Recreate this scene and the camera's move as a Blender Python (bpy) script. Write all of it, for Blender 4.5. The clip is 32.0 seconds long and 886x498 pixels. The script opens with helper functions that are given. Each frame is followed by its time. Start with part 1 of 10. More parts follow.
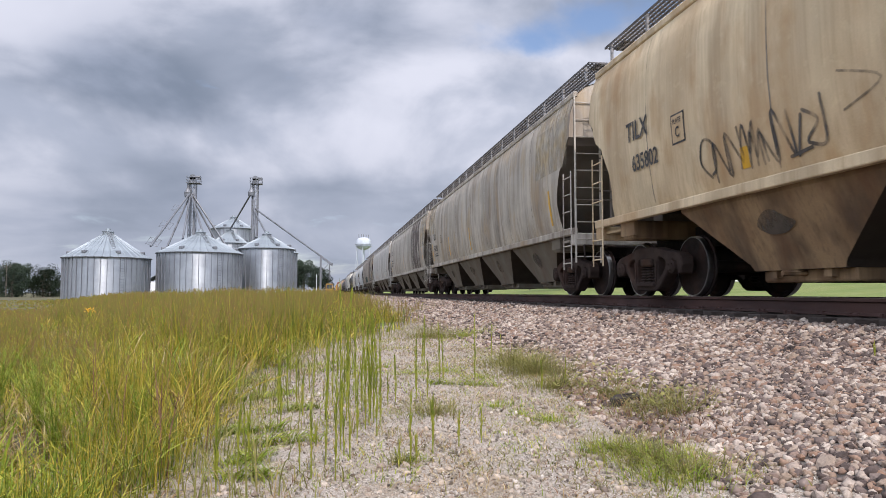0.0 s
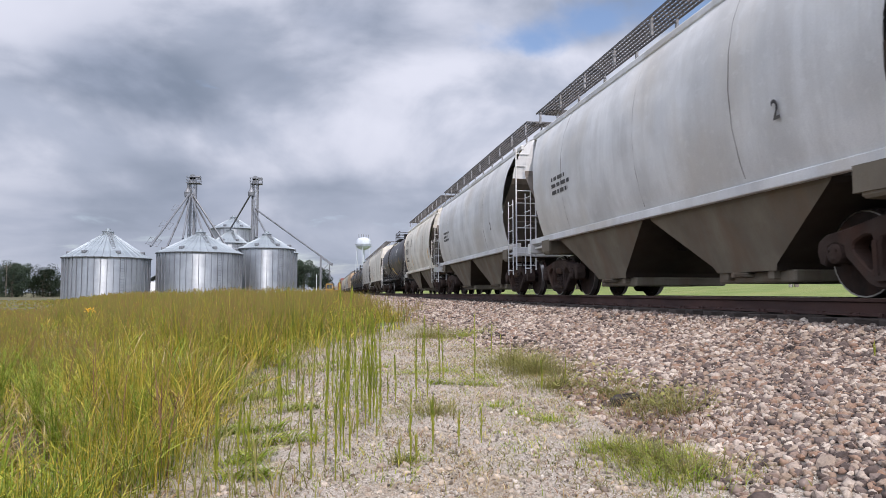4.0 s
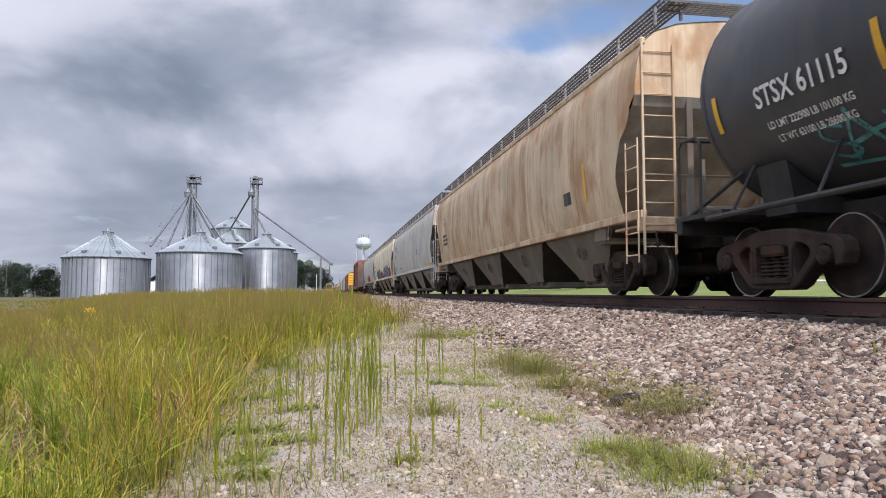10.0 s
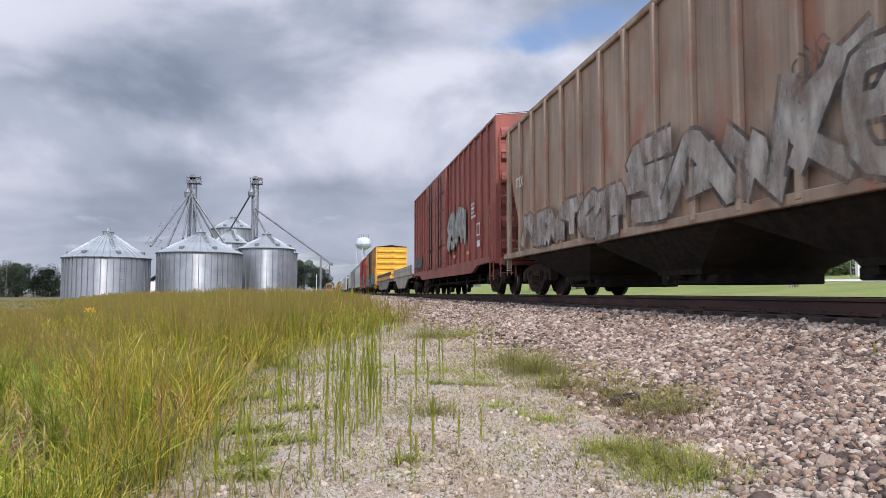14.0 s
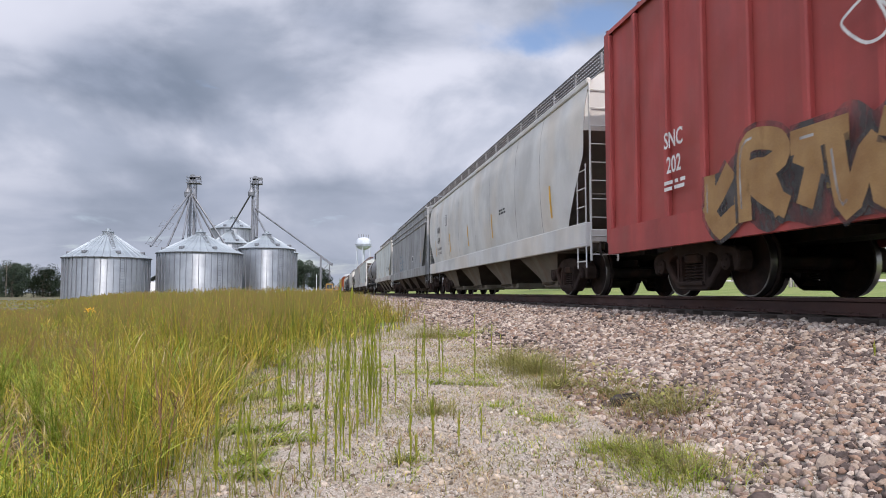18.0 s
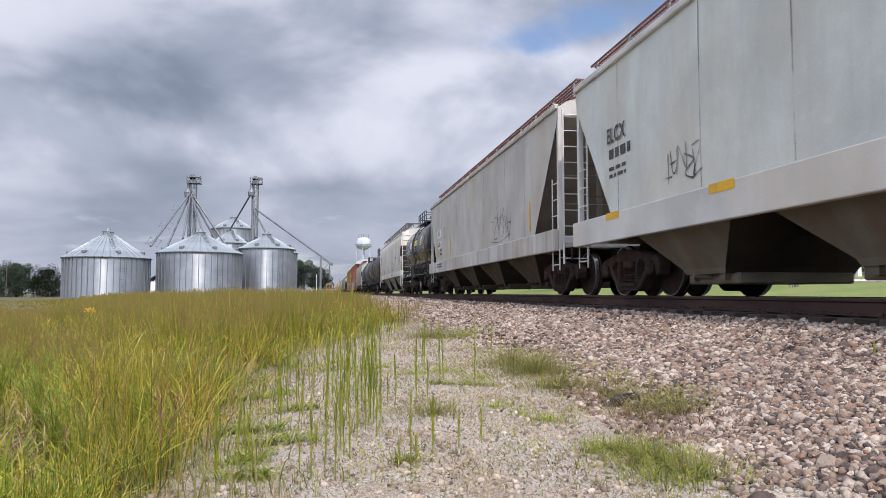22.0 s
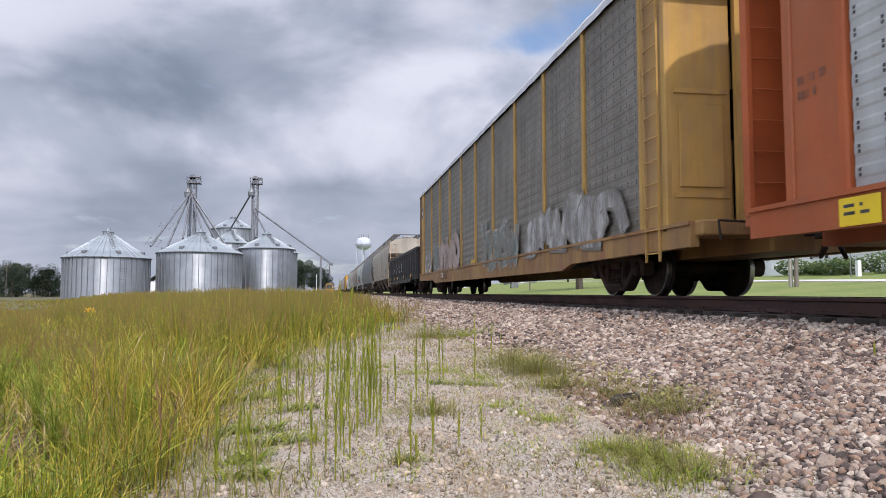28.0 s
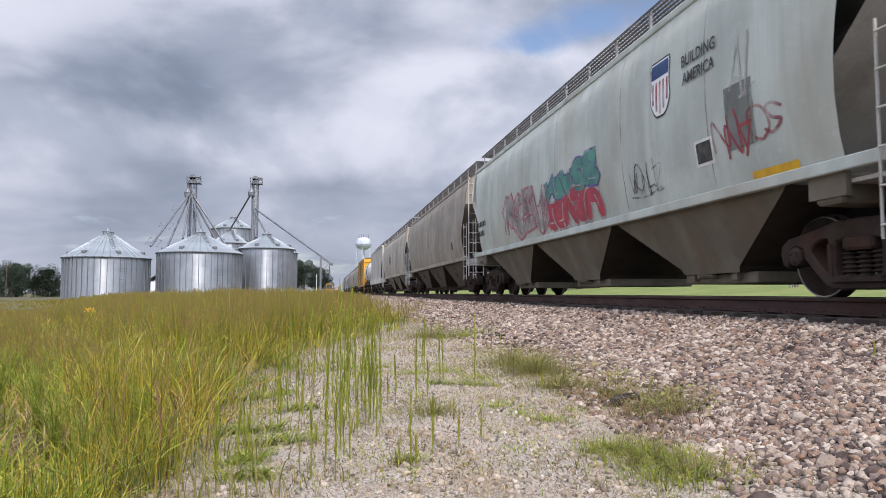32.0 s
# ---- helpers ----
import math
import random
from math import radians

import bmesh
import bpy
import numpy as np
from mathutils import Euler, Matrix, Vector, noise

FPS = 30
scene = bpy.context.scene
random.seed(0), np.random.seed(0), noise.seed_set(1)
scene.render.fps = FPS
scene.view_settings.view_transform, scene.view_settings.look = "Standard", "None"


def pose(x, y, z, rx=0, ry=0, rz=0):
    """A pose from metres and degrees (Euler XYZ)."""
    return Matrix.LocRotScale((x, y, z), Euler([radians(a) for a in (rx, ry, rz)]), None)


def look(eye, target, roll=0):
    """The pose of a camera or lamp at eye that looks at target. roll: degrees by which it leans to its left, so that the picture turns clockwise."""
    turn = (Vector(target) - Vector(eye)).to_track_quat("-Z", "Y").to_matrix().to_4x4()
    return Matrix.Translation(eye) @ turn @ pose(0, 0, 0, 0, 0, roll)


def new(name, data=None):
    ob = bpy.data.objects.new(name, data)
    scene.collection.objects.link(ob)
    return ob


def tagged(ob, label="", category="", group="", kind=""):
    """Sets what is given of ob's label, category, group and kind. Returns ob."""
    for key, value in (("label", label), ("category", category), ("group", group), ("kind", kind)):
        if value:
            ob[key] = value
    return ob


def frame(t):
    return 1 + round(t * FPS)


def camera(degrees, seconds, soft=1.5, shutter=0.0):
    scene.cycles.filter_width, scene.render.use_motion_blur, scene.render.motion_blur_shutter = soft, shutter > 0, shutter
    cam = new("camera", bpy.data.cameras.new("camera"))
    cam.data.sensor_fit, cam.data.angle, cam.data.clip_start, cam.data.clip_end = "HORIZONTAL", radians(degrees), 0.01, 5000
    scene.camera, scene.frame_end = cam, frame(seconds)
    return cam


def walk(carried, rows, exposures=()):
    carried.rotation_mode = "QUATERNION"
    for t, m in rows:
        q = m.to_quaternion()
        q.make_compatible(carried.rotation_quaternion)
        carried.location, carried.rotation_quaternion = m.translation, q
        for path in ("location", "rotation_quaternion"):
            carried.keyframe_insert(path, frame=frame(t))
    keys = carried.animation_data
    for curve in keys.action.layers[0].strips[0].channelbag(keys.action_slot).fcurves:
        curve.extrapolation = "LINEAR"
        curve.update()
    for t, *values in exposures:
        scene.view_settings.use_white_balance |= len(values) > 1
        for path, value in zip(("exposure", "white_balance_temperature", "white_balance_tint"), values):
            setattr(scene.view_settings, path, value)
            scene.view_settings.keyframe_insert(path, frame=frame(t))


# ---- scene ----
# ---- camera: stands on the gravel beside the track, low over the ground ----
YAW, PITCH = radians(9.44), radians(3.62)
cam = camera(65.2, 32.0, soft=0.42, shutter=0.03)
EYE = Vector((0, 0, 0))
AIM = EYE + Vector((math.sin(YAW) * math.cos(PITCH), math.cos(YAW) * math.cos(PITCH), math.sin(PITCH)))
walk(cam, [(0, look(EYE, AIM)), (32, look(EYE, AIM))], exposures=[(0, -0.09, 6480, 17), (32, -0.09, 6480, 17)])

# plan: +y runs along the track, x across it; z = 0 is the camera's height
RAIL_Z = -0.055      # top of the rails
TRACK_X = 6.25       # centre line of the track
GROUND_Z = -0.80     # gravel beside the ballast
SPEED = 22.8         # metres a second, towards the camera

# ---- world: bright broken overcast, with the sun behind the camera ----
SUN = Vector((0.06, -1.0, 1.12)).normalized()
world = bpy.data.worlds.new("sky")
scene.world = world
world.use_nodes = True


def wire(tree, a, b):
    tree.links.new(a, b)


def build_sky():
    t = world.node_tree
    t.nodes.clear()
    N = t.nodes.new
    out, bg = N("ShaderNodeOutputWorld"), N("ShaderNodeBackground")
    sky = N("ShaderNodeTexSky")
    sky.sky_type, sky.sun_disc = "NISHITA", False
    sky.sun_elevation = math.asin(SUN.z)
    sky.sun_rotation = math.atan2(SUN.x, SUN.y)
    dim = N("ShaderNodeMix")
    dim.data_type, dim.blend_type = "RGBA", "MULTIPLY"
    dim.inputs[0].default_value = 1
    dim.inputs[7].default_value = (0.17, 0.17, 0.17, 1)
    wire(t, sky.outputs[0], dim.inputs[6])
    co, sep = N("ShaderNodeTexCoord"), N("ShaderNodeSeparateXYZ")
    wire(t, co.outputs["Generated"], sep.inputs[0])

    def calc(op, a, b):
        n = N("ShaderNodeMath")
        n.operation = op
        for i, s in enumerate((a, b)):
            if isinstance(s, (int, float)):
                n.inputs[i].default_value = s
            else:
                wire(t, s, n.inputs[i])
        return n.outputs[0]
    up = calc("ADD", calc("MAXIMUM", sep.outputs[2], 0.0), 0.16)
    flat = N("ShaderNodeCombineXYZ")
    wire(t, calc("DIVIDE", sep.outputs[0], up), flat.inputs[0])
    wire(t, calc("DIVIDE", sep.outputs[1], up), flat.inputs[1])

    def clouds(scale, detail, rough, shift, lo, hi, distort=0.3, less=None):
        mp, nz, mr = N("ShaderNodeMapping"), N("ShaderNodeTexNoise"), N("ShaderNodeMapRange")
        mp.inputs["Location"].default_value = shift
        wire(t, flat.outputs[0], mp.inputs[0])
        wire(t, mp.outputs[0], nz.inputs["Vector"])
        nz.inputs["Scale"].default_value, nz.inputs["Detail"].default_value = scale, detail
        nz.inputs["Roughness"].default_value, nz.inputs["Distortion"].default_value = rough, distort
        mr.interpolation_type = "SMOOTHSTEP"
        mr.inputs[1].default_value, mr.inputs[2].default_value = lo, hi
        wire(t, calc("SUBTRACT", nz.outputs[0], less) if less is not None else nz.outputs[0], mr.inputs[0])
        return mr.outputs[0]

    def near(spots):
        """A soft sum of round places in the cloud layer: (x, y, reach, strength)."""
        total = None
        for x, y, reach, strength in spots:
            d = N("ShaderNodeVectorMath")
            d.operation = "DISTANCE"
            wire(t, flat.outputs[0], d.inputs[0])
            d.inputs[1].default_value = (x, y, 0)
            mr = N("ShaderNodeMapRange")
            mr.interpolation_type = "SMOOTHSTEP"
            for i, v in ((1, 0.0), (2, reach), (3, strength), (4, 0.0)):
                mr.inputs[i].default_value = v
            wire(t, d.outputs["Value"], mr.inputs[0])
            total = mr.outputs[0] if total is None else calc("ADD", total, mr.outputs[0])
        return total
    cover = clouds(1.1, 7, 0.54, SKY_SHIFT, 0.28, 0.42, 0.3, near(((0.62, 1.66, 0.20, 0.12), (0.54, 1.79, 0.15, 0.11), (0.95, 1.62, 0.5, 0.05))))
    thick = clouds(0.8, 5, 0.48, SKY_THICK, 0.40, 0.72, 0.4, near(((0.62, 2.2, 0.55, 0.31), (0.75, 2.65, 0.6, 0.22), (0.9, 1.8, 0.4, 0.12), (-0.3, 2.85, 0.5, 0.14), (-0.62, 2.2, 0.45, -0.15), (0.0, 1.85, 0.4, -0.07), (0.0, 2.2, 0.35, -0.10), (0.32, 2.3, 0.3, -0.10), (0.12, 1.72, 0.34, -0.14), (-0.9, 3.3, 0.8, -0.05), (0.3, 3.5, 0.7, -0.05))))
    pm, pn, pr = N("ShaderNodeMapping"), N("ShaderNodeTexNoise"), N("ShaderNodeMapRange")
    pm.inputs["Scale"].default_value = (4.2, 4.2, 6.4)
    wire(t, co.outputs["Generated"], pm.inputs[0])
    wire(t, pm.outputs[0], pn.inputs["Vector"])
    pn.inputs["Scale"].default_value, pn.inputs["Detail"].default_value, pn.inputs["Roughness"].default_value, pn.inputs["Distortion"].default_value = 1.0, 6, 0.50, 0.25
    pr.interpolation_type = "SMOOTHSTEP"
    pr.inputs[1].default_value, pr.inputs[2].default_value = 0.40, 0.61
    wire(t, pn.outputs[0], pr.inputs[0])
    puff = pr.outputs[0]
    def blend(fac, a, b):
        m = N("ShaderNodeMix")
        m.data_type = "RGBA"
        for i, s in ((0, fac), (6, a), (7, b)):
            if isinstance(s, tuple):
                m.inputs[i].default_value = s
            elif isinstance(s, (int, float)):
                m.inputs[i].default_value = s
            else:
                wire(t, s, m.inputs[i])
        return m.outputs[2]
    bright = blend(puff, (0.46, 0.53, 0.64, 1), (0.79, 0.845, 0.94, 1))
    grey = blend(puff, (0.235, 0.295, 0.38, 1), (0.385, 0.455, 0.57, 1))
    cloud = blend(thick, bright, grey)
    dot = N("ShaderNodeVectorMath")
    dot.operation = "DOT_PRODUCT"
    wire(t, co.outputs["Generated"], dot.inputs[0])
    dot.inputs[1].default_value = SUN
    glow = N("ShaderNodeMapRange")
    for i, v in ((1, 0.0), (2, 1.0), (3, 1.0), (4, 4.0)):
        glow.inputs[i].default_value = v
    wire(t, dot.outputs["Value"], glow.inputs[0])
    lit = N("ShaderNodeVectorMath")
    lit.operation = "SCALE"
    wire(t, cloud, lit.inputs[0])
    wire(t, glow.outputs[0], lit.inputs["Scale"])
    full = blend(cover, dim.outputs[2], lit.outputs[0])
    haze = calc("SUBTRACT", 1.0, calc("MULTIPLY", calc("MAXIMUM", sep.outputs[2], 0.0), 4.2))
    full = blend(calc("MULTIPLY", calc("MAXIMUM", haze, 0.0), 0.75), full, (0.42, 0.48, 0.57, 1))
    wire(t, full, bg.inputs[0])
    bg.inputs[1].default_value = 1.0
    wire(t, bg.outputs[0], out.inputs[0])


SKY_SHIFT, SKY_THICK = (0.0, 0.0, 0), (5.0, 2.0, 0)
build_sky()
sun_data = bpy.data.lights.new("sun", "SUN")
sun_data.energy, sun_data.angle, sun_data.color = 3.5, radians(1.0), (1.0, 0.935, 0.85)
sun = new("sun", sun_data)
sun.matrix_world = look(SUN * 60, Vector((0, 0, 0)))


# ---- materials ----
def mat(name, col, col2=None, rough=0.6, metal=0.0, scale=3.0, lo=0.4, hi=0.62, stretch=(1, 1, 1),
        streak=None, streak_amt=0.5, rust=None, rust_amt=0.5, grain=0.12, bump=0.0, bump_scale=40, island=0.0, obj=0.0, spec=0.4, wear=0.0):
    """Paint or surface: a base colour, patches of a second one, vertical streaks, spots of rust, and fine grain."""
    m = bpy.data.materials.new(name)
    m.use_nodes = True
    t = m.node_tree
    N = t.nodes.new
    bsdf = t.nodes["Principled BSDF"]
    co = N("ShaderNodeTexCoord")

    def tex(sc, stretch, detail=5):
        mp, nz = N("ShaderNodeMapping"), N("ShaderNodeTexNoise")
        mp.inputs["Scale"].default_value = stretch
        wire(t, co.outputs["Object"], mp.inputs[0])
        wire(t, mp.outputs[0], nz.inputs["Vector"])
        nz.inputs["Scale"].default_value, nz.inputs["Detail"].default_value = sc, detail
        return nz.outputs[0]

    def ramp(src, lo, hi, top=1.0):
        mr = N("ShaderNodeMapRange")
        for i, v in ((1, lo), (2, hi), (3, 0.0), (4, top)):
            mr.inputs[i].default_value = v
        wire(t, src, mr.inputs[0])
        return mr.outputs[0]

    def blend(fac, a, b, mode="MIX"):
        x = N("ShaderNodeMix")
        x.data_type, x.blend_type = "RGBA", mode
        for i, s in ((0, fac), (6, a), (7, b)):
            if isinstance(s, (tuple, list)):
                x.inputs[i].default_value = (*s[:3], 1)
            elif isinstance(s, (int, float)):
                x.inputs[i].default_value = s
            else:
                wire(t, s, x.inputs[i])
        return x.outputs[2]
    c = blend(ramp(tex(scale, stretch), lo, hi), col, col2 or tuple(v * 0.8 for v in col))
    if island or obj:
        if island:
            src = N("ShaderNodeNewGeometry").outputs["Random Per Island"]
        else:
            src = N("ShaderNodeObjectInfo").outputs["Random"]
        hs = N("ShaderNodeHueSaturation")
        wire(t, c, hs.inputs["Color"])
        amt = island or obj
        wire(t, ramp(src, 0, 1, 1.0), hs.inputs["Value"])
        hs.inputs["Value"].links[0].from_node.inputs[3].default_value = 1 - amt
        hs.inputs["Value"].links[0].from_node.inputs[4].default_value = 1 + amt
        c = hs.outputs[0]
    if streak:
        c = blend(ramp(tex(1.0, (2.2, 2.2, 0.16), 6), 0.47 if streak_amt < 0.85 else 0.40, 0.66 if streak_amt < 0.85 else 0.60, streak_amt), c, streak)
        c = blend(ramp(tex(1.0, (9.0, 9.0, 0.3), 3), 0.5, 0.8, streak_amt * 0.7), c, streak)
        c = blend(ramp(tex(1.0, (24, 24, 0.45), 5), 0.52, 0.75, streak_amt * 0.6), c, streak)
        c = blend(ramp(tex(1.0, (5.5, 5.5, 0.14), 6), 0.55, 0.72, streak_amt * 0.5), c, tuple(min(0.8, v * 1.12) for v in col))
    if wear:
        c = blend(ramp(tex(0.55, (1, 1, 0.7), 8), 0.48, 0.63, wear), c, tuple(v * q for v, q in zip(streak or col, (1.25, 1.12, 0.95))))
        c = blend(ramp(tex(3.2, (1, 0.5, 0.22), 8), 0.55, 0.68, wear * 0.9), c, streak or col)
        c = blend(ramp(tex(6.0, (1, 1, 1.4), 9), 0.60, 0.66, wear * 0.28), c, tuple(min(0.85, v * 1.25) for v in col))
    if rust:
        c = blend(ramp(tex(2.3, (1, 1, 0.5), 8), 0.52, 0.68, rust_amt), c, rust)
    if grain:
        c = blend(ramp(tex(60, (1, 1, 1), 3), 0.3, 0.7, grain), c, (0.03, 0.028, 0.025))
    wire(t, c, bsdf.inputs["Base Color"])
    r = ramp(tex(scale * 2.3, stretch), 0.3, 0.7)
    r.node.inputs[3].default_value, r.node.inputs[4].default_value = rough * 0.85, min(1, rough * 1.2)
    wire(t, r, bsdf.inputs["Roughness"])
    bsdf.inputs["Metallic"].default_value = metal
    bsdf.inputs["Specular IOR Level"].default_value = spec
    if bump:
        b = N("ShaderNodeBump")
        b.inputs["Strength"].default_value, b.inputs["Distance"].default_value = 1.0, bump
        wire(t, tex(bump_scale, (1, 1, 1), 6), b.inputs["Height"])
        wire(t, b.outputs[0], bsdf.inputs["Normal"])
    return m


def ramp_mat(name, stops, rough=0.7, scale=0.4, translucent=0.0):
    """Plants and stones: each piece takes a colour of its own from a row of colours."""
    m = bpy.data.materials.new(name)
    m.use_nodes = True
    t = m.node_tree
    N = t.nodes.new
    bsdf = t.nodes["Principled BSDF"]
    geo, co, nz, add, rp = (N(k) for k in ("ShaderNodeNewGeometry", "ShaderNodeTexCoord", "ShaderNodeTexNoise", "ShaderNodeMath", "ShaderNodeValToRGB"))
    nz.inputs["Scale"].default_value = scale
    wire(t, co.outputs["Object"], nz.inputs["Vector"])
    add.operation = "MULTIPLY_ADD"
    wire(t, nz.outputs[0], add.inputs[0])
    add.inputs[1].default_value = 0.7
    sub = N("ShaderNodeMath")
    sub.operation = "MULTIPLY_ADD"
    wire(t, geo.outputs["Random Per Island"], sub.inputs[0])
    sub.inputs[1].default_value, sub.inputs[2].default_value = 0.8, -0.25
    wire(t, sub.outputs[0], add.inputs[2])
    wire(t, add.outputs[0], rp.inputs[0])
    el = rp.color_ramp.elements
    for i, (p, c) in enumerate(stops):
        e = el[i] if i < 2 else el.new(p)
        e.position, e.color = p, (*c, 1)
    g = N("ShaderNodeTexNoise")
    g.inputs["Scale"].default_value = 90
    wire(t, co.outputs["Object"], g.inputs["Vector"])
    mx = N("ShaderNodeMix")
    mx.data_type, mx.blend_type = "RGBA", "MULTIPLY"
    mx.inputs[0].default_value = 0.55
    wire(t, rp.outputs[0], mx.inputs[6])
    gr = N("ShaderNodeMapRange")
    gr.inputs[1].default_value, gr.inputs[2].default_value, gr.inputs[3].default_value, gr.inputs[4].default_value = 0.3, 0.7, 0.55, 1.25
    wire(t, g.outputs[0], gr.inputs[0])
    wire(t, gr.outputs[0], mx.inputs[7])
    wire(t, mx.outputs[2], bsdf.inputs["Base Color"])
    bsdf.inputs["Roughness"].default_value = rough
    bsdf.inputs["Specular IOR Level"].default_value = 0.3
    if translucent:
        tr, ms = N("ShaderNodeBsdfTranslucent"), N("ShaderNodeMixShader")
        wire(t, mx.outputs[2], tr.inputs[0])
        ms.inputs[0].default_value = translucent
        out = t.nodes["Material Output"]
        wire(t, bsdf.outputs[0], ms.inputs[1])
        wire(t, tr.outputs[0], ms.inputs[2])
        wire(t, ms.outputs[0], out.inputs[0])
    return m


# ---- mesh tools ----
class Shape:
    """Gathers vertices and faces, and becomes one mesh."""

    def __init__(self):
        self.v, self.f = [], []

    def add(self, vs, fs):
        n = len(self.v)
        self.v.extend(tuple(p) for p in vs)
        self.f.extend(tuple(i + n for i in q) for q in fs)
        return self

    def box(self, x0, x1, y0, y1, z0, z1, c=0.0):
        """A box; c cuts its upright and lengthwise edges."""
        if not c:
            vs = [(x, y, z) for x in (x0, x1) for y in (y0, y1) for z in (z0, z1)]
            return self.add(vs, [(0, 1, 3, 2), (4, 6, 7, 5), (0, 4, 5, 1), (2, 3, 7, 6), (0, 2, 6, 4), (1, 5, 7, 3)])
        ring = lambda z, k: [(x0 + c + k, y0 + k, z), (x1 - c - k, y0 + k, z), (x1 - k, y0 + c + k, z), (x1 - k, y1 - c - k, z),
                             (x1 - c - k, y1 - k, z), (x0 + c + k, y1 - k, z), (x0 + k, y1 - c - k, z), (x0 + k, y0 + c + k, z)]
        return self.rings([ring(z0, c * 0.7), ring(z0 + c, 0), ring(z1 - c, 0), ring(z1, c * 0.7)], caps=True)

    def rings(self, rows, caps=False, closed=True):
        """Joins rows of points, each to the next."""
        n = len(rows[0])
        vs = [p for r in rows for p in r]
        fs = []
        for i in range(len(rows) - 1):
            for j in range(n if closed else n - 1):
                a, b = i * n + j, i * n + (j + 1) % n
                fs.append((a, b, b + n, a + n))
        if caps:
            fs.append(tuple(range(n))[::-1])
            fs.append(tuple(range((len(rows) - 1) * n, len(rows) * n)))
        return self.add(vs, fs)

    def bar(self, p, q, r, n=6, r2=None):
        """A round bar from p to q."""
        return self.tube([p, q], r, n, r2)

    def tube(self, pts, r, n=6, r2=None):
        pts = [Vector(p) for p in pts]
        rows = []
        for i, p in enumerate(pts):
            d = (pts[min(i + 1, len(pts) - 1)] - pts[max(i - 1, 0)]).normalized()
            a = d.orthogonal().normalized() if i == 0 else (a - d * a.dot(d)).normalized()
            b = d.cross(a)
            rr = r if r2 is None else r + (r2 - r) * i / max(1, len(pts) - 1)
            rows.append([p + (a * math.cos(k * math.tau / n) + b * math.sin(k * math.tau / n)) * rr for k in range(n)])
        return self.rings(rows, caps=True)

    def turned(self, profile, n=24, axis="x", at=(0, 0, 0)):
        """A turned body: profile of (distance along the axis, radius)."""
        rows = []
        for d, r in profile:
            row = []
            for k in range(n):
                a = k * math.tau / n
                p = (d, r * math.cos(a), r * math.sin(a)) if axis == "x" else (r * math.cos(a), r * math.sin(a), d) if axis == "z" else (r * math.sin(a), d, r * math.cos(a))
                row.append((p[0] + at[0], p[1] + at[1], p[2] + at[2]))
            rows.append(row)
        return self.rings(rows, caps=True)

    def prism(self, outline, x0, x1):
        """A plate with an outline of (y, z), from x0 to x1."""
        n = len(outline)
        self.add([(x0, y, z) for y, z in outline] + [(x1, y, z) for y, z in outline],
                 [tuple(range(n)), tuple(range(2 * n - 1, n - 1, -1))] + [(i, i + n, (i + 1) % n + n, (i + 1) % n) for i in range(n)])
        return self

    def mesh(self, name, material, smooth=False, angle=35):
        me = bpy.data.meshes.new(name)
        me.from_pydata(self.v, [], self.f)
        bm = bmesh.new()
        bm.from_mesh(me)
        bmesh.ops.recalc_face_normals(bm, faces=bm.faces)
        bm.to_mesh(me)
        bm.free()
        if material:
            me.materials.append(material)
        if smooth:
            me.shade_smooth()
            me.set_sharp_from_angle(angle=radians(angle))
        return me


STORE = {}


def kept(key, material, make, smooth=False):
    """The mesh of that key in that material, made once and shared by all alike pieces."""
    k = (key, material.name if material else "")
    if k not in STORE:
        first = next((m for (kk, _), m in STORE.items() if kk == key), None)
        if first:
            me = first.copy()
            me.materials.clear()
            me.materials.append(material)
        else:
            s = Shape()
            make(s)
            me = s.mesh(str(key[0]) if isinstance(key, tuple) else key, material, smooth)
        STORE[k] = me
    return STORE[k]


def part(name, mesh, parent, label="", m=None):
    """One piece of a thing, as an object of its own under it."""
    ob = new(name, mesh)
    ob.parent = parent
    if m is not None:
        ob.matrix_basis = m
    if label:
        ob["label"] = label
    return ob


def thing(name, label, category, m=None, group="", kind="", data=None):
    ob = new(name, data)
    if m is not None:
        ob.matrix_basis = m
    return tagged(ob, label, category, group, kind)


def lettering(text, size, material):
    """A mesh of the words, flat, with their middle at the origin."""
    key = (("words", text, size), material.name)
    if key not in STORE:
        cu = bpy.data.curves.new("words", "FONT")
        cu.offset = size * 0.018
        cu.body, cu.size, cu.align_x, cu.align_y, cu.resolution_u = text, size, "CENTER", "CENTER", 3
        ob = bpy.data.objects.new("words", cu)
        me = bpy.data.meshes.new_from_object(ob)
        bpy.data.objects.remove(ob)
        bpy.data.curves.remove(cu)
        me.materials.clear()
        me.materials.append(material)
        STORE[key] = me
    return STORE[key]

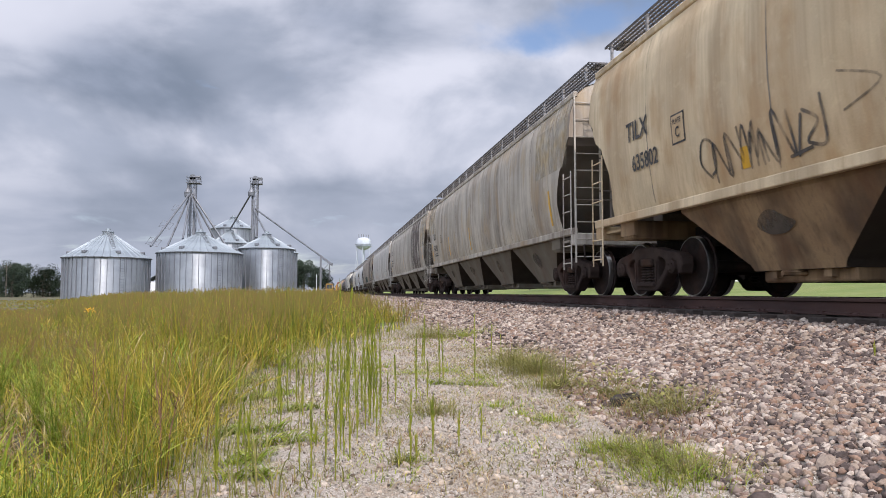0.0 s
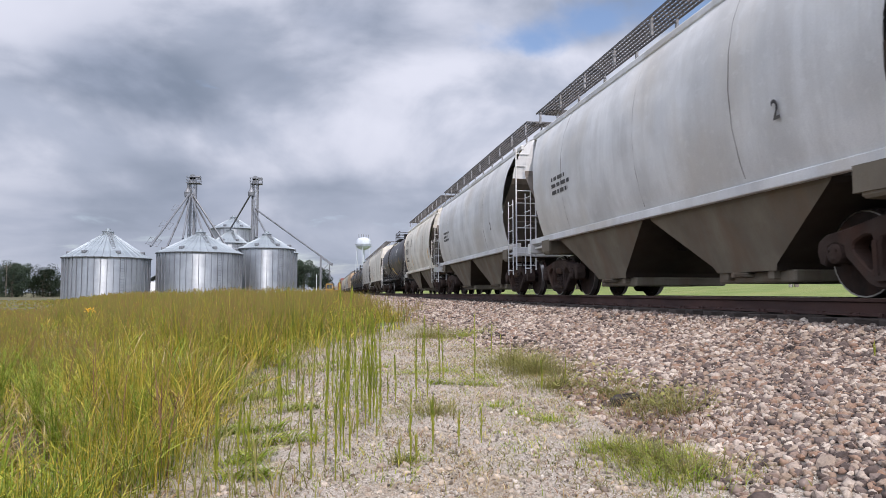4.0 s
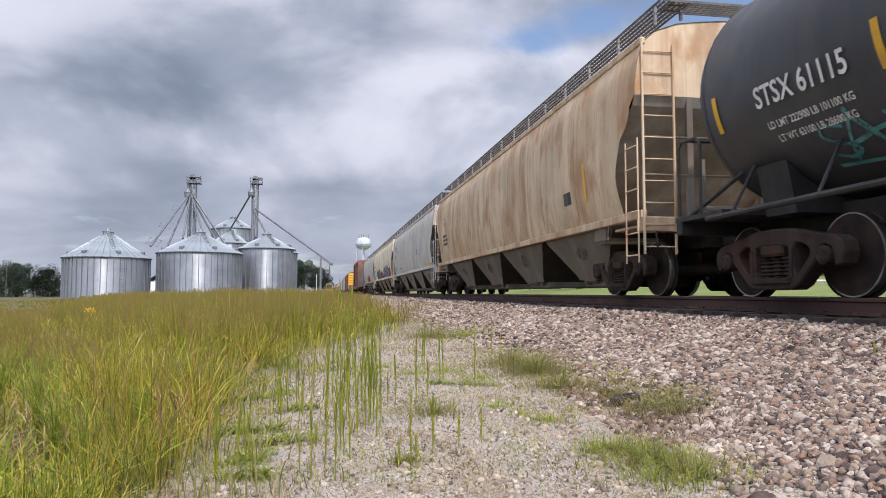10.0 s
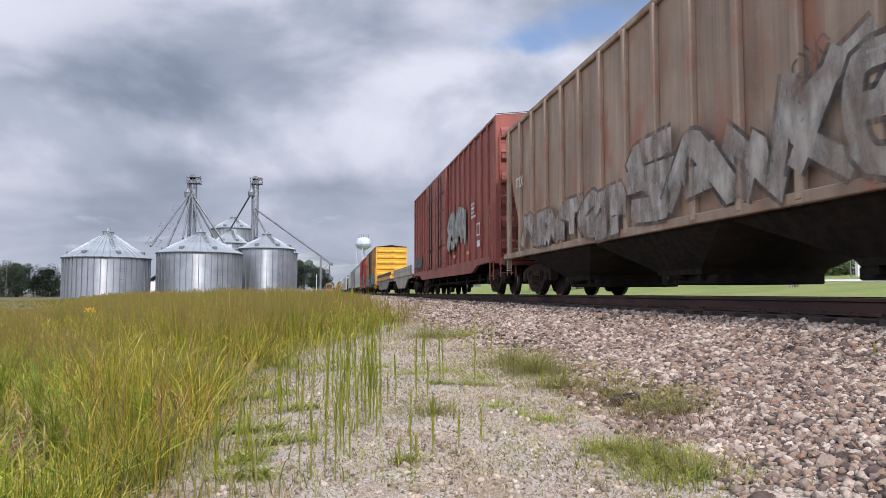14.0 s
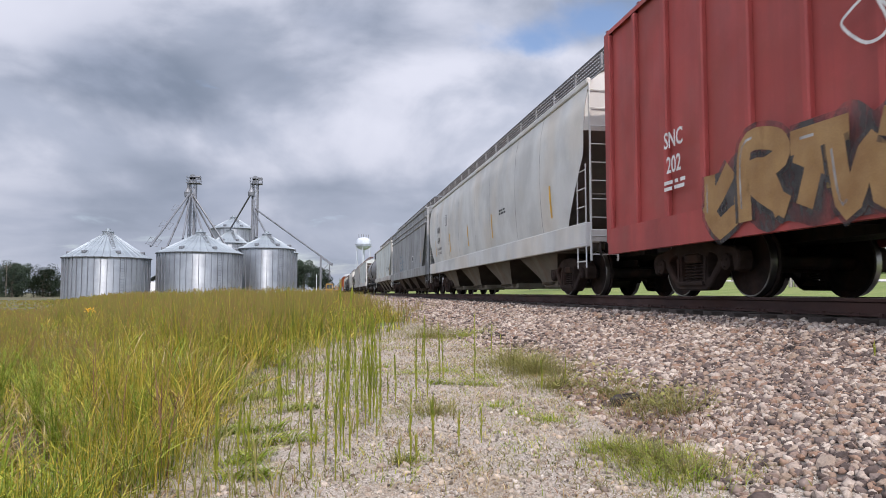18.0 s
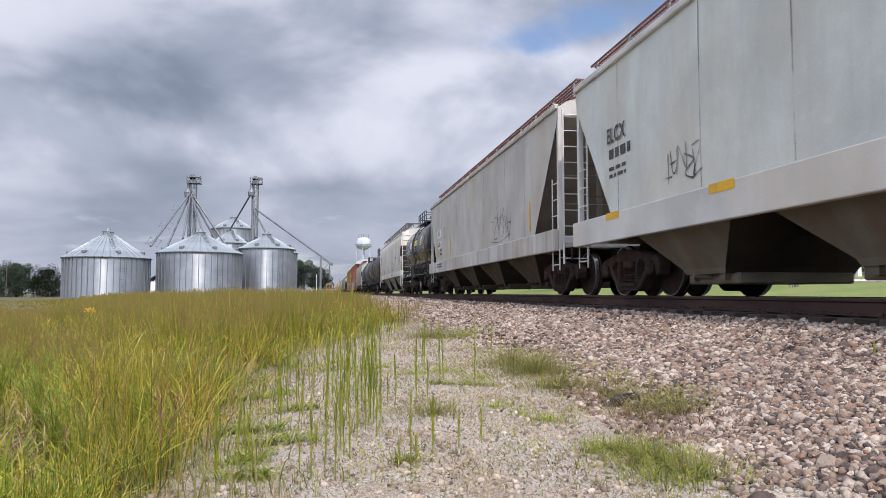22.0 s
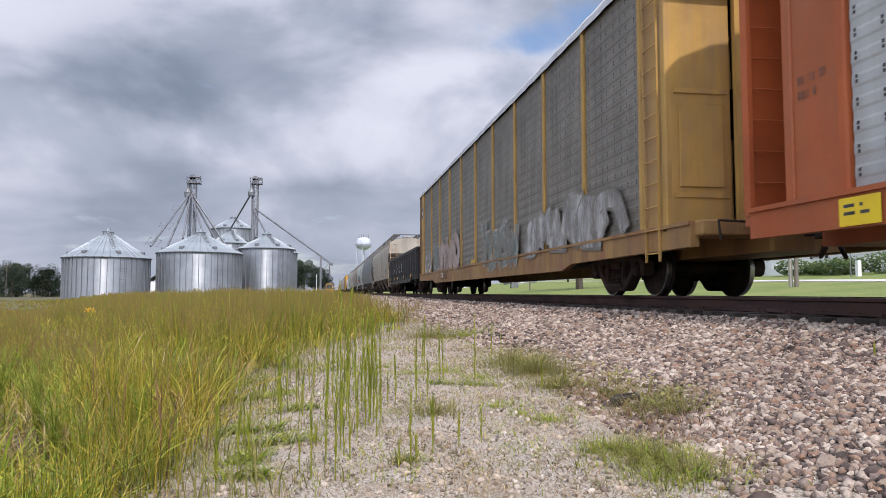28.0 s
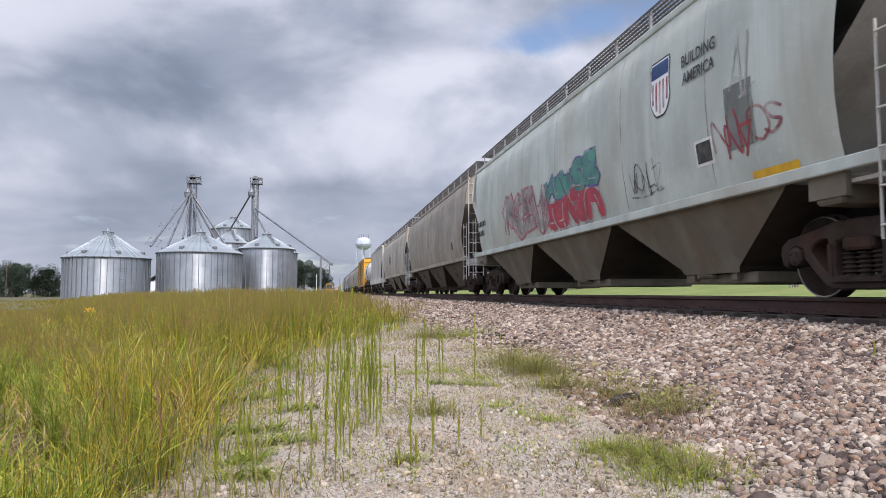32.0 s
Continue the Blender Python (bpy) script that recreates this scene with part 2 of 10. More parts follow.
# ---- materials of the place ----
IRON = mat("dark_iron", (0.0154, 0.0133, 0.0126), (0.0294, 0.0217, 0.0175), spec=0.12, rough=0.75, scale=5, bump=0.003)
TRUCK_IRON = mat("truck_iron", (0.022, 0.019, 0.018), (0.040, 0.030, 0.025), spec=0.12, rough=0.8, scale=4, rust=(0.11, 0.052, 0.03), rust_amt=0.4, bump=0.004)
WHEEL_IRON = mat("wheel_iron", (0.0195, 0.0143, 0.0132), (0.033, 0.0211, 0.0178), spec=0.15, rough=0.75, scale=5, rust=(0.0675, 0.0306, 0.0198), rust_amt=0.5)
FRAME_IRON = mat("dusty_cast_frame", (0.0343, 0.0238, 0.0207), (0.0541, 0.0383, 0.0319), spec=0.12, rough=0.85, scale=3, rust=(0.0792, 0.0377, 0.0252), rust_amt=0.5, bump=0.005)
TREAD = mat("polished_tread", (0.34, 0.33, 0.32), (0.22, 0.21, 0.20), rough=0.32, metal=1.0, grain=0.05)
RAIL_SIDE = mat("rusty_rail", (0.075, 0.038, 0.031), (0.046, 0.025, 0.022), rough=0.85, scale=3, stretch=(1, 0.3, 1), bump=0.002)
RAIL_TOP = mat("worn_rail_head", (0.42, 0.40, 0.39), (0.26, 0.23, 0.22), rough=0.3, metal=0.9, stretch=(4, 0.1, 1))
TIE = mat("creosoted_wood", (0.042, 0.0329, 0.028), (0.07, 0.0546, 0.0455), rough=0.9, scale=4, stretch=(0.6, 4, 4), bump=0.01, bump_scale=18, obj=0.25)
BALLAST_BED = mat("ballast_bed", (0.05, 0.042, 0.037), (0.20, 0.175, 0.155), rough=0.95, scale=16, lo=0.42, hi=0.58, grain=0.4, bump=0.05, bump_scale=14)
STONE = ramp_mat("crushed_stone", [(0.0, (0.0391, 0.0301, 0.0266)), (0.2, (0.107, 0.0792, 0.0687)), (0.36, (0.207, 0.16, 0.136)), (0.48, (0.239, 0.145, 0.0992)), (0.58, (0.272, 0.207, 0.154)),
                                   (0.72, (0.338, 0.277, 0.231)), (0.88, (0.457, 0.386, 0.32)), (1.0, (0.544, 0.471, 0.394))], rough=0.9, scale=2.5)
GRIT = ramp_mat("grey_grit", [(0.0, (0.13, 0.11, 0.09)), (0.16, (0.24, 0.20, 0.16)), (0.38, (0.36, 0.315, 0.265)), (0.55, (0.42, 0.33, 0.24)), (0.74, (0.46, 0.41, 0.35)), (1.0, (0.66, 0.61, 0.55))], rough=0.95, scale=0.8)
PEBBLE = ramp_mat("mixed_pebbles", [(0.0, (0.15, 0.12, 0.10)), (0.25, (0.27, 0.21, 0.16)), (0.5, (0.37, 0.31, 0.25)), (0.7, (0.45, 0.36, 0.27)), (0.85, (0.47, 0.41, 0.35)), (1.0, (0.57, 0.52, 0.46))], rough=0.95, scale=1.5)
GRAVEL = mat("gravel_ground", (0.54, 0.485, 0.415), (0.27, 0.225, 0.18), rough=0.97, scale=130, lo=0.42, hi=0.58, rust=(0.28, 0.215, 0.14), rust_amt=0.6, grain=0.3, bump=0.010, bump_scale=130)
SOIL = mat("field_soil", (0.10, 0.08, 0.05), (0.11, 0.115, 0.04), rough=1.0, scale=0.5, grain=0.4, bump=0.04, bump_scale=8)
LAWN = mat("mown_lawn", (0.138, 0.187, 0.0361), (0.191, 0.221, 0.0578), rough=0.95, scale=0.35, grain=0.3, bump=0.03, bump_scale=25)
CONCRETE = mat("pale_concrete", (0.55, 0.53, 0.49), (0.46, 0.44, 0.41), rough=0.9, scale=1.5, bump=0.004)
GRASS = ramp_mat("meadow_grass", [(0.0, (0.0488, 0.0854, 0.00845)), (0.32, (0.132, 0.171, 0.0143)), (0.55, (0.273, 0.265, 0.0234)), (0.8, (0.41, 0.31, 0.0442)), (1.0, (0.322, 0.18, 0.0553))], rough=0.6, scale=0.9, translucent=0.35)
WEED = ramp_mat("weed_leaves", [(0.0, (0.12, 0.16, 0.018)), (0.5, (0.25, 0.295, 0.034)), (1.0, (0.40, 0.38, 0.062))], rough=0.6, scale=0.8, translucent=0.3)
OLIVE = ramp_mat("olive_grass", [(0.0, (0.12, 0.12, 0.04)), (0.5, (0.25, 0.25, 0.07)), (0.8, (0.33, 0.28, 0.10)), (1.0, (0.34, 0.23, 0.11))], rough=0.7, scale=0.8, translucent=0.3)
GOLD = ramp_mat("yellow_green_grass", [(0.0, (0.223, 0.24, 0.0199)), (0.4, (0.384, 0.342, 0.0332)), (0.75, (0.526, 0.414, 0.0663)), (1.0, (0.547, 0.379, 0.113))], rough=0.6, scale=0.9, translucent=0.35)
BROWN_STALK = ramp_mat("dead_stalks", [(0.0, (0.10, 0.06, 0.04)), (0.5, (0.20, 0.11, 0.065)), (1.0, (0.33, 0.19, 0.10))], rough=0.85, scale=0.8, translucent=0.15)
SEED = ramp_mat("grass_seed_heads", [(0.0, (0.119, 0.143, 0.0253)), (0.4, (0.213, 0.192, 0.0397)), (0.75, (0.238, 0.147, 0.0542)), (1.0, (0.196, 0.0985, 0.0542))], rough=0.8, scale=0.5, translucent=0.3)
FRESH = ramp_mat("fresh_grass", [(0.0, (0.143, 0.218, 0.026)), (0.45, (0.264, 0.342, 0.0372)), (0.75, (0.405, 0.417, 0.0594)), (1.0, (0.487, 0.407, 0.104))], rough=0.55, scale=0.8, translucent=0.35)
DRY = ramp_mat("dry_grass_blades", [(0.0, (0.20, 0.12, 0.06)), (0.4, (0.36, 0.25, 0.12)), (0.7, (0.48, 0.38, 0.18)), (1.0, (0.56, 0.48, 0.27))], rough=0.7, scale=0.8, translucent=0.25)
LEAF = ramp_mat("tree_leaves", [(0.0, (0.009, 0.017, 0.009)), (0.5, (0.018, 0.032, 0.015)), (1.0, (0.034, 0.052, 0.024))], rough=0.6, scale=0.25, translucent=0.12)
SHRUB = ramp_mat("shrub_leaves", [(0.0, (0.0306, 0.0544, 0.0136)), (0.5, (0.0578, 0.102, 0.0204)), (1.0, (0.116, 0.15, 0.034))], rough=0.6, scale=0.5, translucent=0.2)
BARK = mat("bark", (0.10, 0.08, 0.06), (0.06, 0.05, 0.04), rough=0.95, stretch=(3, 3, 0.5), bump=0.02, bump_scale=10)


def corrugated(m):
    """Rolled sheet with fine level waves: its gloss spreads up and down, not sideways."""
    t = m.node_tree
    b = t.nodes["Principled BSDF"]
    tan_node = t.nodes.new("ShaderNodeTangent")
    tan_node.direction_type, tan_node.axis = "RADIAL", "Z"
    wire(t, tan_node.outputs[0], b.inputs["Tangent"])
    b.inputs["Anisotropic"].default_value, b.inputs["Anisotropic Rotation"].default_value = 0.85, 0.25
    return m


BIN_WALL = corrugated(mat("corrugated_bin_sheet", (0.414, 0.443, 0.473), (0.333, 0.36, 0.387), rough=0.46, metal=0.75, scale=0.7, streak=(0.306, 0.324, 0.347), streak_amt=0.5, grain=0.04))
STIFF = mat("stiffener_steel", (0.27, 0.285, 0.305), (0.21, 0.22, 0.24), rough=0.45, metal=0.6, scale=1.0, grain=0.05)
GALV_MID = mat("dull_steel", (0.30, 0.315, 0.335), (0.23, 0.24, 0.26), rough=0.45, metal=0.6, scale=1.0, grain=0.05)
GALV_ROOF = mat("galvanised_roof", (0.324, 0.36, 0.378), (0.261, 0.293, 0.31), rough=0.5, metal=0.6, scale=0.5, grain=0.05)
GALV_DARK = mat("weathered_steel", (0.20, 0.21, 0.225), (0.145, 0.15, 0.16), rough=0.5, metal=0.5, scale=1.0, grain=0.05)
WHITE = mat("white_paint", (0.80, 0.81, 0.82), (0.72, 0.73, 0.74), rough=0.5, scale=0.8, grain=0.04)
YELLOW_MACHINE = mat("yellow_machine_paint", (0.46, 0.26, 0.045), (0.36, 0.19, 0.04), rough=0.5, scale=2)
POLE_WOOD = mat("weathered_pole", (0.20, 0.17, 0.14), (0.14, 0.12, 0.10), rough=0.95, stretch=(4, 4, 0.3), bump=0.006)
POST_WOOD = mat("grey_post", (0.42, 0.39, 0.34), (0.34, 0.31, 0.27), rough=0.9, stretch=(4, 4, 0.4))
SIDING = mat("pale_siding", (0.80, 0.80, 0.77), (0.75, 0.745, 0.72), rough=0.7, grain=0.03)
SHINGLE = mat("roof_shingles", (0.46, 0.45, 0.44), (0.38, 0.37, 0.36), rough=0.95, scale=3, bump=0.01, bump_scale=12)
GLASS_DARK = mat("dark_glass", (0.03, 0.035, 0.04), (0.05, 0.055, 0.06), rough=0.08, grain=0.0, spec=0.8)
SHUTTER = mat("shutter_paint", (0.045, 0.05, 0.055), rough=0.6)
SIGN_YELLOW = mat("sign_yellow", (0.80, 0.58, 0.02), (0.74, 0.52, 0.02), rough=0.4, grain=0.02)
REFLECT = mat("yellow_reflective_tape", (0.78, 0.43, 0.015), (0.66, 0.35, 0.02), rough=0.45, scale=5, streak=(0.30, 0.20, 0.07), streak_amt=0.4)
INK = mat("black_lettering", (0.035, 0.035, 0.038), (0.09, 0.085, 0.08), rough=0.7, scale=6)
CHALK = mat("white_lettering", (0.76, 0.75, 0.72), (0.62, 0.61, 0.58), rough=0.7, scale=6)
GRATING = mat("dark_grating", (0.085, 0.083, 0.085), (0.13, 0.12, 0.115), rough=0.7)
ROOF_GREY = mat("roof_grating", (0.30, 0.30, 0.31), (0.22, 0.215, 0.21), rough=0.6, metal=0.4)


def paint(name, col, dirt=(0.10, 0.085, 0.07), streak=0.5, rust=0.25, rough=0.55, patch=0.78, tint=None, spots=(0.20, 0.10, 0.05)):
    """Weathered paint of a freight car."""
    col = tuple(min(0.82, v * 1.22) for v in col) if sum(col) > 0.35 else col
    dirt = tuple(min(0.7, v * 1.2) for v in dirt)
    return mat(name, col, tint or tuple(v * patch for v in col), rough=rough, scale=0.8, streak=dirt, streak_amt=streak,
               rust=spots, rust_amt=rust, grain=0.10, spec=0.35, wear=0.42 if rough > 0.45 else 0.2)

# ---- freight cars: each stands at its own origin on the rails; -y is its leading end, -x its near side ----
def wheel_shape(s):
    s.turned([(0.07, 0.0), (0.09, 0.06), (0.09, 0.11), (0.02, 0.14), (0.0, 0.25), (0.02, 0.385), (0.06, 0.40), (0.062, 0.452)], 28)
    s.turned([(0.035, 0.0), (-0.01, 0.12), (-0.03, 0.25), (-0.02, 0.385), (-0.045, 0.40), (-0.075, 0.42), (-0.078, 0.48), (-0.05, 0.484), (-0.04, 0.462), (0.062, 0.452), (0.07, 0.0)], 28)


def tread_shape(s):
    rows = [[(d, r * math.cos(k * math.tau / 28), r * math.sin(k * math.tau / 28)) for k in range(28)] for d, r in
            ((0.0655, 0.437), (0.066, 0.4525), (0.062, 0.4555), (-0.03, 0.4605))]
    s.rings(rows)


def axle_shape(s):
    s.turned([(-1.05, 0.0), (-1.05, 0.075), (-0.8, 0.08), (-0.75, 0.11), (-0.6, 0.105), (0, 0.085), (0.6, 0.105), (0.75, 0.11), (0.8, 0.08), (1.05, 0.075), (1.05, 0.0)], 12)


def pierced(s, outer, holes, x0, x1, cut=0.018):
    """A cast plate with an outline of (y, z) and holes through it; its front edges are rounded off."""
    def inset(loop, d):
        n, turn = len(loop), sum(loop[i][0] * loop[(i + 1) % len(loop)][1] - loop[(i + 1) % len(loop)][0] * loop[i][1] for i in range(len(loop)))
        out = []
        for i in range(n):
            a, b = Vector(loop[i - 1]), Vector(loop[(i + 1) % n])
            t = (b - a).normalized() * (1 if turn > 0 else -1)
            out.append((loop[i][0] - t.y * d, loop[i][1] + t.x * d))
        return out
    loops = [(outer, 1)] + [(h, -1) for h in holes]
    bm = bmesh.new()
    for loop, way in loops:
        vs = [bm.verts.new((x0, y, z)) for y, z in inset(loop, cut * way)]
        for i in range(len(vs)):
            bm.edges.new((vs[i], vs[(i + 1) % len(vs)]))
    bmesh.ops.triangle_fill(bm, use_beauty=True, edges=bm.edges[:])
    bm.verts.index_update()
    s.add([tuple(v.co) for v in bm.verts], [tuple(v.index for v in f.verts) for f in bm.faces])
    bm.free()
    for loop, way in loops:
        s.rings([[(x0, y, z) for y, z in inset(loop, cut * way)], [(x0 + cut, y, z) for y, z in loop], [(x1, y, z) for y, z in loop]])


def frame_shape(s):
    half = [(0.0, 0.80), (0.30, 0.79), (0.56, 0.735), (0.82, 0.69), (1.04, 0.66), (1.15, 0.59), (1.17, 0.48), (1.13, 0.36), (1.05, 0.33), (1.02, 0.42), (1.0, 0.53), (0.90, 0.565), (0.79, 0.53), (0.77, 0.42), (0.72, 0.37), (0.60, 0.26), (0.47, 0.14), (0.36, 0.09), (0.0, 0.085)]
    outer = half + [(-y, z) for y, z in half[-2:0:-1]]
    window = smooth_path([(0.42, 0.61), (0.60, 0.575), (0.66, 0.49), (0.54, 0.36), (0.43, 0.27), (0.40, 0.40)], 3, True)[:-1]
    pierced(s, outer, [window, [(-y, z) for y, z in window], smooth_path([(-0.29, 0.58), (0.0, 0.60), (0.29, 0.58), (0.30, 0.40), (0.28, 0.23), (0.0, 0.21), (-0.28, 0.23), (-0.30, 0.40)], 2, True)[:-1]], -0.11, 0.08)
    for e in (-1, 1):
        s.turned([(-0.15, 0.0), (-0.15, 0.07), (-0.13, 0.105), (0.05, 0.115), (0.05, 0.0)], 14, at=(0, e * 0.89, 0.455))
        for k in range(3):
            a = k * math.tau / 3 + 0.5
            s.turned([(-0.165, 0.0), (-0.165, 0.016), (-0.14, 0.016), (-0.14, 0.0)], 6, at=(0, e * 0.89 + 0.06 * math.cos(a), 0.455 + 0.06 * math.sin(a)))
        s.prism([(e * 0.34, 0.56), (e * 0.40, 0.56), (e * 0.38, 0.22), (e * 0.33, 0.22)], -0.125, -0.10)
    s.prism([(-0.33, 0.215), (0.33, 0.215), (0.35, 0.165), (-0.35, 0.165)], -0.15, 0.10)


def spring_shape(s):
    for y in (-0.2, 0.0, 0.2):
        prof = [(0.20, 0.0)]
        for k in range(6):
            z = 0.205 + k * 0.046
            prof += [(z, 0.060), (z + 0.012, 0.088), (z + 0.026, 0.088), (z + 0.038, 0.060)]
        s.turned(prof + [(0.485, 0.0)], 10, "z", at=(0, y, 0))


def bolster_shape(s):
    s.box(-1.12, 1.12, -0.21, 0.21, 0.48, 0.62, 0.03)
    s.box(-0.45, 0.45, -0.19, 0.19, 0.60, 0.78, 0.03)
    for e in (-1, 1):
        s.box(-0.62, 0.62, e * 0.42 - 0.04, e * 0.42 + 0.04, 0.34, 0.46)
        for x in (-0.717, 0.717):
            s.box(x - 0.05, x + 0.05, e * 0.405 - 0.03, e * 0.405 + 0.03, 0.28, 0.58)


def truck(car, y):
    t = part("truck", kept("bolster", TRUCK_IRON, bolster_shape), car, "rusty cast-steel truck", Matrix.Translation((0, y, 0)))
    for e in (-1, 1):
        turn = pose(e * 1.0, 0, 0, 0, 0, 0 if e < 0 else 180)
        part("side_frame", kept("side_frame", FRAME_IRON, frame_shape), t, "", turn)
        part("spring", kept("spring", FRAME_IRON, spring_shape, True), t, "", Matrix.Translation((e * 1.0, 0, 0)))
        part("axle", kept("axle", WHEEL_IRON, axle_shape, True), t, "", Matrix.Translation((0, e * 0.89, 0.457)))
        for side in (-1, 1):
            m = pose(side * 0.72, e * 0.89, 0.457, 0, 0, 0 if side > 0 else 180)
            part("wheel", kept("wheel", WHEEL_IRON, wheel_shape, True), t, "", m)
            part("tread", kept("tread", TREAD, tread_shape, True), t, "polished wheel tread", m)
    return t


def coupler_shape(s):
    s.box(-0.07, 0.07, -0.62, 0.5, 0.80, 0.95, 0.02)
    s.prism([(-0.52, 0.74), (-0.62, 0.76), (-0.80, 0.78), (-0.84, 0.88), (-0.80, 0.99), (-0.60, 1.0), (-0.52, 0.98)], -0.14, 0.12)
    s.tube([(0.3, -0.25, 0.9), (0.3, -0.42, 0.7), (0.22, -0.62, 0.5), (0.06, -0.72, 0.62)], 0.028, 6)
    s.bar((-1.35, -0.34, 0.98), (0.1, -0.34, 0.93), 0.016)
    s.bar((-1.35, -0.34, 0.98), (-1.35, -0.38, 0.72), 0.016)


def couplers(car, half):
    for e in (-1, 1):
        part("coupler", kept("coupler", TRUCK_IRON, coupler_shape), car, "", pose(0, e * (half - 0.12), 0, 0, 0, 0 if e < 0 else 180))


def ladder_shape(s, w, h, n, stile=0.016):
    """A ladder in the plane x = 0, its foot at the origin."""
    for y in (0, w):
        s.box(-stile, stile, y - stile * 0.95, y + stile * 0.95, 0, h)
    for k in range(n):
        s.bar((-0.012, 0, 0.12 + k * (h - 0.24) / max(1, n - 1)), (-0.012, w, 0.12 + k * (h - 0.24) / max(1, n - 1)), 0.012, 5)


def ladder(car, material, x, y, z, w, h, n, turn=0, stile=0.016):
    return part("ladder", kept(("ladder", w, h, n, stile), material, lambda s: ladder_shape(s, w, h, n, stile)), car, "", pose(x, y, z, 0, 0, turn))


class Skin:
    """The near side of a car as a surface: half-width by height, on which stripes, words and tags lie."""

    def __init__(self, profile):
        self.p = profile

    def w(self, z):
        p = self.p
        for (w0, z0), (w1, z1) in zip(p, p[1:]):
            if z0 <= z <= z1 and z1 > z0:
                return w0 + (w1 - w0) * (z - z0) / (z1 - z0)
        return p[0][0] if z < p[0][1] else p[-1][0]

    def at(self, y, z, out=0.006):
        d = max(-4.0, min(4.0, (self.w(z + 0.05) - self.w(z - 0.05)) / 0.1))
        return Vector((-self.w(z), y, z)) + Vector((-1, 0, -d)).normalized() * out


def patch(car, skin, name, y0, y1, z0, z1, material, label="", slant=0.0, out=0.006):
    """A flat mark that lies on the side of a car."""
    s = Shape()
    n = max(4, int(abs(z1 - z0) / 0.06) + 1)
    m = max(2, int(abs(y1 - y0) / 1.0) + 1)
    rows = [[skin.at(y0 + (y1 - y0) * j / (m - 1) + slant * i / (n - 1), z0 + (z1 - z0) * i / (n - 1), out) for j in range(m)] for i in range(n)]
    s.rings(rows, closed=False)
    return part(name, s.mesh(name, material), car, label)


def words(car, skin, text, y, z, size, material, out=0.012):
    d = (skin.w(z + size * 0.4) - skin.w(z - size * 0.4)) / (size * 0.8)
    a = math.atan(d)
    base = Matrix(((0, 0, -1, 0), (-1, 0, 0, 0), (0, 1, 0, 0), (0, 0, 0, 1)))
    p = skin.at(y, z, out + size * 0.03)
    return part("lettering", lettering(text, size, material), car, "", Matrix.Translation(p) @ Matrix.Rotation(-a, 4, "Y") @ base @ Matrix.Scale(0.84, 4, (1, 0, 0)))


def plate(car, skin, y, z, w, ink, ground, label="outlined clearance plate"):
    """A thin square outline with the clearance letter in it."""
    patch(car, skin, "plate", y + w / 2, y - w / 2, z - w * 0.58, z + w * 0.58, ink, label)
    patch(car, skin, "plate_field", y + w / 2 - 0.025, y - w / 2 + 0.025, z - w * 0.58 + 0.025, z + w * 0.58 - 0.025, ground, "", 0.0, 0.010)
    words(car, skin, "PLATE", y, z + w * 0.28, w * 0.27, ink, 0.016)
    words(car, skin, "C", y, z - w * 0.16, w * 0.55, ink, 0.016)


def small_print(car, skin, y, z, w, rows, material, h=0.05, gap=0.085):
    """Small writing that cannot be read: plain bars, a row each."""
    s = Shape()
    rnd = random.Random(int(y * 31 + z * 17 + w * 7))
    for k in range(rows):
        zz = z - k * gap
        yy = y
        end = y - w * rnd.uniform(0.6, 1.0)
        while yy > end:
            n = rnd.uniform(0.08, 0.3)
            s.rings([[skin.at(yy, zz, 0.008), skin.at(max(end, yy - n), zz, 0.008)], [skin.at(yy, zz + h, 0.008), skin.at(max(end, yy - n), zz + h, 0.008)]], closed=False)
            yy -= n + 0.06
    return tagged(part("small_print", s.mesh("small_print", material), car), kind="stuff")


def ribbon(s, skin, pts, width, out=0.008, cap=False):
    """A painted stroke along points (y, z) on a side; cap rounds its two ends."""
    pts = [Vector(p) for p in pts]
    sizes = [1.0] * len(pts)
    if cap:
        for end in (0, -1):
            d = pts[end] - pts[1 if end == 0 else -2]
            d = d.normalized() if d.length else Vector((1, 0))
            tip = [(pts[end] + d * width * 0.5 * math.sin(q), math.cos(q)) for q in (0.5, 0.95, 1.3, 1.5)]
            if end == 0:
                pts, sizes = [p for p, _ in reversed(tip)] + pts, [k for _, k in reversed(tip)] + sizes
            else:
                pts, sizes = pts + [p for p, _ in tip], sizes + [k for _, k in tip]
    rows = []
    for i, (y, z) in enumerate(pts):
        d = pts[min(i + 1, len(pts) - 1)] - pts[max(i - 1, 0)]
        d = d.normalized() if d.length else Vector((1, 0))
        nx, nz = -d.y * width / 2 * sizes[i], d.x * width / 2 * sizes[i]
        rows.append([skin.at(y + nx, z + nz, out), skin.at(y, z, out), skin.at(y - nx, z - nz, out)])
    s.rings(rows, closed=False)


def smooth_path(pts, n=5, closed=False):
    """A round curve through points."""
    out, k = [], len(pts)
    for i in range(k if closed else k - 1):
        p = [pts[(i + j) % k] if closed else pts[min(max(i + j, 0), k - 1)] for j in (-1, 0, 1, 2)]
        for q in range(n):
            t = q / n
            out.append(tuple(0.5 * (2 * p[1][c] + (p[2][c] - p[0][c]) * t + (2 * p[0][c] - 5 * p[1][c] + 4 * p[2][c] - p[3][c]) * t * t + (3 * p[1][c] - p[0][c] - 3 * p[2][c] + p[3][c]) * t ** 3) for c in (0, 1)))
    out.append(pts[0] if closed else pts[-1])
    return out


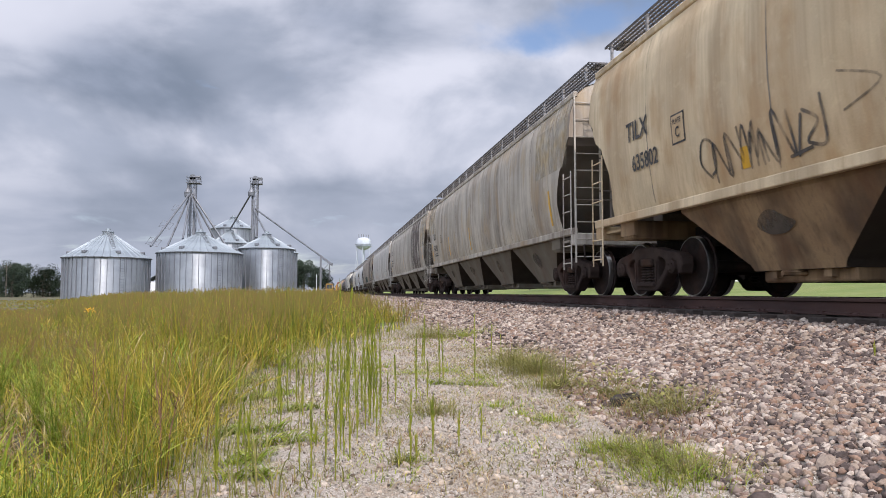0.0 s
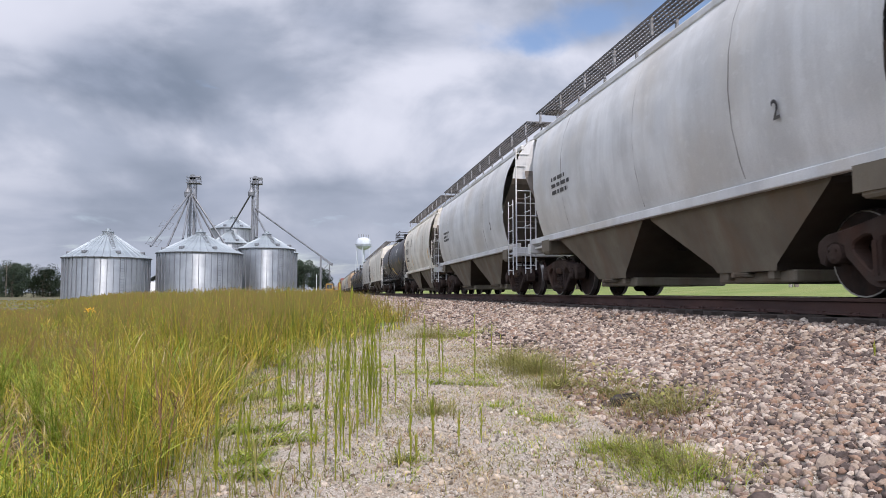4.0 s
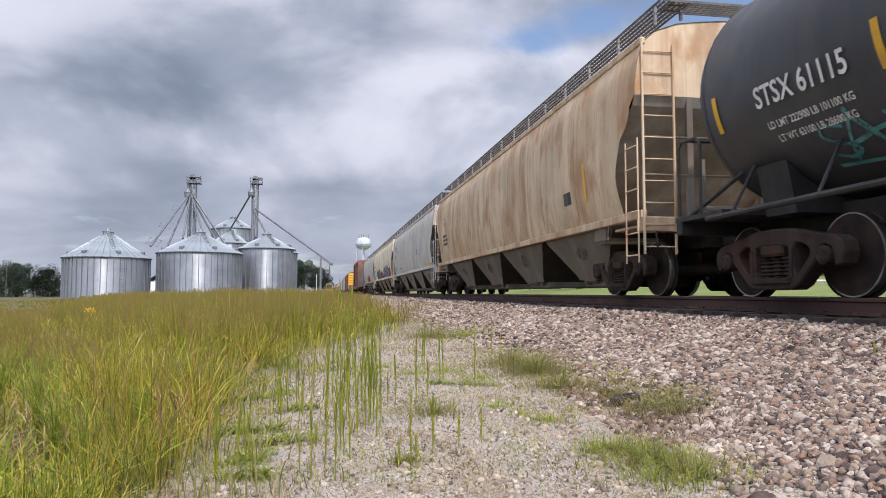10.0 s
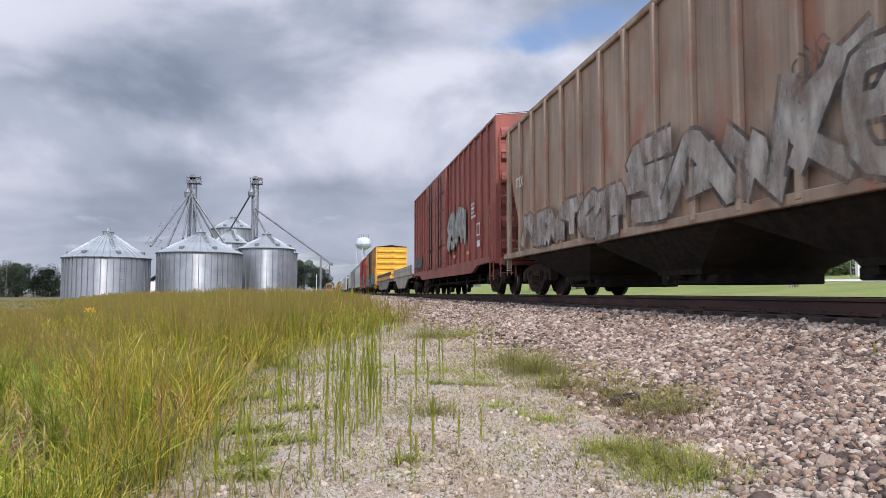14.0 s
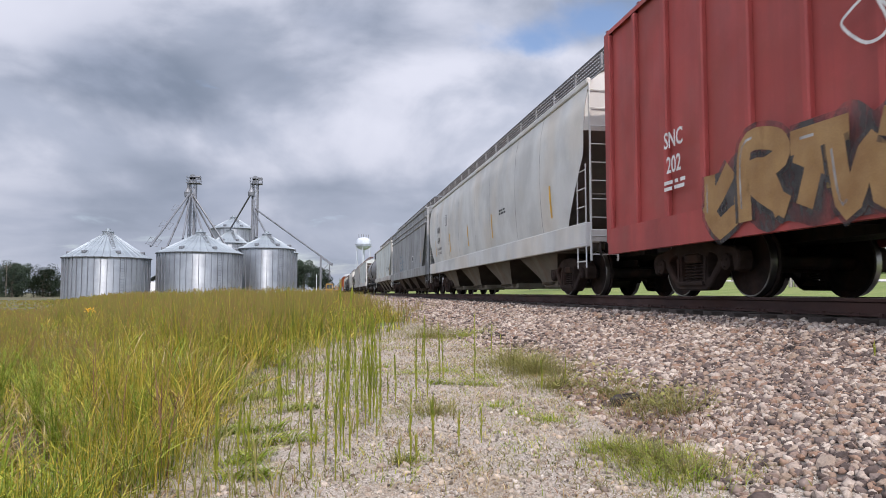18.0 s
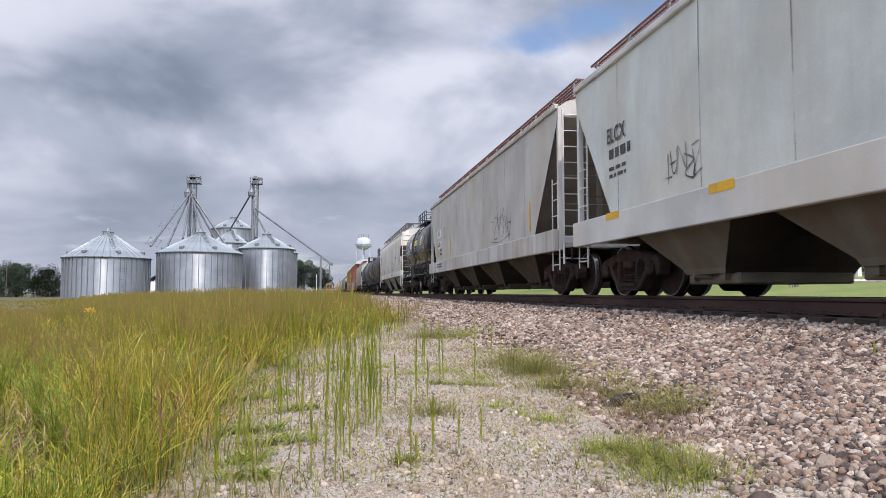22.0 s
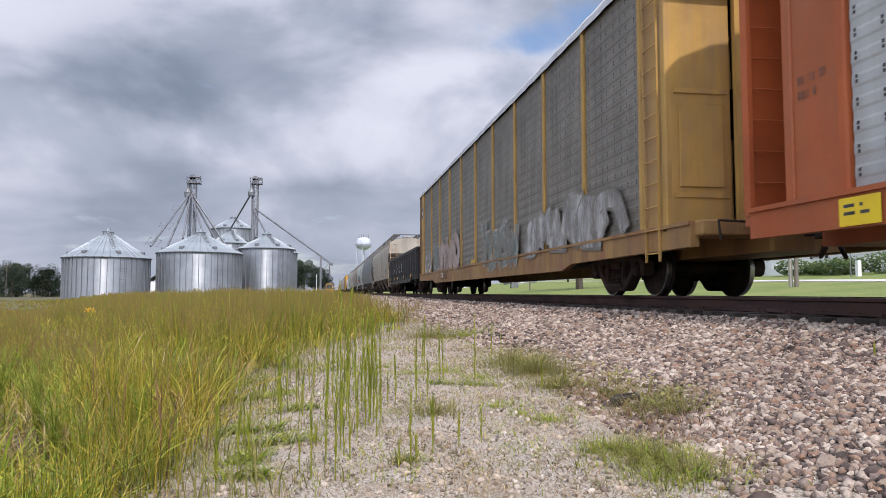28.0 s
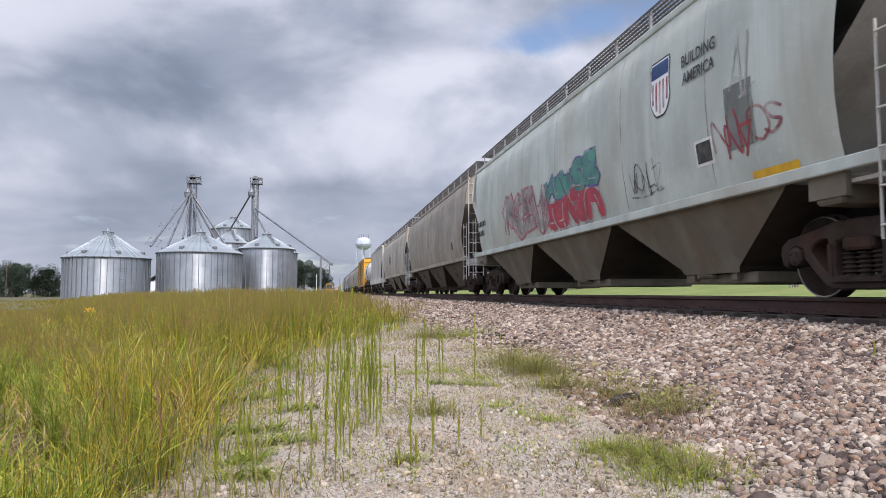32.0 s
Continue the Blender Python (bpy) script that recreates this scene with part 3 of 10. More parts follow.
def blob(s, skin, pts, out):
    """A filled painted shape round points (y, z)."""
    from_mid = (sum(p[0] for p in pts) / len(pts), sum(p[1] for p in pts) / len(pts))
    vs = [skin.at(*from_mid, out)] + [skin.at((p[0] + from_mid[0]) / 2, (p[1] + from_mid[1]) / 2, out) for p in pts] + [skin.at(p[0], p[1], out) for p in pts]
    n = len(pts)
    fs = [(0, 1 + i, 1 + (i + 1) % n) for i in range(n)] + [(1 + i, 1 + n + i, 1 + n + (i + 1) % n, 1 + (i + 1) % n) for i in range(n)]
    s.add(vs, fs)


# strokes of letter-like shapes in a unit square
GLYPHS = (
    (((0.92, 0.86), (0.45, 1.0), (0.1, 0.74), (0.5, 0.52), (0.9, 0.28), (0.55, 0.0), (0.06, 0.12)),),
    (((0.0, 0.0), (0.46, 1.0), (0.62, 0.9), (1.0, 0.0)), ((0.2, 0.34), (0.82, 0.34))),
    (((0.12, 0.0), (0.16, 1.0)), ((0.95, 1.0), (0.24, 0.48), (1.0, 0.0))),
    (((0.95, 0.95), (0.12, 0.98), (0.10, 0.04), (0.98, 0.0)), ((0.12, 0.5), (0.75, 0.54))),
    (((0.06, 1.0), (0.10, 0.22), (0.5, 0.0), (0.9, 0.2), (0.95, 1.0)),),
    (((0.12, 0.0), (0.14, 0.98), (0.72, 0.98), (0.88, 0.72), (0.2, 0.5), (0.98, 0.0)),),
    (((0.06, 0.0), (0.12, 1.0), (0.86, 0.02), (0.94, 1.0)),),
    (((0.5, 0.98), (0.08, 0.75), (0.06, 0.28), (0.5, 0.0), (0.92, 0.26), (0.94, 0.72), (0.52, 0.98)),),
    (((0.02, 0.96), (1.0, 1.0)), ((0.52, 1.0), (0.42, 0.0))),
    (((0.1, 0.0), (0.12, 1.0), (0.6, 0.96), (0.95, 0.55), (0.62, 0.06), (0.1, 0.0)),),
    (((0.0, 1.0), (0.24, 0.0), (0.5, 0.7), (0.74, 0.0), (1.0, 1.0)),),
    (((0.05, 0.95), (0.95, 0.98), (0.08, 0.04), (0.98, 0.0)),))


def densify(pts, n=4):
    out = [tuple(a + (b - a) * q / n for a, b in zip(p0, p1)) for p0, p1 in zip(pts, pts[1:]) for q in range(n)]
    return out + [pts[-1]]


def graffiti(car, skin, y0, y1, z0, z1, fill, edge, seed, shade=None, n=5, label="spray-painted tag", bubble=False, thick=None):
    """Interlocked spray-painted letter shapes with outlines, shine and a cloud behind; they spell nothing."""
    rnd = random.Random(seed)
    step, tall = (y1 - y0) / n, z1 - z0
    weight = thick or min(abs(step), tall) * (0.46 if bubble else 0.33)
    rim = min(0.06, weight * 0.24)
    back, f, e, shine = (Shape() for _ in range(4))
    if shade:
        m = n * 9
        lobes = [(rnd.uniform(0.7, 1.4), rnd.uniform(0, math.tau), rnd.uniform(0.7, 1.4), rnd.uniform(0, math.tau)) for _ in range(2)]
        puff = lambda i, a, p: abs(math.sin(i * 0.35 * a + p))
        ease = [min(1, 4 * i / m, 4 * (m - i) / m) ** 0.5 for i in range(m + 1)]
        low = [z0 + (0.12 - 0.12 * puff(i, *lobes[0][:2]) - 0.07 * puff(i, *lobes[1][:2])) * tall + (1 - ease[i]) * 0.4 * tall for i in range(m + 1)]
        high = [z1 + (-0.14 + 0.14 * puff(i, *lobes[0][2:]) + 0.08 * puff(i, *lobes[1][2:])) * tall - (1 - ease[i]) * 0.4 * tall for i in range(m + 1)]
        rows = [[skin.at(y0 + (y1 - y0) * (i + rnd.uniform(-0.2, 0.2)) / m, low[i] + (high[i] - low[i]) * q / 6, 0.005) for q in range(7)] for i in range(m + 1)]
        back.rings(rows, closed=False)
    order = list(range(len(GLYPHS)))
    rnd.shuffle(order)
    for k in range(n):
        lean, lift, size = rnd.uniform(-0.3, 0.3), rnd.uniform(-0.06, 0.06), rnd.uniform(0.86, 1.1)
        mirror, flip = rnd.random() < 0.6, rnd.random() < 0.5
        hook = ((rnd.uniform(0, 1), rnd.uniform(0.3, 0.7)), (rnd.uniform(0.2, 0.8), rnd.uniform(0, 1)), (rnd.uniform(0.5, 1.4), rnd.choice((0.0, 0.5, 1.0))))
        for j, stroke in enumerate(GLYPHS[order[k % len(order)]] + (() if bubble else (hook,))):
            pts = []
            for u, v in stroke:
                u, v = (1 - u if mirror else u), (1 - v if flip else v)
                u, v = 0.5 + (u - 0.5) * 1.15 + lean * (v - 0.5) + rnd.uniform(-0.1, 0.1), v + rnd.uniform(-0.07, 0.07)
                m = weight / tall * 0.5
                pts.append((y0 + step * (k + u), z0 + tall * (lift + m + (1 - 2 * m) * v * size)))
            path = smooth_path(pts, 5) if bubble or rnd.random() < 0.45 else densify(pts)
            o = 0.0100 + 0.0016 * k + 0.0001 * j
            ribbon(e, skin, path, weight + 2 * rim, o, bubble)
            ribbon(f, skin, path, weight, o + 0.0008, bubble)
            if j == 0 and rnd.random() < 0.8:
                cut = path[1:max(3, len(path) // 3)]
                ribbon(shine, skin, [(y + weight * 0.24, z + weight * 0.1) for y, z in cut], max(0.012, rim * 0.5), o + 0.0013)
    if shade:
        part("graffiti_cloud", back.mesh("graffiti_cloud", shade), car, label)
    for name, shape, material in (("graffiti_outline", e, edge), ("graffiti", f, fill), ("graffiti_shine", shine, WHITE_SPRAY)):
        if shape.v:
            tagged(part(name, shape.mesh(name, material), car, label if name == "graffiti" else ""), kind="stuff")


def scrawl(car, skin, y0, y1, z0, z1, material, seed, turns=9, width=0.04):
    """Quick thin spray strokes: a run of letter-like hooks that spell nothing."""
    rnd = random.Random(seed)
    s = Shape()
    n = max(2, min(turns // 2, round(abs(y1 - y0) / (z1 - z0) / 0.55)))
    step, tall = (y1 - y0) / n, z1 - z0
    for k in range(n):
        lean, lift, size = rnd.uniform(-0.3, 0.1), rnd.uniform(-0.12, 0.12), rnd.uniform(0.7, 1.1)
        mirror = rnd.random() < 0.7
        for j, stroke in enumerate(rnd.choice(GLYPHS)):
            if mirror:
                stroke = tuple((1 - u, 1 - v) for u, v in stroke)
            pts = [(y0 + step * (k + u * 1.3 + lean * (v - 0.5) + rnd.uniform(-0.16, 0.16)), z0 + tall * (lift + v * size + rnd.uniform(-0.12, 0.12))) for u, v in stroke]
            ribbon(s, skin, smooth_path(pts, 5), width * 0.62, 0.010 + 0.0006 * k + 0.0002 * j, True)
    if rnd.random() < 0.6:
        ribbon(s, skin, smooth_path([(y0, z0 - 0.1 * tall), ((y0 + y1) / 2, z0 - 0.2 * tall), (y1, z0)], 5), width * 0.5, 0.0155)
    return tagged(part("scrawl", s.mesh("scrawl", material), car, "thin spray-painted scrawl"), kind="stuff")


ROUND = [(1.40, 1.25), (1.47, 1.55), (1.53, 1.95), (1.565, 2.4), (1.57, 2.85), (1.56, 3.3), (1.52, 3.65), (1.44, 3.92), (1.39, 4.02)]
FLAT = [(1.56, 1.25), (1.56, 1.9), (1.56, 2.6), (1.56, 3.3), (1.55, 4.2)]
RIBBED = [(1.53, 0.98), (1.53, 1.6), (1.53, 2.4), (1.53, 3.3), (1.53, 4.32)]
SOFT = [(1.46, 1.25), (1.51, 1.6), (1.55, 2.1), (1.565, 2.6), (1.56, 3.1), (1.53, 3.55), (1.46, 3.9), (1.42, 4.05)]
MID = [(1.56, 1.25), (1.56, 1.9), (1.56, 2.6), (1.56, 3.3), (1.55, 3.95)]
CYL = [(1.33, 1.25), (1.45, 1.6), (1.54, 2.0), (1.58, 2.45), (1.56, 2.9), (1.49, 3.3), (1.36, 3.65), (1.24, 3.85)]


def hopper_body(s, half, profile, roof_z, wave, slopes=None):
    """Side sheets, roof and sloping end sheets of a covered hopper."""
    we, ze = profile[-1]
    roof = [(we * 0.86, ze + (roof_z - ze) * 0.42), (we * 0.6, ze + (roof_z - ze) * 0.75), (we * 0.3, roof_z - 0.04), (0, roof_z)]
    prof = [(w, z) for w, z in profile] + roof
    zs = profile[0][1]

    def side_end(z):
        k = (z - zs) / (ze - zs)
        if wave == "wave":
            return half - (0.0 if k > 0.66 else 0.32 + 0.14 * math.cos(k * 15) if k > 0.5 else 0.62 - 0.1 * math.cos(k * 12) + (0.5 - k) * 0.5)
        if wave == "curve":
            return half - 0.05 - 1.25 * math.sqrt(max(0.0, 1 - ((k - 0.05) / 0.97) ** 2)) * (0.75 if k < 0.95 else 0.3)
        if wave == "low":
            return half - (0.0 if k > 0.5 else (0.5 - k) * 2.4)
        return half - (0.0 if k > 0.88 else (0.88 - k) * 1.95)

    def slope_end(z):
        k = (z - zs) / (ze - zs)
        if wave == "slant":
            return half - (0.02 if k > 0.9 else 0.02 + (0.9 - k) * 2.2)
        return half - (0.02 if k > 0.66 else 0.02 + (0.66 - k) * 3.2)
    fine = []
    for (w0, z0), (w1, z1) in zip(prof, prof[1:]):
        n = 3 if z1 <= ze else 1
        fine += [(w0 + (w1 - w0) * i / n, z0 + (z1 - z0) * i / n) for i in range(n)]
    fine.append(prof[-1])
    fr = [-1, -0.8, -0.5, -0.2, 0, 0.2, 0.5, 0.8, 1]
    for e in (-1, 1):
        rows = []
        for w, z in fine:
            h = side_end(z) if z <= ze else half
            rows.append([(e * w, f * h, z) for f in fr])
        s.rings(rows, closed=False)
        rows = []
        for w, z in fine:
            h = slope_end(z) if z <= ze else half - 0.02
            rows.append([(-(w - 0.012), e * h, z), (w - 0.012, e * h, z)])
        cut = next(i for i, (w, z) in enumerate(fine) if z >= zs + (ze - zs) * (0.9 if wave == "slant" else 0.66))
        (slopes[(e + 1) // 2] if slopes else s).rings(rows[:cut + 1], closed=False)
        s.rings(rows[cut:], closed=False)


def bay_shape(s, top, bottom, w0, w1, z0, z1):
    r = lambda a, w, z: [(-w, -a, z), (w, -a, z), (w, a, z), (-w, a, z)]
    s.rings([r(top, w0, z0), r(top - 0.04, w0, z0 - 0.06), r(bottom + 0.05, w1 + 0.03, z1 + 0.08), r(bottom, w1, z1)], caps=True)


def outlet_shape(s, a, w, z):
    s.box(-w, w, -a, a, z - 0.15, z, 0.02)
    for e in (-1, 1):
        s.box(-w - 0.09, -w, e * a * 0.6 - 0.06, e * a * 0.6 + 0.06, z - 0.10, z + 0.02)
    s.bar((-w - 0.3, 0, z - 0.05), (w + 0.3, 0, z - 0.05), 0.035)


def board_shape(s, length, w):
    for k in range(7):
        x = -w / 2 + k * w / 6
        s.box(x - 0.008, x + 0.008, -length / 2, length / 2, -0.02, 0.02)
    n = int(length / 0.11)
    for k in range(n + 1):
        y = -length / 2 + k * length / n
        s.box(-w / 2, w / 2, y - 0.006, y + 0.006, -0.006, 0.016)


def end_gear(car, half, material, top, zsill=1.0):
    """Ladders, posts, grab irons and platform at both ends of a hopper."""
    for e in (-1, 1):
        turn = Matrix.Identity(4) if e < 0 else pose(0, 0, 0, 0, 0, 180)
        def end(s, h=half):
            s.box(-1.46, 1.46, -h, -h + 0.22, zsill, zsill + 0.24, 0.02)
            s.box(-1.35, 1.35, -h + 0.22, -h + 1.3, zsill + 0.10, zsill + 0.14)
        part("end_sill", kept(("end_sill", half, zsill), material, end), car, "", turn)
        def posts(s, h=half):
            for x in (-0.62, 0.62):
                s.box(x - 0.05, x + 0.05, -h + 0.03, -h + 0.11, zsill + 0.2, top - 0.9)
            for z in (1.9, 2.5):
                s.bar((-1.4, -h + 0.04, z), (1.4, -h + 0.04, z), 0.016)
            s.bar((-0.3, -h + 0.25, zsill + 0.3), (-0.3, -h + 0.25, zsill + 1.2), 0.05)
            s.turned([(-0.02, 0.0), (-0.02, 0.27), (0.02, 0.27), (0.02, 0.0)], 16, "y", at=(0.35, -h + 0.12, 2.1))
            s.turned([(0.0, 0.0), (0.0, 0.17), (0.7, 0.17), (0.7, 0.0)], 12, "x", at=(-0.1, -h + 0.7, zsill + 0.35))
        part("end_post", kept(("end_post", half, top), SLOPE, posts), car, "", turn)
        ladder(car, material, e * 1.44, e * (half + 0.02), zsill - 0.35, 0.52, top - zsill + 0.3, 10, -90 if e < 0 else 90)
        ladder(car, material, e * 1.52 if e > 0 else -1.52, (-half + 0.02) if e < 0 else half - 0.02, 0.52, 0.44, 1.95, 6, 0 if e < 0 else 180, 0.010)
        ladder(car, material, -1.52 if e > 0 else 1.52, (half - 0.46) if e > 0 else -half + 0.46, 0.52, 0.44, 1.95, 6, 0 if e > 0 else 180, 0.010)


def hopper(car, half, body, under, trim, profile=ROUND, bays=4, wave="wave", roof_z=4.42, board=True, sill=None, chord=False, ribs=0, board_mat=None, truck_in=1.25, ridges=(), slope=None, deep=None):
    skin = Skin(profile)
    zs, (we, ze) = profile[0][1], profile[-1]
    key = (round(half, 2), len(profile), profile[0][0], wave, roof_z)
    part("body", kept(("hopper_body", key), body, lambda s: hopper_body(s, half, profile, roof_z, wave, [Shape(), Shape()]), True), car)
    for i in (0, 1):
        part("slope_sheet", kept(("slope_sheet", key, i), slope or SLOPE, lambda s: hopper_body(Shape(), half, profile, roof_z, wave, [s, Shape()] if i == 0 else [Shape(), s])), car, "grimy rust-brown sloping end sheet, recess shade in its default colour")
    sill = sill or body
    deep = deep or (0.43 if chord else 0.11)
    lift = 0.14 - deep if chord else 0.0
    for e in (-1, 1):
        part("side_sill", kept(("side_sill", half, deep, zs, profile[0][0]), sill, lambda s: s.box(-0.05, 0.05, -half, half, zs - 0.04, zs - 0.02 + deep, 0.012)), car, "", Matrix.Translation((e * (profile[0][0] + 0.03), 0, lift)))
        part("top_chord", kept(("top_chord", half), sill if chord else body, lambda s: s.box(-0.045, 0.045, -half, half, -0.06, 0.06, 0.02)), car, "", Matrix.Translation((e * (we + 0.01), 0, ze)))
        if ribs:
            for k in range(ribs):
                y = -half + (k + 0.5) * 2 * half / ribs
                part("rib", kept(("rib", ze), body, lambda s: s.box(-0.05, 0.05, -0.06, 0.06, zs, ze - 0.03, 0.02)), car, "", Matrix.Translation((e * (profile[2][0] + 0.04), y, 0)))
    if wave == "slant":
        for e in (-1, 1):
            for y in (-half + 0.05, half - 0.05):
                part("corner_post", kept(("hopper_corner", zs, ze), sill, lambda s: s.box(-0.05, 0.05, -0.05, 0.05, zs - 0.3, ze, 0.01)), car, "", Matrix.Translation((e * (we - 0.06), y, 0)))
    for z in ridges:
        for e in (-1, 1):
            part("side_ridge", kept(("side_ridge", half), body, lambda s: s.box(-0.035, 0.035, -half + 0.05, half - 0.05, -0.04, 0.04, 0.015)), car, "", Matrix.Translation((e * (skin.w(z) + 0.01), 0, z)))
    if not ribs:
        for k in range(1, 2 * bays):
            y = -half + k * half / bays + (0.22 if k % 2 else -0.15)
            if abs(y) < half - 1.7:
                patch(car, skin, "weld_seam", y - 0.012, y + 0.012, zs + 0.15, ze - 0.05, SEAM, "", 0.0, 0.005)
    inner, back = (half - 2.0, 0.75) if wave == "wave" else (half - 1.8, 0.0)
    span = 2 * inner / bays
    side = Skin([(1.01, 0.40), (profile[0][0] - 0.04, zs - 0.08)])
    for k in range(bays):
        y = -inner + (k + 0.5) * span - back
        if wave == "wave":
            rnd, stain = random.Random(round(half * 100) + k), Shape()
            ring = smooth_path([(y + 0.3 * rnd.uniform(0.6, 1.2) * math.cos(j * 0.785), 0.84 + 0.17 * rnd.uniform(0.6, 1.2) * math.sin(j * 0.785)) for j in range(8)], 3, True)[:-1]
            blob(stain, side, ring, 0.012)
            part("grime_patch", stain.mesh("grime_patch", GRIME), car, "dark oily stain")
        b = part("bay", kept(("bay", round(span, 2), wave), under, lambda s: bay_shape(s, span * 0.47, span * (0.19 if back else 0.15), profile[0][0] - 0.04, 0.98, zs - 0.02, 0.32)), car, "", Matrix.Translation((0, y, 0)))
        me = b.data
        # faces turned lengthwise or down: grime with the shade between bays coloured in
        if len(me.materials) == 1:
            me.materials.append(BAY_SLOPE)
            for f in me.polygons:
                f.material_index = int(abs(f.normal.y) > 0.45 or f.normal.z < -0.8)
        part("outlet", kept(("outlet", round(span, 2)), under, lambda s: outlet_shape(s, span * 0.19, 0.86, 0.33)), b)
    part("centre_sill", kept(("centre_sill", half), IRON, lambda s: s.box(-0.33, 0.33, -half + 0.1, half - 0.1, 0.78, 1.12)), car)
    for e in (-1, 1):
        part("bolster", kept("body_bolster", under, lambda s: s.box(-1.4, 1.4, -0.2, 0.2, 0.92, 1.22, 0.03).box(-1.42, -1.36, -0.26, 0.26, 0.98, 1.24)), car, "", Matrix.Translation((0, e * (half - truck_in), 0)))
    part("hatch", kept(("hatch", half, roof_z), ROOF_GREY, lambda s: s.box(-0.32, 0.32, -half + 0.7, half - 0.7, roof_z - 0.02, roof_z + 0.14, 0.04)), car)
    if board:
        bz = roof_z + 0.2
        for e in (-1, 1):
            part("running_board", kept(("running_board", half), board_mat or GRATING, lambda s: board_shape(s, 2 * half + 0.3, 0.5)), car, "", Matrix.Translation((e * 0.92, 0, bz)))
            def stays(s):
                n = int(half * 2 / 1.35)
                for k in range(n + 1):
                    y = -half + 0.1 + k * (2 * half - 0.2) / n
                    for x in (-0.22, 0.22):
                        s.box(x - 0.02, x + 0.02, y - 0.025, y + 0.025, -0.3 if x < 0 else -0.2, -0.02)
            tagged(part("board_stay", kept(("stays", half), ROOF_GREY, stays), car, "", Matrix.Translation((e * 0.92, 0, bz)) if e < 0 else pose(0.92, 0, bz, 0, 0, 180)), kind="stuff")
            part("end_board", kept("end_board", board_mat or GRATING, lambda s: board_shape(s, 1.9, 0.42)), car, "", pose(0, e * (half - 0.06), bz, 0, 0, 90))
    end_gear(car, half, trim, ze)
    for e in (-1, 1):
        truck(car, e * (half - truck_in))
    couplers(car, half)
    return skin


def tank_shape(s, R, half, dome=0.52):
    prof = []
    for k in range(7):
        a = k / 6 * math.pi / 2
        prof.append((-half - dome * math.cos(a) + dome * 0.0, R * math.sin(a)))
    prof = [(d + dome, r) for d, r in prof]
    full = prof + [(y, R) for y in (-half * 0.5, 0, half * 0.5)] + [(-d, r) for d, r in reversed(prof)]
    s.turned(full, 56, "y")


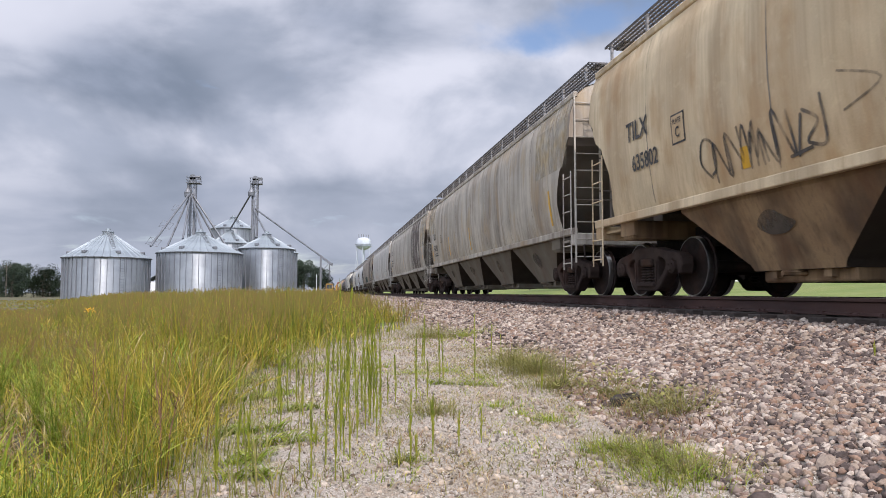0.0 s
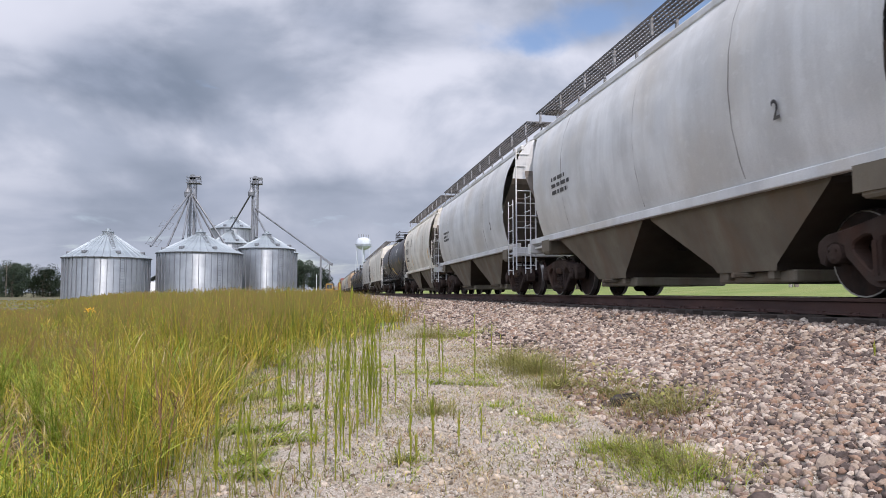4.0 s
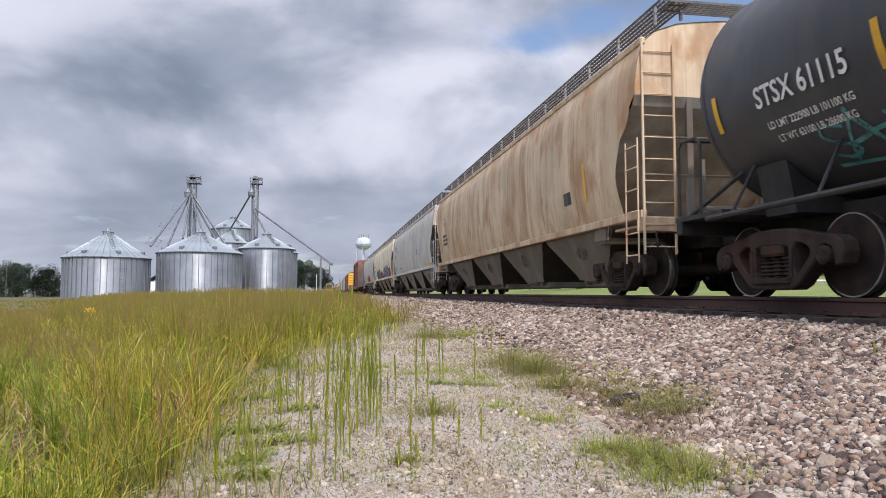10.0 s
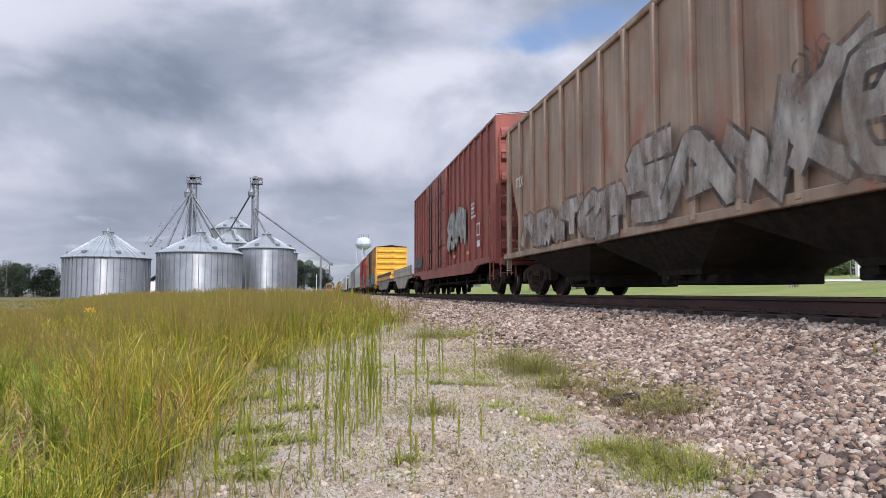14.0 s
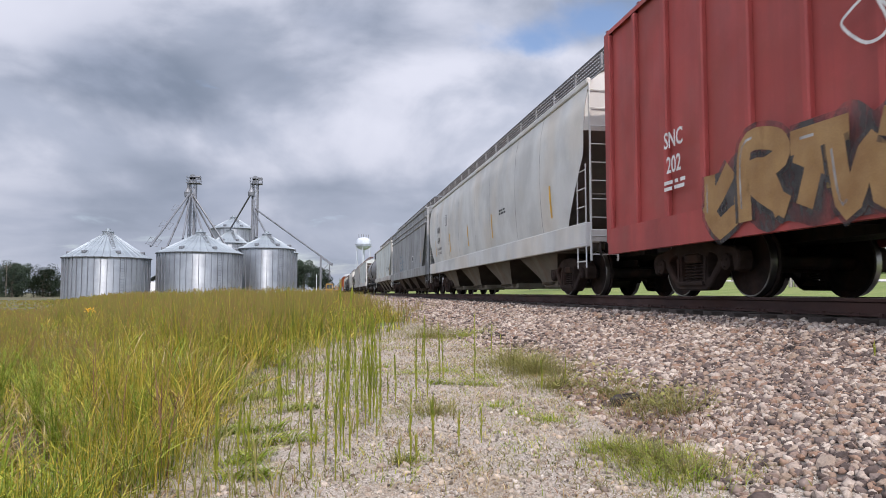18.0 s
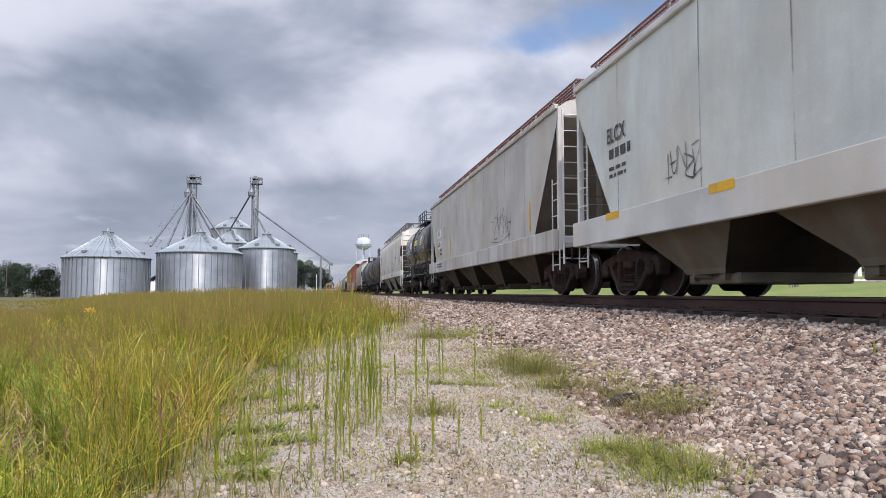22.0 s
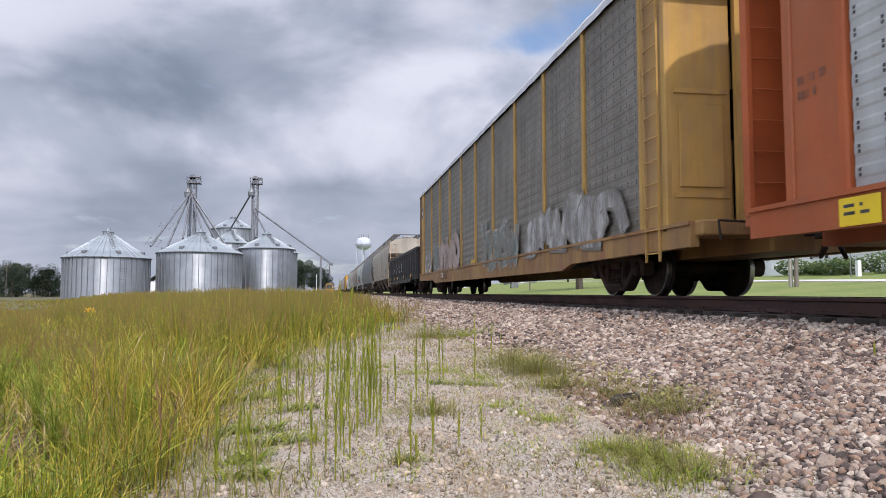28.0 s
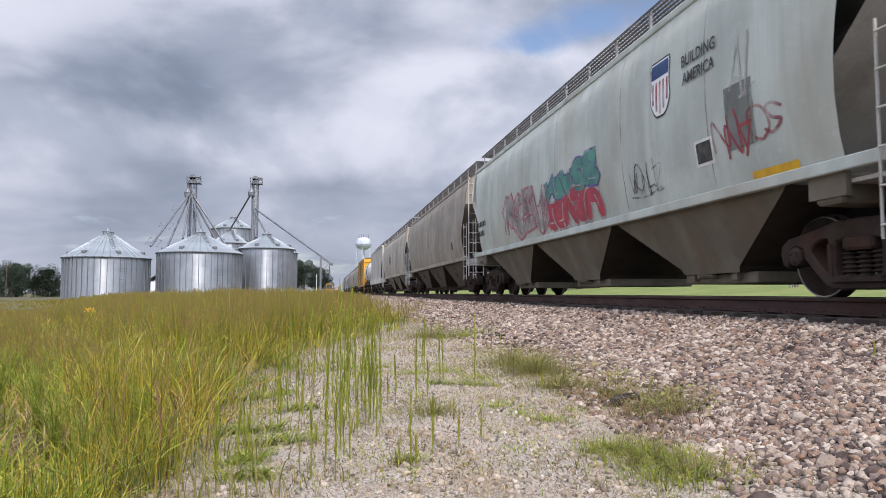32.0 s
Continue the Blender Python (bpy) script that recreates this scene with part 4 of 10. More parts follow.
def tank(car, half, body, trim, R=1.56, cz=2.6, climb_y=0.0):
    hb = half
    part("tank", kept(("tank", round(half, 2), R), body, lambda s: tank_shape(s, R, hb), True), car, "", Matrix.Translation((0, -0.2, cz)))
    skin = Skin([(math.sqrt(max(0.0, R * R - (z - cz) ** 2)), z) for z in [cz - R + R * 2 * k / 40 for k in range(41)]])
    for y in (-hb + 0.34, hb - 0.74):
        part("jacket_band", kept(("band", R), body, lambda s: s.turned([(-0.02, R - 0.02), (-0.02, R + 0.005), (0.02, R + 0.005), (0.02, R - 0.02)], 48, "y"), True), car, "", Matrix.Translation((0, y, cz)))
    for e in (-1, 1):
        def saddle(s):
            a = [math.radians(k) for k in range(-46, 47, 10)]
            rows = [[((R + 0.01) * math.sin(q), y, cz - (R + 0.01) * math.cos(q)) for q in a] + [(0.95, y, 0.98), (-0.95, y, 0.98)] for y in (-0.28, 0.28)]
            s.rings(rows, caps=True)
        part("saddle", kept(("saddle", R), trim, saddle), car, "", Matrix.Translation((0, e * (half - 1.5), 0)))
        turn = Matrix.Identity(4) if e < 0 else pose(0, 0, 0, 0, 0, 180)
        part("end_platform", kept(("deck", half), trim, lambda s: s.box(-1.5, 1.5, -half, -half + 1.15, 1.02, 1.08)), car, "", turn)
        part("end_sill", kept(("tank_end_sill", half), trim, lambda s: s.box(-1.5, 1.5, -half, -half + 0.14, 0.84, 1.1, 0.02)), car, "", turn)
        part("stub_sill", kept(("stub_sill", half), trim, lambda s: s.box(-0.36, 0.36, -half + 0.14, -half + 3.2, 0.78, 1.1)), car, "", turn)
        for x in (-1.46, 1.46):
            part("end_handrail", kept(("end_rail", half, x), trim, lambda s: s.tube([(x, -half + 0.05, 1.05), (x, -half + 0.05, 2.05), (x * 0.97, -half + 0.1, 2.15), (x * 0.3, -half + 0.1, 2.15)], 0.022)), car, "", turn)
            part("side_handrail", kept(("side_rail", half, x), trim, lambda s: s.tube([(x, -half + 0.6, 1.05), (x, -half + 0.6, 2.0), (x, -half + 0.5, 2.1), (x, -half + 0.1, 2.12)], 0.022)), car, "", turn)
            part("brace", kept(("end_brace", half, x), trim, lambda s: s.bar((x, -half + 0.25, 1.05), (x * 0.55, -half + 1.3, 1.9), 0.03)), car, "", turn)
        ladder(car, trim, -1.5 if e < 0 else 1.5, -half + 0.35 if e < 0 else half - 0.35, 0.42, 0.42, 0.7, 3, 0 if e < 0 else 180)
        def rail(s, h=half):
            s.tube([(-R - 0.08, -h + 0.9, 0.98), (-R - 0.08, -h * 0.5, 1.0), (-R - 0.08, 0, 1.02), (-R - 0.08, h * 0.5, 1.0), (-R - 0.08, h - 0.9, 0.98)], 0.035, 8)
            for k in range(7):
                y = -h * 0.75 + k * h * 0.25
                s.bar((-R - 0.08, y, 1.0), (-math.sqrt(max(0, R * R - (cz - 1.62) ** 2)), y + 0.22, 1.62), 0.02)
        part("side_rail", kept(("tank_rail", half, R), trim, rail), car, "", turn)
        def climb(s):
            for y in (-0.24, 0.24):
                s.tube([(-1.55, y, 0.45), (-1.60, y, 1.3)] + [(-(R + 0.09) * math.cos(q), y, cz + (R + 0.09) * math.sin(q)) for q in [math.radians(a) for a in range(-30, 66, 12)]], 0.025, 6)
            for k in range(5):
                s.bar((-1.57, -0.24, 0.55 + k * 0.3), (-1.57, 0.24, 0.55 + k * 0.3), 0.014)
            for a in range(-24, 60, 11):
                q = math.radians(a)
                s.bar((-(R + 0.09) * math.cos(q), -0.24, cz + (R + 0.09) * math.sin(q)), (-(R + 0.09) * math.cos(q), 0.24, cz + (R + 0.09) * math.sin(q)), 0.014)
        part("ladder", kept(("tank_ladder", R), trim, climb), car, "", Matrix.Translation((0, climb_y, 0)) @ turn)
    zt = cz + R
    part("top_platform", kept(("top", R, cz), trim, lambda s: s.box(-1.0, 1.0, -1.5, 1.5, zt - 0.13, zt - 0.08)), car)
    def top(s):
        for x in (-1.0, 1.0):
            for y in (-1.5, -0.75, 0, 0.75, 1.5):
                s.bar((x, y, zt - 0.3), (x, y, zt + 0.48), 0.022)
            for z in (0.24, 0.48):
                s.tube([(x, -1.5, zt + z - 0.12), (x, -1.3, zt + z), (x, 1.3, zt + z), (x, 1.5, zt + z - 0.12)], 0.022)
        for y in (-1.5, 1.5):
            for z in (0.24, 0.38):
                s.bar((-1.0, y, zt + z), (1.0, y, zt + z), 0.02)
    part("top_railing", kept(("top_rail", R, cz), trim, top), car)
    def dome(s):
        s.turned([(zt - 0.2, 0.0), (zt - 0.2, 0.48), (zt + 0.28, 0.48), (zt + 0.32, 0.52), (zt + 0.38, 0.50), (zt + 0.45, 0.2), (zt + 0.46, 0)], 20, "z", at=(0, 0.35, 0))
    part("manway", kept(("manway", R, cz), trim, dome, True), car)
    part("valve", kept(("valve", R, cz), trim, lambda s: s.turned([(zt - 0.2, 0.0), (zt - 0.2, 0.16), (zt + 0.2, 0.16), (zt + 0.2, 0)], 10, "z", at=(0.1, -0.9, 0)), True), car)
    pipe = part("outlet", kept(("tank_outlet", R, cz), IRON, lambda s: s.bar((0, 0, cz - R), (0, 0, 0.55), 0.14, 10)), car)
    part("valve_box", kept("valve_box", IRON, lambda s: s.box(-0.3, 0.3, -0.25, 0.25, 0.62, 0.78)), pipe)
    for x in (-0.7, -0.4, 0.5):
        part("brake_rod", kept(("brake_rod", half), IRON, lambda s: s.bar((0, -half + 2.2, 0.72), (0, half - 2.2, 0.78), 0.022)), car, "", Matrix.Translation((x, 0, 0)))
    for y in (-1.6, 0.8, 2.0):
        part("cross_bearer", kept("cross_bearer", IRON, lambda s: s.box(-0.9, 0.9, 0, 0.06, 0.72, 1.2)), car, "", Matrix.Translation((0, y, 0)))
    part("air_tank", kept("air_tank", IRON, lambda s: s.turned([(-0.5, 0.0), (-0.5, 0.2), (0.5, 0.2), (0.5, 0)], 12, "y", at=(-0.55, 1.6, 0.86))), car)
    truck(car, -half + 1.5)
    truck(car, half - 1.5)
    couplers(car, half)
    return skin


def boxcar(car, half, body, end_mat, roof_mat, height, doors=(), door_mat=None, ribs=18, deep=False, trim=None, drop=0.0):
    W, z0 = 1.5, 1.0
    ze = height
    trim = trim or body
    def shell(s):
        prof = [(-W, z0), (-W, ze), (0, ze + 0.17), (W, ze), (W, z0)]
        s.rings([[(x, y, z) for x, z in prof] for y in (-half + 0.05, half - 0.05)], caps=True)
    part("body", kept(("box_shell", half, ze), body, shell), car)
    def roof(s):
        prof = [(-W - 0.06, ze - 0.05), (-W - 0.05, ze + 0.035), (0, ze + 0.21), (W + 0.05, ze + 0.035), (W + 0.06, ze - 0.05)]
        s.rings([[(x, y, z) for x, z in prof] for y in (-half, half)], caps=True, closed=False)
        n = int(half * 2 / 1.2)
        for k in range(n + 1):
            y = -half + k * 2 * half / n
            s.rings([[(x, y + d, z + 0.03) for x, z in prof[1:4]] for d in (-0.04, 0.04)], closed=False)
    part("roof", kept(("box_roof", half, ze), roof_mat, roof), car)
    lo = z0 - (0.12 if deep else 0.0) - drop
    for e in (-1, 1):
        for k in range(ribs + 1):
            y = -half + 0.12 + k * (2 * half - 0.24) / ribs
            if any(a - 0.05 < y < b + 0.05 for a, b in doors):
                continue
            part("rib", kept(("box_rib", ze, lo), body, lambda s: s.box(-0.045, 0.045, -0.055, 0.055, lo + 0.1, ze - 0.06, 0.02)), car, "", Matrix.Translation((e * (W + 0.03), y, 0)))
        part("side_sill", kept(("box_sill", half, deep), body, lambda s: s.box(-0.05, 0.05, -half + 0.05, half - 0.05, z0 - drop, 1.12) if drop else s.prism([(-half + 0.05, 1.12), (half - 0.05, 1.12), (half - 0.05, 0.98), (half - 2.4, 0.92), (half - 3.2, 0.70 if deep else 0.86), (-half + 3.2, 0.70 if deep else 0.86), (-half + 2.4, 0.92), (-half + 0.05, 0.98)], -0.05, 0.05)), car, "", Matrix.Translation((e * (W + 0.035), 0, 0)))
        for a, b in doors:
            d = part("door", kept(("box_door", b - a, ze), door_mat or body, lambda s: door_shape(s, b - a, ze)), car, "", pose(e * (W + 0.03), (a + b) / 2, 0, 0, 0, 0 if e < 0 else 180))
            n = 5 if door_mat is body else 21 if door_mat else 14
            step = (ze - 1.45) / n
            for q in range(n):
                part("door_rib", kept(("door_rib", b - a, ze, n), door_mat or body, lambda s: s.box(-0.085, -0.05, -(b - a) / 2 + 0.1, (b - a) / 2 - 0.1, 0, step * 0.72, 0.012)), d, "", Matrix.Translation((0, 0, 1.25 + q * step)))
            for y in (a - b, b - a):
                part("door_post", kept(("door_post", ze), door_mat or body, lambda s: s.box(-0.10, 0.0, -0.05, 0.05, 1.05, ze - 0.05)), d, "", Matrix.Translation((0, y / 2, 0)))
            part("locking_bar", kept(("lock_bar", ze), IRON, lambda s: lock_shape(s, ze)), d)
        turn = Matrix.Identity(4) if e < 0 else pose(0, 0, 0, 0, 0, 180)
        def end(s):
            s.box(-W - 0.02, W + 0.02, -half - 0.02, -half + 0.08, z0 - 0.08, ze - 0.02)
        wall = part("end_wall", kept(("box_end", half, ze), end_mat, end), car, "", turn)
        rise = (ze - z0 - 0.25) / 6
        def corrugation(s):
            s.rings([[(x, -half - d, z * rise) for d, z in ((0.02, 0), (0.12, 0.17), (0.12, 0.43), (0.02, 0.6))] for x in (-W + 0.1, W - 0.1)], caps=True, closed=False)
        for q in range(6):
            part("corrugation", kept(("corrugation", half, ze), end_mat, corrugation), wall, "", Matrix.Translation((0, 0, z0 + 0.2 + q * rise)))
        for x in (-W, W):
            part("corner_post", kept(("corner_post", half, ze), end_mat, lambda s: s.box(-0.06, 0.06, -half - 0.06, -half + 0.12, z0 - 0.1, ze)), wall, "", Matrix.Translation((x, 0, 0)))
        def sillend(s):
            s.box(-1.45, 1.45, -half - 0.2, -half + 0.1, 0.84, 1.02, 0.02)
            s.box(-1.3, 1.3, -half - 0.55, -half - 0.1, 1.14, 1.18)
            for x in (-1.3, 1.3):
                s.bar((x, -half - 0.5, 1.18), (x, -half - 0.5, 1.9), 0.02)
            s.bar((-1.3, -half - 0.5, 1.9), (1.3, -half - 0.5, 1.9), 0.02)
            s.turned([(-0.02, 0.0), (-0.02, 0.28), (0.02, 0.28), (0.02, 0.0)], 16, "y", at=(0.45, -half - 0.25, 2.15))
        part("end_platform", kept(("box_plat", half), trim, sillend), car, "", turn)
        ladder(car, trim, -1.46 if e < 0 else 1.46, e * (half + 0.16), 0.5, 0.44, 2.2 if ze < 4.8 else ze - 1.0, 6 if ze < 4.8 else 10, -90 if e < 0 else 90)
        ladder(car, trim, -W - 0.1 if e < 0 else W + 0.1, -half + 0.1 if e < 0 else half - 0.1, 0.42, 0.44, 2.2, 6, 0 if e < 0 else 180)
    def floor(s):
        s.box(-0.34, 0.34, -half, half, 0.70, 1.0)
        s.box(-W + 0.02, W - 0.02, -half + 0.1, half - 0.1, 0.975, 0.995)
        for x in (-W + 0.03, W - 0.03):
            s.box(x - 0.015, x + 0.01, -half + 3.2, half - 3.2, 0.705 if deep else 0.865, 0.97)
        for k in range(9):
            y = -half + 1.0 + k * (2 * half - 2) / 8
            s.box(-W + 0.02, W - 0.02, y - 0.06, y + 0.06, 0.80, 1.0)
        s.turned([(-0.5, 0.0), (-0.5, 0.2), (0.5, 0.2), (0.5, 0)], 12, "y", at=(-0.6, 1.0, 0.72))
        if deep:
            s.box(-0.85, 0.85, -half + 3.9, half - 3.9, 0.46, 0.72)
            for x in (-1.1, -0.9):
                s.bar((x, -half + 3.2, 0.5), (x, half - 3.2, 0.44), 0.03)
            for k in range(6):
                y = -half + 4 + k * (2 * half - 8) / 5
                s.box(-1.15, -0.85, y - 0.12, y + 0.12, 0.38, 0.66, 0.03)
    part("underframe", kept(("box_floor", half, deep), IRON, floor), car)
    truck(car, -half + 1.9)
    truck(car, half - 1.9)
    couplers(car, half + 0.1)
    return Skin([(W + 0.006, 0.9), (W + 0.006, ze)])


def door_shape(s, w, ze):
    s.box(-0.06, 0.02, -w / 2, w / 2, 1.1, ze - 0.1)


def lock_shape(s, ze):
    for y in (-0.35, 0.35):
        s.bar((-0.12, y, 1.1), (-0.12, y, ze - 0.2), 0.022)
    s.bar((-0.13, -0.35, 2.0), (-0.13, 0.25, 1.85), 0.018)


RACK_RUST = mat("rusty_end_post", (0.16, 0.085, 0.055), (0.24, 0.16, 0.11), rough=0.8, scale=2, stretch=(1, 1, 0.4), rust=(0.10, 0.05, 0.035), rust_amt=0.5)


def screen_shape(s, w, z0, z1):
    """A ribbed and pierced side screen: sharp waves run along it."""
    n = int((z1 - z0) / 0.21)
    rows = []
    for k in range(n):
        z = z0 + k * (z1 - z0) / n
        d = (z1 - z0) / n
        rows += [[(0.0, y, z) for y in (-w / 2, w / 2)], [(0.0, y, z + d * 0.35) for y in (-w / 2, w / 2)], [(-0.007, y, z + d * 0.5) for y in (-w / 2, w / 2)], [(-0.007, y, z + d * 0.85) for y in (-w / 2, w / 2)]]
    rows.append([(0.0, y, z1) for y in (-w / 2, w / 2)])
    s.rings(rows, closed=False)
    s.box(0.006, 0.03, -w / 2, w / 2, z0, z1)


def holes_shape(s, w, z0, z1):
    """Rows of small punched holes, in upright columns."""
    n = int((z1 - z0) / 0.21)
    for k in range(n):
        for q in (0.12, 0.34):
            z = z0 + (k + q) * (z1 - z0) / n
            for j in range(int(w / 0.27)):
                y = -w / 2 + 0.14 + j * 0.27 + (0.05 if j % 3 == 1 else 0.0)
                s.add([(-0.009, y, z), (-0.009, y + 0.034, z), (-0.009, y + 0.034, z + 0.034), (-0.009, y, z + 0.034)], [(0, 1, 2, 3)])


def autorack(car, half, frame_mat, screen_mat, roof_mat, door_mat, sill_mat):
    W, z0, ze = 1.5, 0.98, 5.05
    n = 10
    inner = half - 1.55
    for e in (-1, 1):
        for k in range(n):
            y = -inner + (k + 0.5) * 2 * inner / n
            w = 2 * inner / n - 0.16
            sc = part("screen", kept(("screen", round(w, 2)), screen_mat, lambda s: screen_shape(s, w, z0 + 0.03, ze - 0.05)), car, "", pose(e * W, y, 0, 0, 0, 0 if e < 0 else 180))
            if e < 0:
                part("holes", kept(("holes", round(w, 2)), INK, lambda s: holes_shape(s, w, z0 + 0.1, ze - 0.1)), sc)
        for k in range(n + 1):
            y = -inner + k * 2 * inner / n
            part("post", kept(("rack_post", ze), frame_mat, lambda s: s.box(-0.06, 0.06, -0.06, 0.06, z0 - 0.05, ze + 0.02, 0.02)), car, "", Matrix.Translation((e * W, y, 0)))
        def low(s):
            s.prism([(-half + 0.1, 0.98), (half - 0.1, 0.98), (half - 0.1, 0.66), (half - 4.6, 0.62), (half - 5.2, 0.5), (-half + 5.2, 0.5), (-half + 4.6, 0.62), (-half + 0.1, 0.66)], -0.06, 0.06)
            s.box(-0.09, 0.09, -half + 0.1, half - 0.1, 0.95, 1.0)
        part("side_sill", kept(("rack_sill", half), sill_mat, low), car, "", Matrix.Translation((e * W, 0, 0)))
        turn = Matrix.Identity(4) if e < 0 else pose(0, 0, 0, 0, 0, 180)
        for x, w, out in ((-1.02, 0.92, 0.70), (0.0, 1.04, 0.60), (1.02, 0.92, 0.70)):
            door = part("end_door", kept(("rack_door", w), door_mat, lambda s: s.box(-w / 2, w / 2, -0.03, 0.05, 1.0, 5.0)), car, "", turn @ Matrix.Translation((x, -half + out + 0.05, 0)))
            for z in (1.40, 2.90, 4.35):
                part("door_rib", kept(("rack_door_rib", w), door_mat, lambda s: s.box(-w / 2 + 0.05, w / 2 - 0.05, -0.045, -0.03, 0, 0.07)), door, "", Matrix.Translation((0, 0, z)))
            part("door_panel", kept(("rack_door_panel", w), door_mat, lambda s: s.box(-w / 2 + 0.12, w / 2 - 0.12, -0.05, -0.03, 1.55, 2.75, 0.01)), door)
        for x in (-1.5, 1.5):
            part("corner_panel", kept(("rack_corner", half), frame_mat, lambda s: s.box(-0.035, 0.035, -half + 0.80, -inner, 0.95, ze, 0.0)), car, "", turn @ Matrix.Translation((x, 0, 0)))
            part("corner_post", kept(("rack_corner_post", half), frame_mat, lambda s: s.box(-0.06, 0.06, -half + 0.72, -half + 0.86, 0.9, ze + 0.02, 0.015)), car, "", turn @ Matrix.Translation((x, 0, 0)))
        if e > 0:
            for x in (-1.26, 1.26):
                def panel(s):
                    s.box(-0.25, 0.25, -half - 0.02, -half + 0.03, 0.95, ze - 0.05, 0.0)
                    for w in (-0.25, 0.25):
                        s.box(w - 0.03, w + 0.03, -half - 0.03, -half + 0.09, 0.92, ze + 0.05)
                    for q in range(10):
                        s.tube([(0.2, -half + 0.04, 1.3 + q * 0.36), (0.2, -half + 0.10, 1.3 + q * 0.36), (-0.2, -half + 0.10, 1.3 + q * 0.36), (-0.2, -half + 0.04, 1.3 + q * 0.36)], 0.013, 5)
                part("ladder_panel", kept(("rack_panel", half), RACK_RUST if door_mat is rack_yellow else door_mat, panel), car, "end panel with ladder rungs", turn @ Matrix.Translation((x, 0, 0)))
        ladder(car, frame_mat, -1.58 if e < 0 else 1.58, (-half + 0.92) if e < 0 else half - 0.92, 0.5, 0.42, 4.3, 13, 0 if e < 0 else 180)
        def plat(s):
            s.box(-1.5, 1.5, -half - 0.1, -half + 0.5, 0.8, 1.0, 0.02)
            s.box(-0.5, 0.5, -half - 0.1, -half + 3.5, 0.6, 0.95)
        part("end_sill", kept(("rack_plat", half), sill_mat, plat), car, "", turn)
    def roof(s):
        prof = [(-W - 0.08, ze - 0.10), (-W - 0.06, ze + 0.05), (-1.25, ze + 0.42), (-0.7, ze + 0.66), (0, ze + 0.74), (0.7, ze + 0.66), (1.25, ze + 0.42), (W + 0.06, ze + 0.05), (W + 0.08, ze - 0.10)]
        m = 60
        rows = []
        for k in range(m + 1):
            y = -half + 0.05 + k * (2 * half - 0.1) / m
            d = 0.0 if k % 2 else 0.018
            rows.append([(x, y, z + d) for x, z in prof])
        s.rings(rows, closed=False)
        for y in (-half + 0.06, half - 0.06):
            s.add([(x, y, z) for x, z in prof], [tuple(range(len(prof)))])
    part("roof", kept(("rack_roof", half), roof_mat, roof), car)
    part("deck", kept(("rack_deck", half), IRON, lambda s: s.box(-1.42, 1.42, -half + 0.2, half - 0.2, 0.9, 0.97).box(-1.4, 1.4, -half + 0.95, half - 0.95, 3.0, 3.06).box(-0.34, 0.34, -half, half, 0.7, 1.0)), car)
    truck(car, -half + 3.6)
    truck(car, half - 3.6)
    couplers(car, half)
    return Skin([(W + 0.066, 0.5), (W + 0.066, ze)])


def gondola(car, half, body):
    W, z0, z1 = 1.5, 0.72, 2.5
    def side(s):
        s.box(-0.03, 0.03, -half, half, z0 + 0.1, z1)
        s.box(-0.09, 0.07, -half, half, z1 - 0.12, z1 + 0.03, 0.02)
        s.prism([(-half, 1.1), (half, 1.1), (half, 0.95), (half - 2.6, 0.92), (half - 3.4, 0.68), (-half + 3.4, 0.68), (-half + 2.6, 0.92), (-half, 0.95)], -0.06, 0.04)
    for e in (-1, 1):
        part("side", kept(("gon_side", half), body, side), car, "", pose(e * W, 0, 0, 0, 0, 0 if e < 0 else 180))
        for k in range(15):
            y = -half + 0.12 + k * (2 * half - 0.24) / 14
            part("rib", kept("gon_rib", body, lambda s: s.rings([[(-0.10 * d, y2, z) for d, y2 in ((0, -0.12), (1, -0.07), (1, 0.07), (0, 0.12))] for z in (0.85, z1 - 0.08)], caps=True)), car, "", pose(e * (W + 0.025), y, 0, 0, 0, 0 if e < 0 else 180))
        turn = Matrix.Identity(4) if e < 0 else pose(0, 0, 0, 0, 0, 180)
        def end(s):
            s.box(-W, W, -half, -half + 0.06, 0.9, z1)
            for k in range(4):
                s.box(-W + 0.05, W - 0.05, -half - 0.07, -half, 1.1 + k * 0.36, 1.28 + k * 0.36, 0.02)
            s.box(-W - 0.05, W + 0.05, -half - 0.09, -half + 0.1, z1 - 0.13, z1 + 0.03, 0.02)
            s.box(-1.45, 1.45, -half - 0.12, -half + 0.1, 0.84, 1.02)
        part("end_wall", kept(("gon_end", half), body, end), car, "", turn)
        ladder(car, body, -W - 0.1 if e < 0 else W + 0.1, -half + 0.12 if e < 0 else half - 0.12, 0.42, 0.44, 1.9, 5, 0 if e < 0 else 180)
        ladder(car, body, -1.44 if e < 0 else 1.44, e * (half + 0.1), 0.5, 0.44, 1.9, 5, -90 if e < 0 else 90)
    part("floor", kept(("gon_floor", half), IRON, lambda s: s.box(-W + 0.03, W - 0.03, -half + 0.06, half - 0.06, 0.98, 1.08).box(-0.34, 0.34, -half, half, 0.7, 0.98)), car)
    truck(car, -half + 1.75)
    truck(car, half - 1.75)
    couplers(car, half)
    return Skin([(W + 0.035, 0.8), (W + 0.035, z1)])


